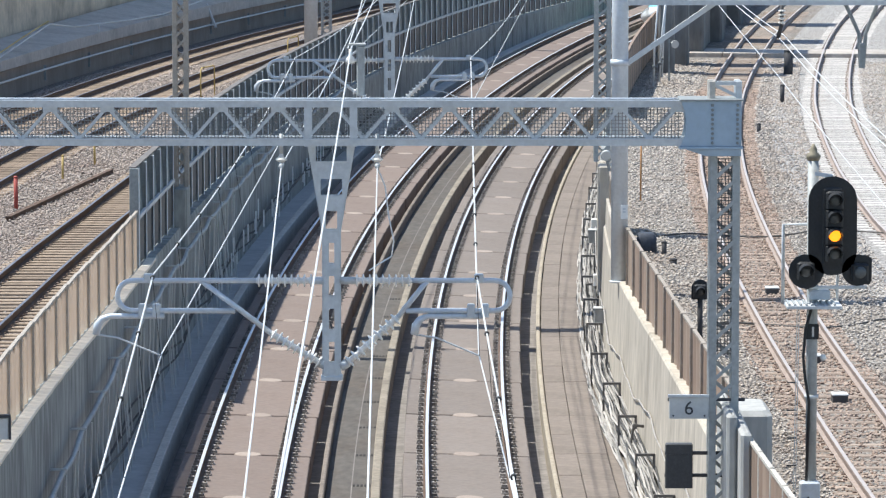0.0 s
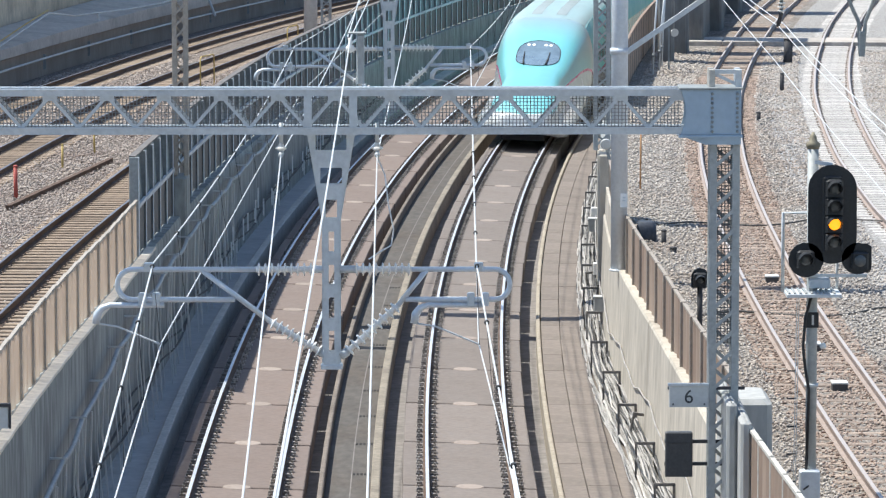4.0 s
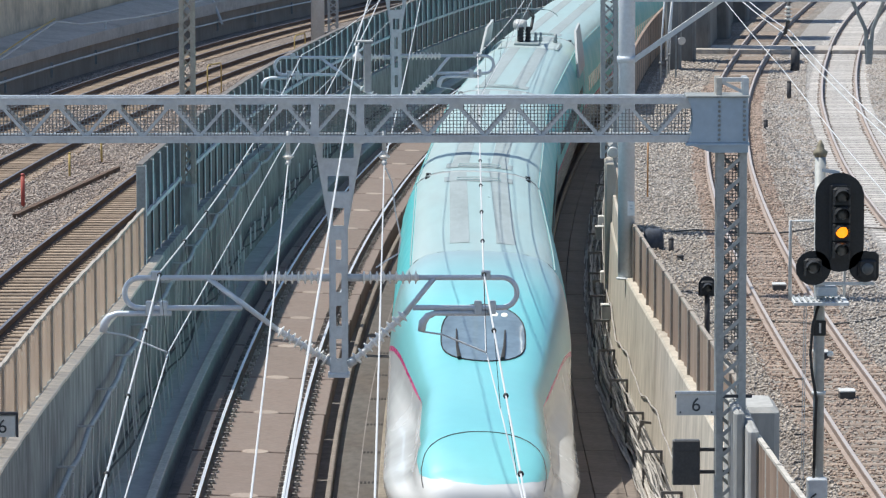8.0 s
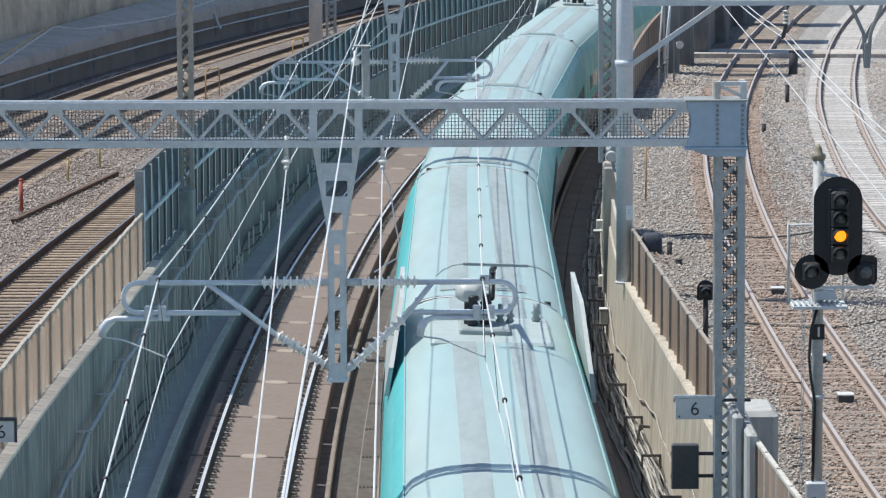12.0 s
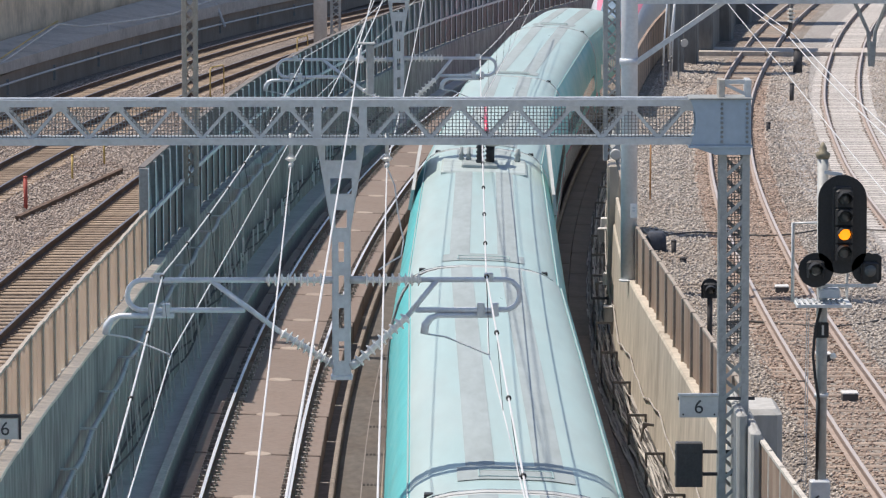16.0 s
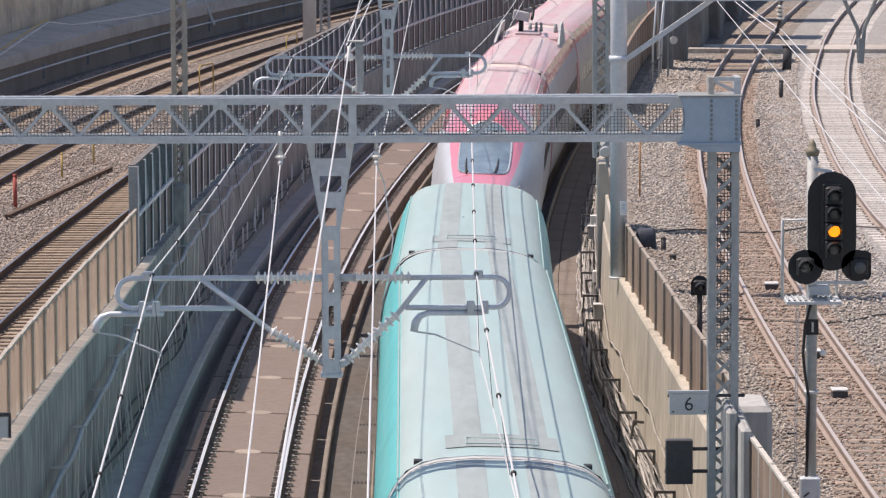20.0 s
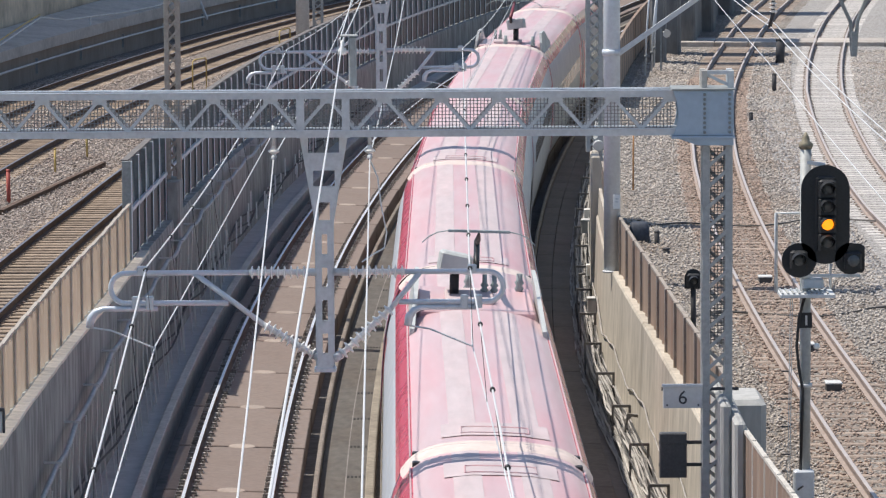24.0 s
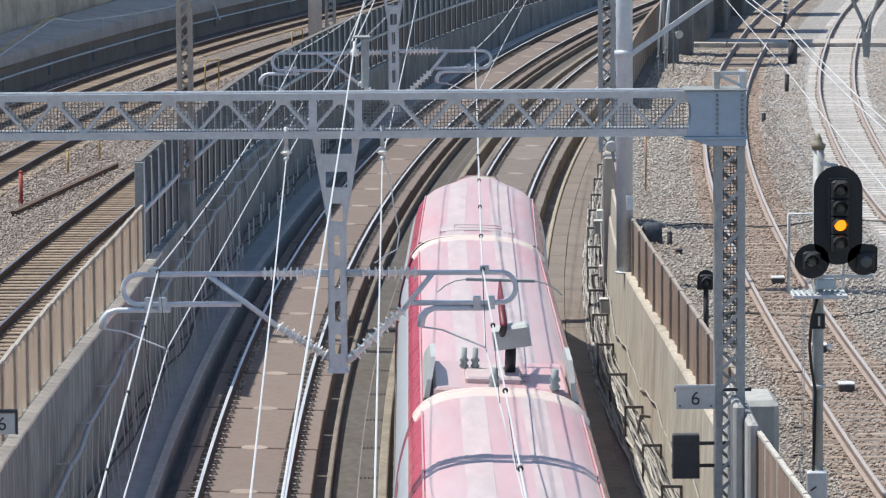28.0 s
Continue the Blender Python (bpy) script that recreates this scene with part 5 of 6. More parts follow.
pts, s = [], 55.0
while s < 150:
    k = (s - 55.4) / 3.5 % 1.0
    pts.append(on(s, left_wall(s) + 0.2 + 0.02 * math.sin(s), pipe_z(s) - 0.07 * math.sin(math.pi * k)))
    s += 0.4
part("pipe", rod(B(), pts, 0.045, 8), M_COLUMN, con)
s = 55.4
while s < 150:
    part("arm", bar(B(), on(s, left_wall(s) - 0.02, pipe_z(s) + 0.05), on(s, left_wall(s) + 0.28, pipe_z(s) + 0.05), 0.03, 0.03), M_SIGN, con)
    s += 3.5
for k in range(3):
    pts, s = [], 55.0
    while s < 160:
        pts.append(on(s, left_wall(s) + 0.12 + 0.09 * k + 0.03 * math.sin(s * 0.8 + k), 0.35 + 0.12 * math.sin(s * 0.55 + 2 * k)))
        s += 1.0
    part("cable", rod(B(), pts, 0.022, 6), M_DARKWIRE, con)

# posts in the ballast
def stake(x, y, z0, z1, r, material, label, name="marker_post"):
    t = thing(name, pose(x, y, 0, random.uniform(-2, 2), random.uniform(-2, 2)), label, "post", "marker posts")
    part("shaft", rod(B(), [(0, 0, z0), (0, 0, z1 - 0.03)], r, 8), material, t)
    part("cap", lathe(B(), ((r * 1.15, 0), (r * 1.15, 0.03), (r * 0.5, 0.05)), 10, pose(0, 0, z1 - 0.04)), material, t)
    return t


stake(4.88, 97.4, 1.7, 2.17, 0.055, M_UNDER, "short dark stake in the ballast")
stake(4.98, 95.6, 1.7, 1.98, 0.07, M_UNDER, "dark stub in the ballast")
stake(4.84, 109.3, 1.6, 3.4, 0.022, M_ORANGE, "rusty orange marker post by the wall")
stake(10.9, 143.6, 1.7, 2.4, 0.07, M_UNDER, "short dark stake between the tracks")
stake(9.3, 131.5, 1.7, 2.1, 0.06, M_UNDER, "dark stub between the tracks")
stake(12.1, 157.0, 1.7, 2.7, 0.16, M_UNDER, "dark cabinet-like stump between the tracks")
stake(-10.5, 109.5, 1.5, 2.5, 0.05, M_RED, "faded red post beside the track")
for x, y in ((-10.15, 118.6), (-9.72, 124.4)):
    stake(x, y, 1.4, 2.25, 0.03, M_YELLOW, "thin yellow stake beside the track")
for x, y, dx, dy in ((-8.43, 155.2, 0.4, 1.5), (-6.0, 172.6, 0.35, 1.8)):
    t = thing("hoop_guard", pose(x, y, 0), "yellow steel hoop guard beside the track", "hoop guard", "hoop guards")
    part("hoop", rod(B(), [(0, 0, 1.0), (0, 0, 2.1), (0.04, 0.1, 2.17), (dx - 0.04, dy - 0.1, 2.17), (dx, dy, 2.1), (dx, dy, 1.0)], 0.025, 8), M_YELLOW, t)
# long loose rail by the track
t = thing("spare_rail", Matrix(), "long rusty spare rail lying beside the track", "rail")
part("bar", bar(B(), (-10.39, 106.2, 1.76), (-9.03, 121.1, 1.58), 0.13, 0.16), M_RAIL, t)

# crossing boards over the older tracks
M_BOARD = mat("dusty_crossing_board", (0.46, 0.42, 0.38), 0.85, vary=0.2, grain=6, stain=0.8, stains=0.7, stain_to=(0.3, 0.25, 0.21), per_piece=0.12)
t = thing("foot_crossing", Matrix(), "pale board crossing over the older tracks", "crossing", kind="structure")
brd = mesh_of(soft_box(B(), -0.62, 0.62, -1.3, 1.3, -0.2, 0.0, 0.02), "board", M_BOARD)
for k in range(7):
    m = along(168.6, 5.3 + 1.27 * k, 2.0)
    piece("board", brd, t, m)

# gantry over the older tracks at the side
g = thing("side_gantry", Matrix(), "grey gantry with raking brace over the older tracks", "gantry", "overhead line gantries")
for z in (7.78, 8.4):
    for dy in (-0.25, 0.25):
        part("chord", bar(B(), (3.7, 90 + dy, z), (16, 90 + dy, z), 0.1, 0.1), M_STEEL, g)
part("brace", bar(B(), (3.72, 89.95, 6.55), (5.45, 89.95, 7.75), 0.1, 0.1), M_STEEL, g)
part("brace_clamp", lathe(B(), ((0.2, 0), (0.2, 0.12)), 20, pose(3.57, 90, 6.5)), M_TUBE, g)
part("hanging_strut", rod(B(), [(8.1, 90, 7.75), (8.38, 90, 7.15), (8.42, 90, 6.5)], 0.04, 6), M_DARKSTEEL, g)
part("hanging_strut", rod(B(), [(8.75, 90, 7.75), (8.52, 90, 7.15), (8.48, 90, 6.5)], 0.04, 6), M_DARKSTEEL, g)
part("strut_foot", soft_box(B(), 8.39, 8.51, 89.93, 90.07, 6.45, 6.95, 0.01), M_DARKSTEEL, g)
part("post", rod(B(), [(15.6, 90, 1.7), (15.6, 90, 8.5)], 0.17, 16), M_STEEL, g)
part("wire_support", rod(B(), [(6.86, 90.5, 7.75), (6.86, 90.5, 7.3), (6.8, 90.6, 7.02)], 0.04, 8), M_UNDER, g)
part("insulator", insulator(B(), (6.86, 90.5, 7.62), (6.86, 90.5, 7.3), 0.08, 4), M_PORC, g)
for dz, dx in ((0.0, 0.0), (0.06, 0.09)):
    cable("overhead_wire", [(6.5 + dx, 45, 7.05 + dz), (6.82 + dx, 90.5, 7.02 + dz), (7.4 + dx, 140, 7.15 + dz)], 0.011, M_WIRE, "twin feeder wire with spacers over the older track", 0.25)
cable("overhead_wire", [(6.2, 45, 6.1), (6.55, 88, 6.5), (6.9, 135, 7.3)], 0.009, M_WIRE, "contact wire over the older track", 0.1)

# structures at the far end
for s0, o0, w, d, h in ((158.0, 4.25, 0.55, 1.2, 9.5), (163.0, 4.5, 0.7, 1.6, 9.5), (169.0, 4.75, 0.9, 2.0, 9.5), (178.0, 4.9, 1.2, 2.4, 9.5), (190.0, 5.0, 1.2, 2.4, 9.5)):
    t = thing("bridge_pier", along(s0, o0, 0), "dark grey concrete bridge pier beside the tracks", "pier", "bridge piers")
    part("shaft", soft_box(B(), -w / 2, w / 2, -d / 2, d / 2, 1.2, h, 0.08), M_PIER, t)
    part("cap", soft_box(B(), -w / 2 - 0.15, w / 2 + 0.15, -d / 2 - 0.15, d / 2 + 0.15, h, h + 0.6, 0.05), M_PIER, t)
# added wall that joins the piers' shadows on the ballast
t = thing("abutment_wall", Matrix(), "dark concrete wall added between the bridge piers to cast shade", "wall", kind="structure")
part("panel", sweep(B(), ((4.75, 1.2), (4.75, 3.3), (5.05, 3.3), (5.05, 1.2)), 172.5, 240), M_PIER, t)
part("coping", sweep(B(), ((4.7, 3.3), (4.7, 3.4), (5.1, 3.4), (5.1, 3.3)), 172.5, 240), M_PIER, t)
t = thing("parapet_wall", Matrix(), "brown weathered parapet with a pale top rail", "parapet")
s = 136.0
while s < 176:
    part("panel", sweep(B(), ((3.35, 2.0), (3.35, 3.42), (3.45, 3.42), (3.45, 2.0)), s + 0.03, s + 1.97, 2), M_BROWN, t)
    part("post", soft_box(B(), -0.06, 0.06, -0.05, 0.05, 1.9, 3.44, 0.01, along(s, 3.4, 0)), M_DARKFENCE, t)
    s += 2.0
part("top_rail", sweep(B(), ((3.36, 3.44), (3.36, 3.49), (3.45, 3.49), (3.45, 3.44)), 136, 176), M_BROWN, t)
for s0, o0, z1 in ((150.5, 4.05, 5.6), (152.5, 4.2, 4.8), (155.0, 4.2, 6.0)):
    t = thing("conduit_riser", along(s0, o0, 0), "grey steel conduit riser standing by the parapet", "pipe", "conduit risers")
    part("pipe", rod(B(), [(0, 0, 1.7), (0.05, 0, 3.2), (0.22, 0, z1)], 0.032, 10), M_STEEL, t)
    part("clamp", rod(B(), [(0.02, 0, 2.5), (0.025, 0, 2.6)], 0.05, 10), M_DARKSTEEL, t)
t = thing("loudhailer", along(153.5, 4.5, 3.2), "small pale horn loudspeaker on a bracket", "loudspeaker")
part("horn", lathe(B(), ((0.03, 0), (0.05, 0.12), (0.14, 0.26), (0.14, 0.28)), 16, pose(0.1, -0.1, 0, 100, 0, 25)), M_SIGN, t)
part("bracket", bar(B(), (0, 0, -1.7), (0, 0, 0.1), 0.06, 0.06, (0, 1, 0)), M_DARKSTEEL, t)
# long platform wall across the older tracks
t = thing("platform_wall", Matrix(), "long grey platform edge over a shade-coloured wall face with a pale pipe", "platform")
# face coloured darker and edge paler: shade and sun put into the concrete
part("wall", sweep(B(), ((-18.5, 0.2), (-18.5, 2.1), (-20.6, 2.1), (-20.6, 0.2)), 110, 300), mat("shade_dark_face_concrete", (0.33, 0.275, 0.225), 0.95, grain=4, stain=0.5, stains=0.7, streak=0.5), t)
part("edge", sweep(B(), ((-18.36, lambda s: 2.2 - 0.012 * (s - 150)), (-18.36, lambda s: 2.55 - 0.009 * (s - 150)), (-18.6, lambda s: 2.6 - 0.009 * (s - 150)), (-20.6, 2.62), (-20.6, 2.0)), 110, 300),
     mat("weathered_platform_concrete", (0.5, 0.47, 0.43), 0.9, grain=5, stain=0.4, stains=0.7), t)
part("pipe", rod(B(), [on(s, -18.3, 1.95 - 0.012 * (s - 140)) for s in range(120, 260, 5)], 0.04, 6), M_SIGN, t)
for s in range(124, 215, 9):
    part("pipe_bracket", bar(B(), on(s, -18.32, 1.55 - 0.012 * (s - 140)), on(s, -18.32, 2.1 - 0.012 * (s - 140)), 0.09, 0.05, (0, 1, 0)), M_DARKSTEEL, t)
# made-up wall in place of a blurred brown thing close to the eye
tagged(part("wall_far_side", sweep(B(), ((-20.8, 0.2), (-20.8, 9.0), (-21.4, 9.0), (-21.4, 0.2)), 100, 300), mat("brown_stand_in_wall", (0.72, 0.58, 0.43), 0.85, grain=3, stain=0.3, stains=0.9, stain_to=(0.34, 0.26, 0.19))),
       "dull brown stand-in wall for a blurred thing close to the eye", "wall", kind="structure")
hr = thing("handrail_line", Matrix(), "pale sagging rail line along the platform edge", "handrail")
part("line", rod(B(), [on(s, -18.5, z) for s, z in ((140, 1.9), (151, 2.55), (157, 2.92), (162, 3.24), (167, 2.85), (172, 2.68), (179, 2.45), (186, 2.3), (196, 2.42), (206, 2.7))], 0.03, 6), M_SIGN, hr)
part("line", rod(B(), [on(s, -18.55, z) for s, z in ((151, 2.68), (157, 3.05), (162, 3.34))], 0.03, 6), M_YELLOW, hr)
for s, z in ((172, 2.68), (186, 2.3)):
    part("post", rod(B(), [on(s, -18.5, 1.9), on(s, -18.5, z)], 0.05, 6), M_STEEL, hr)
part("stay", rod(B(), [on(196, -18.5, 2.2), on(195.5, -18.0, 1.2)], 0.06, 6), M_SIGN, hr)

# slender white uprights low on the shaded wall, made up for slivers of sunlight
rng = random.Random(11)
s = 105.0
while s < 152:
    z = rng.uniform(0.05, 0.35)
    part("cable_clip", box(B(), -0.018, 0.018, -0.018, 0.018, z, z + rng.uniform(0.35, 0.6), along(s, left_wall(s) + rng.uniform(0.15, 0.45), 0)), M_CHALK, con)
    s += rng.uniform(0.7, 2.2)
s = 57.6
while s < 112:
    o = left_wall(s) + rng.uniform(0.2, 0.34)
    part("drop_cable", rod(B(), [on(s, o, pipe_z(s) - 0.04), on(s + 0.12, o - 0.04, pipe_z(s) * 0.5), on(s + 0.05, o + 0.06, -0.3)], rng.choice((0.012, 0.016, 0.02)), 5), M_SIGN, con)
    s += rng.choice((0.45, 0.7, 0.9, 1.6))

# dark blue lump standing in the ballast by the fence, and strands across the track
M_LUMP = mat("dark_blue_lump", (0.045, 0.056, 0.08), 0.8, vary=0.3, grain=14, stain=3, stains=0.6, stain_to=(0.09, 0.095, 0.1), bump=0.4)
bag = thing("cable_bag", pose(4.47, 97.7, 1.86), "dark blue rounded lump standing in the ballast", "bag")
sack, rings, rng = B(), [], random.Random(11)
for z, half, deep in ((0.0, 0.2, 0.2), (0.06, 0.225, 0.23), (0.2, 0.23, 0.24), (0.34, 0.215, 0.22), (0.43, 0.19, 0.17), (0.47, 0.15, 0.1)):
    ring = []
    for k in range(16):
        u = 2 * math.pi * k / 16
        w = rng.uniform(0.94, 1.05)
        ring.append(sack.verts.new((half * w * math.copysign(abs(math.cos(u)) ** 0.55, math.cos(u)), deep * w * math.copysign(abs(math.sin(u)) ** 0.55, math.sin(u)), z)))
    rings.append(ring)
for lo, hi in zip(rings, rings[1:]):
    for k in range(16):
        sack.faces.new((lo[k], lo[(k + 1) % 16], hi[(k + 1) % 16], hi[k])).smooth = True
sack.faces.new(rings[0][::-1])
sack.faces.new(rings[-1])
part("sack", sack, M_LUMP, bag)
# strands in place of dark bands; at y 101 a gantry beam's shadow
for y0, lift in ((101.0, 0.03), (84.5, 0.0)):
    pts = [Vector((4.9 + 0.35 * k, y0 + 0.5 * math.sin(0.7 * k) + 0.08 * k, 1.87 + lift - (0.0 if k < 3 or k > 9 else 0.02))) for k in range(16)]
    tagged(part("track_cable", rod(B(), pts, 0.02, 6), M_DUSTWIRE), "dark strand standing in for a band across the older track", "cable", "track cables")
tagged(part("ballast_cable", rod(B(), [(4.6, 108, 1.86), (4.7, 104, 1.88), (4.75, 100.8, 1.9), (4.72, 96, 1.87), (4.85, 91, 1.87), (5.0, 84, 1.87), (5.02, 78, 1.87)], 0.015, 6), M_DUSTWIRE), "black cable lying along the ballast", "cable", "track cables")
# track transponders between the rails
for s in (74.6, 79.7, 90.4):
    b = thing("track_transponder", along(s, r1(s) + 0.05, 1.85), "small white-topped box between the rails", "box", "track transponders")
    part("case", soft_box(B(), -0.13, 0.13, -0.16, 0.16, -0.03, 0.09, 0.01), M_BOX, b)
    part("lid", soft_box(B(), -0.14, 0.14, -0.17, 0.17, 0.092, 0.12, 0.01), M_SIGN, b, "white lid")
# pedestal under the farther gantry column, and the pale parapet with bars that leads up to it
t = thing("column_pedestal", along(102.2, right_wall(102) + 0.16, 0), "pale concrete pedestal carrying a gantry column", "footing")
part("block", soft_box(B(), -0.28, 0.28, -0.9, 0.6, 0.5, 3.48, 0.04), M_WALL, t)
t = thing("barred_parapet", Matrix(), "pale concrete parapet topped by a row of upright bars", "parapet")
part("kerb_wall", sweep(B(), ((lambda s: right_wall(s) + 0.04, 2.145), (lambda s: right_wall(s) + 0.06, 2.75), (lambda s: right_wall(s) + 0.2, 2.75), (lambda s: right_wall(s) + 0.24, 2.145)), 92.6, 101.2, 1.5), M_WALL, t)
bar_me = mesh_of(soft_box(B(), -0.025, 0.025, -0.025, 0.025, 2.74, 3.36, 0.005), "bar", M_POSTTAN)
for k in range(14):
    piece("bar", bar_me, t, along(92.8 + 0.63 * k, right_wall(92.8 + 0.63 * k) + 0.14, 0))
part("top_rail", sweep(B(), ((lambda s: right_wall(s) + 0.11, 3.36), (lambda s: right_wall(s) + 0.11, 3.4), (lambda s: right_wall(s) + 0.17, 3.4), (lambda s: right_wall(s) + 0.17, 3.36)), 92.6, 101.2, 1.5), M_POSTTAN, t)
t = thing("floodlight", along(100.9, right_wall(101) + 0.05, 3.75), "small round white floodlight on a short arm", "lamp")
part("head", lathe(B(), ((0.03, 0.1), (0.12, 0.05), (0.13, 0.0), (0.1, -0.02)), 16, pose(0, 0, 0, -80)), M_SIGN, t)
part("arm", bar(B(), (0, 0.05, 0), (0.12, 0.12, -0.55), 0.05, 0.05), M_DARKSTEEL, t)
# small boxes on the sunlit wall
for s in (103.0, 116.0):
    b = thing("junction_box", along(s, right_wall(s) - 0.12, 0.0), "small white junction box on the sunlit wall", "box", "junction boxes")
    part("case", soft_box(B(), -0.09, 0.11, -0.1, 0.1, 0.55, 0.82, 0.02), M_PORC, b)
# number card on the thick pole
b = thing("pole_card", pose(3.66, 89.82, 3.55), "small white card fixed on the steel pole", "sign")
part("card", soft_box(B(), -0.07, 0.07, -0.012, 0.012, -0.14, 0.14, 0.005), M_CHALK, b)
for z in (0.06, 0.0):
    part("bar_mark", box(B(), -0.03, 0.03, -0.016, -0.0125, z - 0.015, z + 0.015), M_STEEL, b)

# ---- trains ----


def profile_curve(w):
    """Right half of the cross-section from the roof's middle to the skirt's foot, as points at even steps of its length."""
    k = w / 1.675
    pts = [Vector((x * k, z)) for x, z in ((0, 3.65), (0.4, 3.645), (0.8, 3.6), (1.05, 3.53), (1.25, 3.41), (1.4, 3.22), (1.51, 2.95), (1.6, 2.6), (1.65, 2.2),
                                           (1.675, 1.75), (1.675, 1.2), (1.66, 0.8), (1.6, 0.45), (1.5, 0.22))]
    ln = [0.0]
    for a, b in zip(pts, pts[1:]):
        ln.append(ln[-1] + (b - a).length)
    return pts, [x / ln[-1] for x in ln]


def on_profile(curve, f):
    pts, ln = curve
    for i in range(1, len(ln)):
        if f <= ln[i] + 1e-9:
            k = (f - ln[i - 1]) / (ln[i] - ln[i - 1])
            return pts[i - 1].lerp(pts[i], k)
    return pts[-1].copy()


NOSE_TOP = ((0, 0.66), (0.03, 0.84), (0.08, 0.97), (0.2, 1.08), (0.4, 1.18), (0.7, 1.29), (1.0, 1.39), (1.4, 1.53), (2.2, 1.66), (3, 1.75), (4, 1.85), (6.3, 2.14), (7.8, 2.47), (9.1, 2.86), (10.3, 3.2), (11.8, 3.46), (13.6, 3.6), (15.5, 3.65))
NOSE_WIDE = ((0, 0.34), (0.03, 0.42), (0.1, 0.5), (0.22, 0.57), (0.38, 0.63), (0.6, 0.69), (0.9, 0.76), (1.4, 0.85), (2.0, 0.92), (3.2, 0.98), (7, 0.99), (10, 1.0))
NOSE_PINCH = ((0, 0.02), (1.0, 0.14), (2.5, 0.3), (5.5, 0.33), (8, 0.17), (11, 0.0))


def smooth_steps(table, x):
    """A softened table."""
    return (steps(table, x - 0.35) + steps(table, x) * 2 + steps(table, x + 0.35)) / 4 if x > 0.4 else steps(table, x)


class Shape:
    """The outer skin of a car: point(u, f): u metres from its front end, f from -1 (left foot) over 0 (roof) to 1 (right foot)."""

    def __init__(self, length, wide, nose, nose_scale=1.0):
        self.length, self.wide, self.nose, self.k = length, wide, nose, nose_scale
        self.curve = profile_curve(wide)

    def point(self, u, f, lift=0.0):
        p = on_profile(self.curve, abs(f))
        x, z, back = p.x, p.y, 0.0
        if self.nose and u < 15.5 * self.k:
            v = u / self.k
            rel = (z - 0.22) / 3.43
            top = smooth_steps(NOSE_TOP, v)
            foot = 0.2 + 0.06 * max(0, 1 - v / 2.5) + 0.05 * max(0, 1 - v / 0.9)
            z = foot + rel * (top - foot)
            if self.wide < 1.6 and rel > 0.4:                # the cab's shoulders fall away from its crown
                z -= steps(((0, 0), (6, 0.08), (9, 0.3), (12, 0.32), (14, 0.17), (15.5, 0)), v) * (x / self.wide) ** 2 * min(1.0, (rel - 0.4) / 0.3)
                side = max(0.0, min(1.0, (x / self.wide - 0.18) / 0.27))
                z += steps(((9.2, 0), (10.3, 0.22), (11.8, 0.14), (13.6, 0.04), (15.5, 0)), v) * (1 - side * side * (3 - 2 * side))
            t = max(0.0, min(1.0, (rel - 0.28) / 0.28))
            t = t * t * (3 - 2 * t)
            x *= steps(NOSE_WIDE, v) * (1 - steps(NOSE_PINCH, v) * t)
            back = 1.0 * max(0.0, 1 - v / 1.6) * max(0.0, 1 - rel / 0.55) ** 1.4      # the lip is undercut
        q = Vector((math.copysign(x, f) if f else 0.0, u + back - self.length / 2, z))
        if lift:
            e = 0.02
            n = (self.point(u + e, f) - self.point(u - e, f)).cross(self.point(u, f - 0.01) - self.point(u, f + 0.01))
            if n.length > 1e-9:
                n.normalize()
                if n.z < 0 and abs(f) < 0.5 or (n.x * f < 0 and abs(f) >= 0.5):
                    n = -n
                q += n * lift
        return q

    def patch(self, bm, us, fs, lift=0.0):
        """A piece of the skin; fs may depend on u."""
        rows = []
        for u in us:
            rows.append([bm.verts.new(self.point(u, f, lift)) for f in (fs(u) if callable(fs) else fs)])
        for a, b in zip(rows, rows[1:]):
            for i in range(len(a) - 1):
                f = bm.faces.new((a[i], a[i + 1], b[i + 1], b[i]))
                f.smooth = True
        return bm


def spread(a, b, n):
    return [a + (b - a) * i / n for i in range(n + 1)]


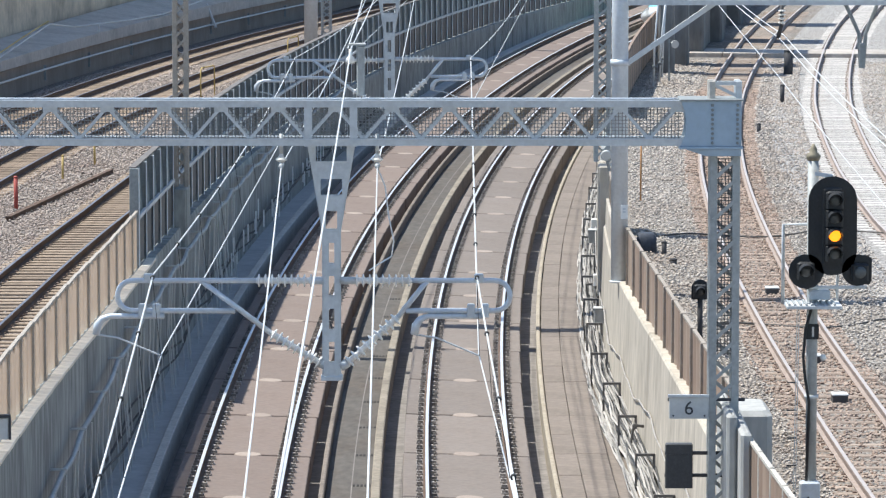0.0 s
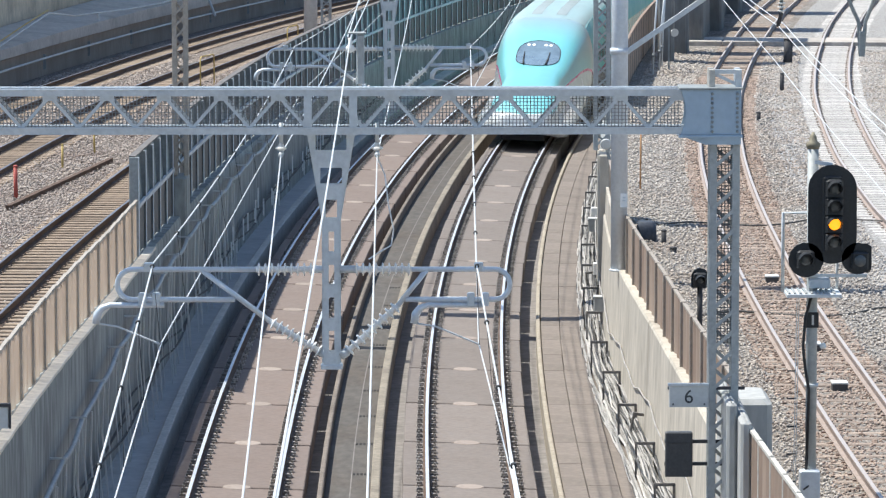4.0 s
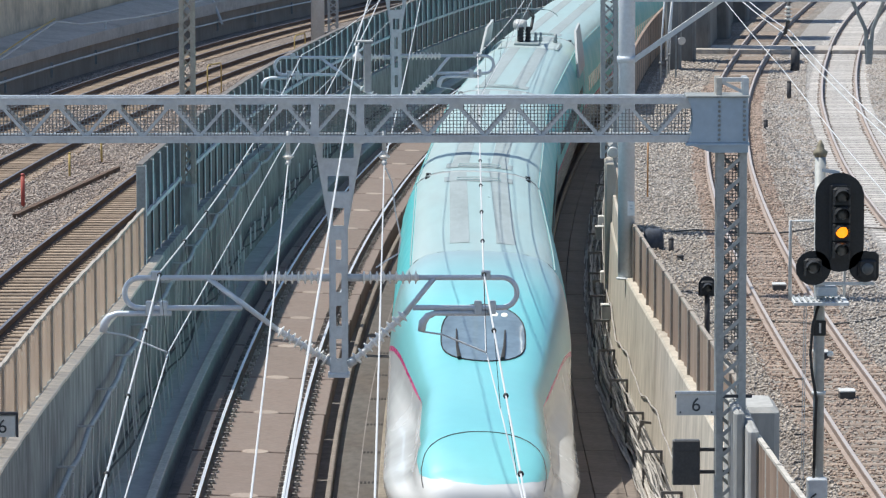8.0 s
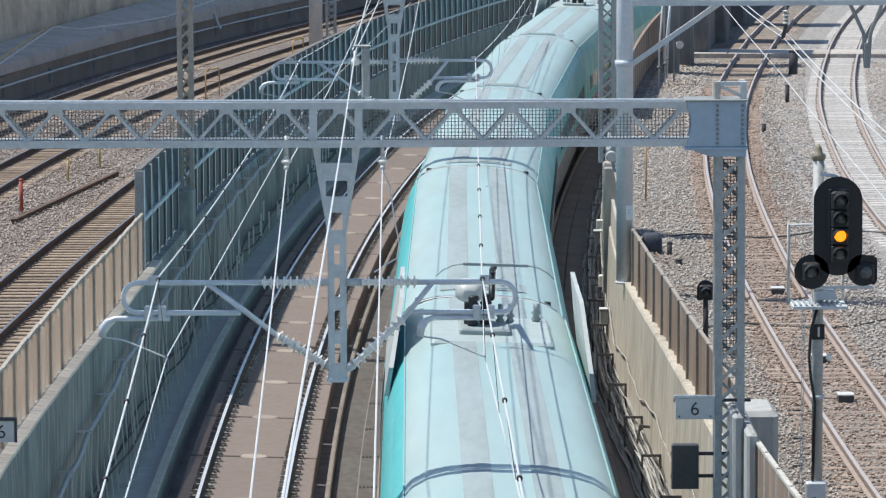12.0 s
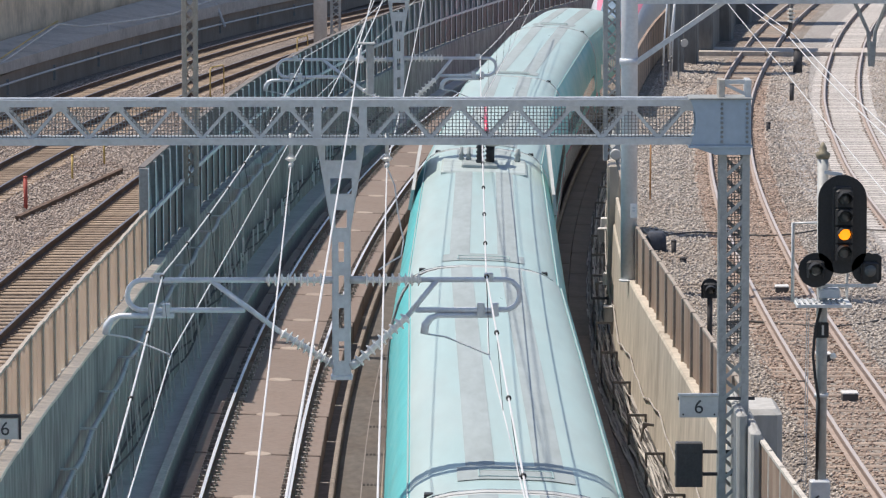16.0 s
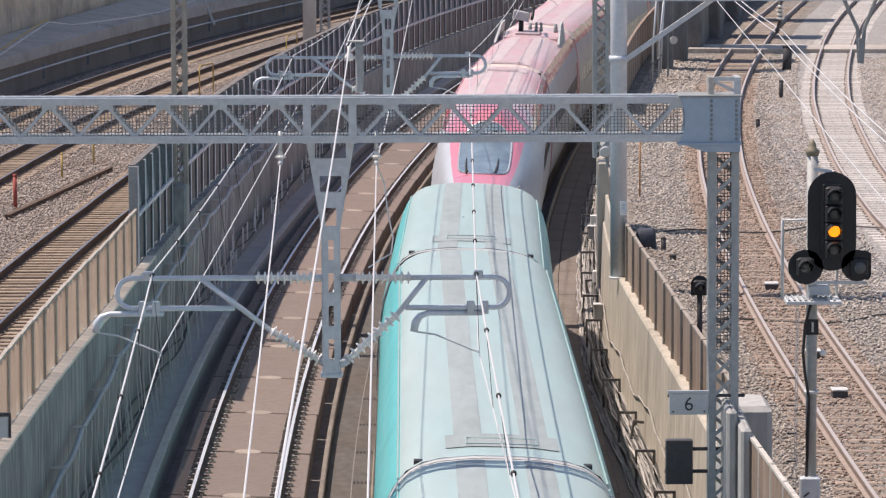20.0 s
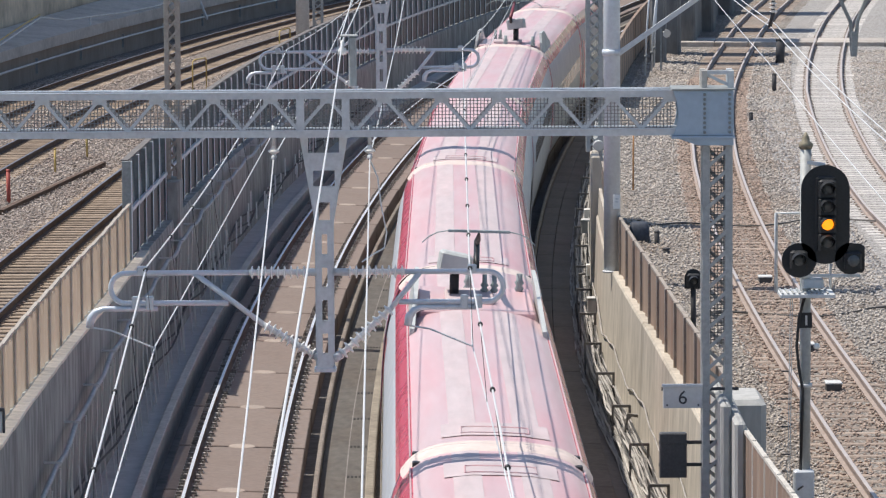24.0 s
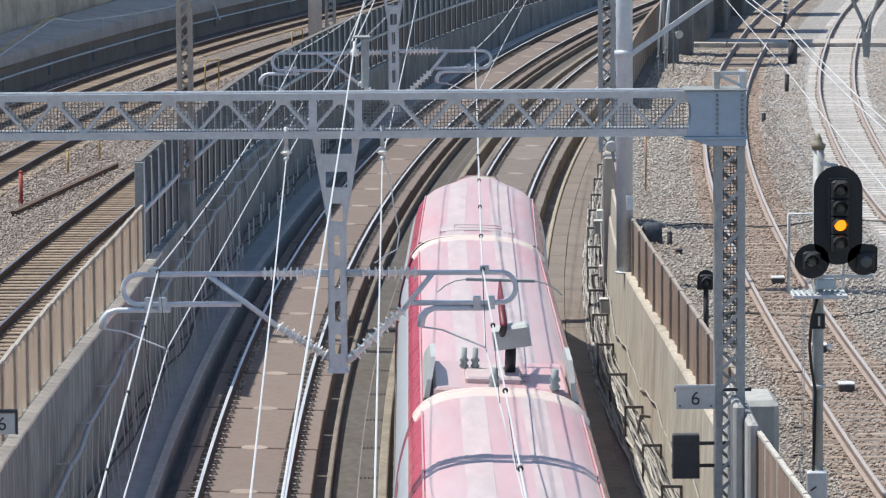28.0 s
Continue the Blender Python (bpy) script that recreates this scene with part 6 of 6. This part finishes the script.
def build_car(name, length, wide, nose, label, livery, pantograph=0, k=1.0, group="", lean=-1):
    """livery: roof, top, stripe, low materials and the height fractions (f) of the stripe on the body and on the nose."""
    roof_m, top_m, stripe_m, low_m, f_body, f_nose, stripe_w, walk_m, nose_low, nose_w, screen, gang_m = livery
    sh = Shape(length, wide, nose, k)
    car = thing(name, Matrix(), label, "train car", group)
    end = 0.2 if wide > 1.6 else 0.4
    us = [0.0, 0.015, 0.03, 0.06, 0.1, 0.16, 0.22, 0.3, 0.38, 0.48, 0.6, 0.75, 0.9, 1.15, 1.4] + spread(1.7, 15 * k, 34) + spread(15 * k + 1, length - end, 12) if nose else spread(end, length - end, 26)

    def edge(u):
        if not nose:
            return f_body
        v = u / k
        v_rise, v_full, bend = (10.0, 12.7, 1.0) if nose_w > 0.1 else (5.0, 13.0, 2.0)
        if v < 2.6 and nose_w < 0.1:
            return f_nose * max(0.0, min(1.0, (v - 0.17) / 0.7)) ** 0.3
        return f_nose + (f_body - f_nose) * max(0.0, min(1.0, (v - v_rise) / (v_full - v_rise))) ** bend

    def wide_of(u):
        v = u / k
        if not nose or v > 12.8:
            return stripe_w
        if nose_w > 0.1:
            return stripe_w + (nose_w - stripe_w) * max(0.0, min(1.0, (12.8 - v) / 2.5))
        return stripe_w * max(0.0, min(1.0, (v - 5.4) / 1.2))

    fr = 0.305 if wide > 1.6 else 0.255                                   # where the roof meets the side
    u_roof = (12.0 if wide > 1.6 else 13.0) * k if nose else 0.0          # the weathered roof begins behind the nose
    body_us = [u for u in us if u >= u_roof]
    part("roof", sh.patch(B(), body_us, spread(-fr, fr, 24)), roof_m, car)
    if nose:
        part("nose_hood", sh.patch(B(), [u for u in us if u <= body_us[0]], lambda u: spread(-edge(u), edge(u), 36)), M_TEALHOOD if wide > 1.6 else M_REDHOOD, car, "glossy painted nose hood")
    for sg in (-1, 1):
        part("side_panel", sh.patch(B(), body_us, lambda u: spread(sg * fr, sg * edge(u), 10)), top_m, car)
        part("stripe", sh.patch(B(), us, lambda u: spread(sg * edge(u), sg * (edge(u) + wide_of(u)), 4)), stripe_m, car)
        low = lambda u: spread(sg * (edge(u) + wide_of(u)), sg * 1.0, 10)
        if nose:
            front = [u for u in us if u <= (body_us[0] if wide > 1.6 else 6.0 * k)]
            part("cheek", sh.patch(B(), front, low), nose_low, car, "glossy lower cheek of the nose")
            if wide < 1.6:
                part("lower_panel", sh.patch(B(), [u for u in us if front[-1] <= u <= body_us[0]], low), low_m, car)
        part("lower_panel", sh.patch(B(), body_us, low), low_m, car)
        # side windows
        a = 13.5 * k if nose else 2.2
        while a < length - 2.4:
            part("window", sh.patch(B(), (a, a + 0.75), spread(sg * 0.555, sg * 0.665, 3), 0.004), M_WINDOW, car)
            a += 1.04
        part("door", sh.patch(B(), (length - 1.75, length - 0.85), spread(sg * 0.47, sg * 0.9, 6), 0.005), top_m, car)
        # grey walkway strips on the roof and a row of seams
        part("roof_walkway", sh.patch(B(), [u for u in body_us if u > u_roof + 1.0], spread(sg * 0.055, sg * 0.135, 3), 0.006), walk_m, car, "dull grey anti-slip strip")
        part("rain_gutter", rod(B(), [sh.point(u, sg * (fr + 0.006), 0.012) for u in body_us], 0.014, 5), roof_m, car)
        for u in ((length - 0.4,) if nose else (0.4,)):
            if u > u_roof:
                part("lamp_stud", soft_box(B(), -0.06, 0.06, -0.07, 0.07, -0.04, 0.03, 0.01, pose(*sh.point(u, sg * 0.24, 0.0))), M_BLACK, car)
    # underframe and bogies
    ub = B()
    box(ub, -wide * 0.7, wide * 0.7, -length / 2 + (7.5 * k if nose else 0.4), length / 2 - 0.4, 0.25, 0.9)
    part("underframe", ub, M_UNDER, car)
    for y in (-length / 2 + (6.5 * k if nose else 3.75), length / 2 - 3.75):
        bg = part("bogie", box(B(), -1.1, 1.1, y - 1.7, y + 1.7, 0.3, 0.62), M_UNDER, car)
        for dy in (-1.25, 1.25):
            wm = pose(0, y + dy, 0.43, 0, 90, 0)
            for x in (-0.75, 0.75):
                part("wheel", lathe(B(), ((0.4, -0.06), (0.43, -0.05), (0.43, 0.05), (0.4, 0.06)), 20, pose(x, 0, 0) @ wm), M_RAIL, bg)
    # ends and gangway
    ends = [length - end] if nose else [end, length - end]
    if nose:
        w = B()
        w.faces.new([w.verts.new(sh.point(0.0, f)) for f in spread(-1, 1, 48)])
        part("front_plate", w, low_m if wide < 1.6 else nose_low, car)
        part("snow_plough", soft_box(B(), -wide * 0.42, wide * 0.42, -length / 2 + 1.3, -length / 2 + 2.6, 0.1, 0.3, 0.03), M_UNDER, car)
    for u in ends:
        w = B()
        vs = [w.verts.new(sh.point(u, f)) for f in spread(-1, 1, 40)]
        w.faces.new(vs)
        part("end_wall", w, low_m, car)
    gap = 0.02 if wide > 1.6 else 0.004
    for u0, u1 in (((length - end, length - gap),) if nose else ((gap, end), (length - end, length - gap))):
        if wide > 1.6:
            part("gangway_fairing", sh.patch(B(), (u0, (u0 + u1) / 2, u1), spread(-0.9, 0.9, 40), -0.012), gang_m, car, "smooth gangway fairing band")
            continue
        inner, outer = (u0, u1) if u0 > length / 2 else (u1, u0)
        w, rows = B(), []
        for a, lift in ((0.0, -0.002), (0.12, 0.018), (0.35, 0.035), (0.7, 0.042), (1.0, 0.042)):
            rows.append([w.verts.new(sh.point(inner + (outer - inner) * a, f, lift)) for f in spread(-0.3, 0.3, 24)])
        for a, b in zip(rows, rows[1:]):
            for i in range(24):
                w.faces.new((a[i], a[i + 1], b[i + 1], b[i])).smooth = True
        part("gangway_fairing", w, gang_m, car, "faded cream gangway band")
        for sg in (-1, 1):
            part("gangway_side", sh.patch(B(), (u0, u1), spread(sg * 0.3, sg * 0.9, 14), -0.012), top_m, car)
    # pale service panels on the roof
    for u in ((length - 2.4,) if nose else (0.9,)):
        part("roof_panel", sh.patch(B(), spread(u, u + 1.1, 2), spread(-0.16, 0.16, 12), 0.012), walk_m, car, "pale grey roof panel")
        part("panel_seam", rod(B(), [sh.point(u + 0.2, f, 0.016) for f in spread(-0.1, 0.1, 8)] + [sh.point(u + 0.7, 0.1, 0.016)] + [sh.point(u + 0.7, f, 0.016) for f in spread(0.1, -0.1, 8)] + [sh.point(u + 0.2, -0.1, 0.016)], 0.012, 4), roof_m, car)
    if nose:
        # windscreen with rounded outline
        w = B()
        (v0, v1, hf), n = screen, 18
        u0, u1 = v0 * k, v1 * k
        def half(u):
            a = (u - u0) / (u1 - u0) * 2 - 1
            if wide < 1.6:                      # taller screen, narrowing upwards
                return hf * (1 - abs(a) ** 6) ** 0.5 * (1.0 - 0.11 * (a + 1))
            return hf * (1 - abs(a) ** 3.2) ** 0.5 * (1.0 - 0.1 * a)
        uu = [u0 + (u1 - u0) * (0.5 - 0.5 * math.cos(math.pi * i / n)) for i in range(n + 1)]
        sh.patch(w, uu, lambda u: spread(-half(u) - 0.002, half(u) + 0.002, 12), 0.012)
        ws = part("windscreen", w, M_SCREEN, car, "dark tinted curved windscreen")
        # rubber seal on the teal nose; on the red one a silver painted highlight
        part("screen_seal", rod(B(), [sh.point(u, half(u) + 0.002, 0.012) for u in uu] + [sh.point(u, -half(u) - 0.002, 0.012) for u in uu[::-1]], 0.013 if wide > 1.6 else 0.028, 5), M_RUBBER if wide > 1.6 else M_SILVER, ws)
        for f in (-0.1, -0.055, 0.055, 0.1):
            part("headlight", lathe(B(), ((0.055, -0.02), (0.055, 0.016), (0.03, 0.022)), 12, Matrix.Translation(sh.point(u1 - 0.42 * k, f * hf / 0.21, 0.012)) @ pose(0, 0, 0, 25)), M_HEAD if wide > 1.6 else M_LENS, ws, "lit headlight behind glass" if wide > 1.6 else "")
        for f in (-0.62, 0.5):
            part("wiper", rod(B(), [sh.point(u0 + 0.1, hf * f, 0.03), sh.point(u0 + 0.75 * k, hf * f * 1.05, 0.035), sh.point(u0 + 1.5 * k, hf * f * 1.02, 0.035)], [0.04, 0.025, 0.012], 6), M_RUBBER, ws)
        if wide < 1.6:                          # slanted lamp glasses low on the white cheeks
            for sg in (-1, 1):
                lg = part("cheek_lamp", sh.patch(B(), spread(4.6 * k, 6.6 * k, 8), lambda u: spread(sg * (0.315 + 0.012 * u / k - 0.05), sg * (0.365 + 0.012 * u / k - 0.05), 4), 0.014), M_WINDOW, car, "slanted dark lamp glass")
                part("bezel", rod(B(), [sh.point(u, sg * (0.265 + 0.012 * u / k), 0.014) for u in spread(4.6 * k, 6.6 * k, 8)], 0.014, 5), M_SILVER, lg)
        # seam of the coupler cover
        part("coupler_seam", rod(B(), [sh.point(0.25 + 1.75 * max(0.0, 1 - abs(f / 0.5) ** 2.2), f, 0.003) for f in spread(-0.47, 0.47, 40)], 0.009, 5), M_UNDER, car)
    if pantograph:
        add_pantograph(car, sh, length / 2 - 4.6 if pantograph > 0 else -length / 2 + 1.55, pantograph, livery, lean)
    return car


M_HEAD = mat("headlight_glow", (1.0, 0.97, 0.85), 0.2, vary=0, bump=0, emit=0.7)


def add_pantograph(car, sh, y, way, livery, lean):
    """Single-arm pantograph between two upright side shields on a pale roof recess."""
    top = 3.65
    big = sh.wide > 1.6
    mid = -0.1
    part("pantograph_deck", soft_box(B(), -0.95, 0.95, y - (1.6 if way > 0 else 1.2), y + 1.6, top - 0.14, top + 0.006, 0.04), M_DECK if big else livery[0], car, "pale pantograph deck")
    for sg in (-1, 1):
        s = B()
        x = sg * (sh.wide - 0.1) if big else sg * 1.02
        foot = 2.75 if big else 3.4
        if big:
            outline = ((-1.5, foot), (-1.5, foot + 0.45), (-0.2, top + 0.5), (3.7, top + 0.55), (4.4, foot + 0.6), (4.4, foot))
        else:
            outline = tuple((-way * dy, z) for dy, z in ((-1.15, foot), (-1.15, top + 0.1), (-0.95, top + 0.4), (0.6, top + 0.38), (3.2, foot + 0.14), (3.2, foot)))
        slant = 0.14
        a = [s.verts.new((x - sg * slant * max(0, z - foot), y + dy, z)) for dy, z in outline]
        b = [s.verts.new((x + sg * 0.07 - sg * slant * max(0, z - foot), y + dy, z)) for dy, z in outline]
        s.faces.new(a)
        s.faces.new(b[::-1])
        for i in range(6):
            j = (i + 1) % 6
            s.faces.new((a[i], b[i], b[j], a[j]))
        part("noise_shield", s, M_ROOFKIT, car, "upright pale side shield beside the pantograph")
    pg = part("pantograph_base", soft_box(B(), mid - 0.4, mid + 0.4, y - 0.75, y + 0.75, top + 0.01, top + 0.1, 0.03), M_GREYROOF if big else livery[7], car)
    for dx in (-0.12, 0.14) if big else ():
        pr = []
        for i in range(5):
            pr += [(0.07, 0.1 * i), (0.1, 0.1 * i + 0.04), (0.07, 0.1 * i + 0.08)]
        part("insulator", lathe(B(), pr, 14, pose(mid + dx * 0.8 + 0.1 * lean, y - 0.25 * way + dx, top + 0.1)), M_BLACK, pg)
    fx = mid + 0.25 * lean
    if big:
        rows, q = [], B()
        for dy, half, lo, hi in ((-0.42, 0.1, 0.52, 0.66), (-0.3, 0.19, 0.46, 0.76), (0.0, 0.23, 0.44, 0.8), (0.3, 0.21, 0.45, 0.78), (0.44, 0.12, 0.52, 0.68)):
            c, ring = (lo + hi) / 2, []
            for k in range(14):
                a = 2 * math.pi * k / 14
                ring.append(q.verts.new((fx + half * math.copysign(abs(math.cos(a)) ** 0.6, math.cos(a)), y + dy, top + c + (hi - lo) / 2 * math.copysign(abs(math.sin(a)) ** 0.6, math.sin(a)))))
            rows.append(ring)
        for r0, r1_ in zip(rows, rows[1:]):
            for k in range(14):
                q.faces.new((r0[k], r0[(k + 1) % 14], r1_[(k + 1) % 14], r1_[k])).smooth = True
        q.faces.new(rows[0][::-1])
        q.faces.new(rows[-1])
    else:
        q = soft_box(B(), -0.27, 0.27, -0.5, 0.45, -0.15, 0.16, 0.04, pose(fx, y, top + 0.6, -4, -10 * lean, 0))
    part("fairing", q, M_ROOFKIT, pg, "rounded pale fairing over the frame")
    for dy in (-0.14, 0.2):
        part("fairing_foot", rod(B(), [(fx, y + dy, top + 0.08), (fx, y + dy, top + 0.46)], 0.075, 10), M_BLACK, pg)
    for dx in (0.0, 0.16):
        part("small_insulator", lathe(B(), ((0.04, 0), (0.07, 0.04), (0.04, 0.08), (0.07, 0.12), (0.04, 0.16), (0.04, 0.3)), 10, pose(mid - 0.25 * lean - dx * lean, y + 0.2, top + 0.09)), M_GREYROOF, pg)
    head = y + (2.0 if big else 1.3) * lean
    hz = top + 1.25
    arm = M_UNDER if lean < 0 else M_CRIMSON if big else M_MAROON
    part("lower_arm", rod(B(), [(mid + 0.1, y, top + 0.5), (mid + 0.12, y - 0.9 * lean, top + 0.85)], 0.05, 8), M_BLACK, pg)
    part("upper_arm", rod(B(), [(mid + 0.12, y - 0.9 * lean, top + 0.85), (mid + 0.1, y + 0.6 * lean, top + 1.04), (0.0, head, hz - 0.04)], [0.055, 0.05, 0.022], 8), arm, pg)
    part("contact_head", bar(B(), (-0.5, head, hz), (0.5, head, hz), 0.09, 0.04), M_GREYROOF, pg)
    part("horn", rod(B(), [(0.55 * a, head, hz - b) for a, b in ((-1.65, 0.2), (-1.45, 0.1), (-1.2, 0.03), (-0.9, 0), (0.9, 0), (1.2, 0.03), (1.45, 0.1), (1.65, 0.2))], 0.011, 6), M_GREYROOF, pg)
    for dx in (-0.4, 0.45):
        part("roof_insulator", lathe(B(), ((0.05, 0), (0.08, 0.05), (0.05, 0.1), (0.08, 0.15), (0.05, 0.2), (0.05, 0.3)), 10, pose(dx + 0.3, y + 1.2 * way, top + 0.0)), M_GREYROOF, car)


GREEN = (M_TEALROOF, M_TEAL, M_PINK, M_WHITE, 0.735, 0.44, 0.022, M_GREYROOF, M_WHITE, 0.024, (6.5, 9.1, 0.197), M_ROOFKIT)
RED = (M_REDROOF, M_CRIMSON, M_SIDEWHITE, M_SIDEWHITE, 0.35, 0.25, 0.02, M_PINKWALK, M_CRIMSON, 0.17, (6.0, 9.8, 0.205), M_CREAM)

# (length, kind) of the cars from the front; the ends of each half carry noses
PLAN = []
at_u = -0.8
G1, G2 = "cars of the green train", "cars of the red train"
green_nose = build_car("train_car", 27.05, 1.675, True, "teal and white leading train car with a long nose", GREEN, group=G1)
green_mid = build_car("train_car", 25.0, 1.675, False, "teal and white train car with a weathered roof", GREEN, group=G1)
green_pan = build_car("train_car", 25.0, 1.675, False, "teal and white train car carrying a pantograph between shields", GREEN, 1, group=G1)
green_pan_b = build_car("train_car", 25.0, 1.675, False, "teal and white train car with a raised red-armed pantograph", GREEN, 1, group=G1, lean=1)
red_nose = build_car("train_car", 23.78, 1.475, True, "red and silver end train car with a long nose", RED, k=0.87, group=G2)
red_mid = build_car("train_car", 20.5, 1.475, False, "red and silver train car with a faded roof", RED, group=G2)
red_pan = build_car("train_car", 20.5, 1.475, False, "red and silver train car carrying a pantograph", RED, 1, group=G2)
red_pan_front = build_car("train_car", 20.5, 1.475, False, "red and silver train car with a pantograph at its front", RED, -1, group=G2, lean=1)

for i in range(10):
    ln = 27.05 if i in (0, 9) else 25.0
    src = green_nose if i in (0, 9) else green_pan if i == 2 else green_pan_b if i == 6 else green_mid
    PLAN.append((src, at_u, ln, i == 9))
    at_u += ln
at_u += 0.1
for i in range(7):
    ln = 23.78 if i in (0, 6) else 20.5
    src = red_nose if i in (0, 6) else red_pan if i == 1 else red_pan_front if i == 5 else red_mid
    PLAN.append((src, at_u, ln, i == 6))
    at_u += ln

CARS = []
used = set()
for src, u0, ln, turned in PLAN:
    if src.name in used:
        car = copy_thing(src, Matrix())
    else:
        car = src
        used.add(src.name)
    CARS.append((car, u0, ln, turned))

# how far the front tip stands along the curve, second by second
TIP = ((0.0, 217.4), (3.0, 163.0), (5.5, 117.2), (7.5, 80.5), (9.0, 51.8), (11.0, 16.0), (14.0, -37.0), (17.0, -90.4), (20.0, -145.0), (25.0, -239.5), (28.0, -297.4))


def tip(t):
    n = len(TIP)
    slopes = []
    for i in range(n):
        a, b = TIP[max(0, i - 1)], TIP[min(n - 1, i + 1)]
        slopes.append((b[1] - a[1]) / (b[0] - a[0]))
    for i in range(n - 1):
        (t0, p0), (t1, p1) = TIP[i], TIP[i + 1]
        if t <= t1:
            h = t1 - t0
            x = (t - t0) / h
            return ((2 * x ** 3 - 3 * x ** 2 + 1) * p0 + (x ** 3 - 2 * x ** 2 + x) * h * slopes[i]
                    + (-2 * x ** 3 + 3 * x ** 2) * p1 + (x ** 3 - x ** 2) * h * slopes[i + 1])
    return TIP[-1][1]


def car_pose(front, length, turned):
    """A car on the curve, carried by its two bogies."""
    a, b = on(front + 3.75, 0), on(front + length - 3.75, 0)
    mid = (a + b) / 2
    d = b - a
    turn = math.degrees(math.atan2(-d.x, d.y))
    return pose(mid.x, mid.y, 0, 0, -CANT if turned else CANT, turn + (180 if turned else 0))


def motions():
    for car, u0, ln, turned in CARS:
        walk(car, [(t * 0.5, car_pose(tip(t * 0.5) + u0, ln, turned)) for t in range(0, 57)])


motions()
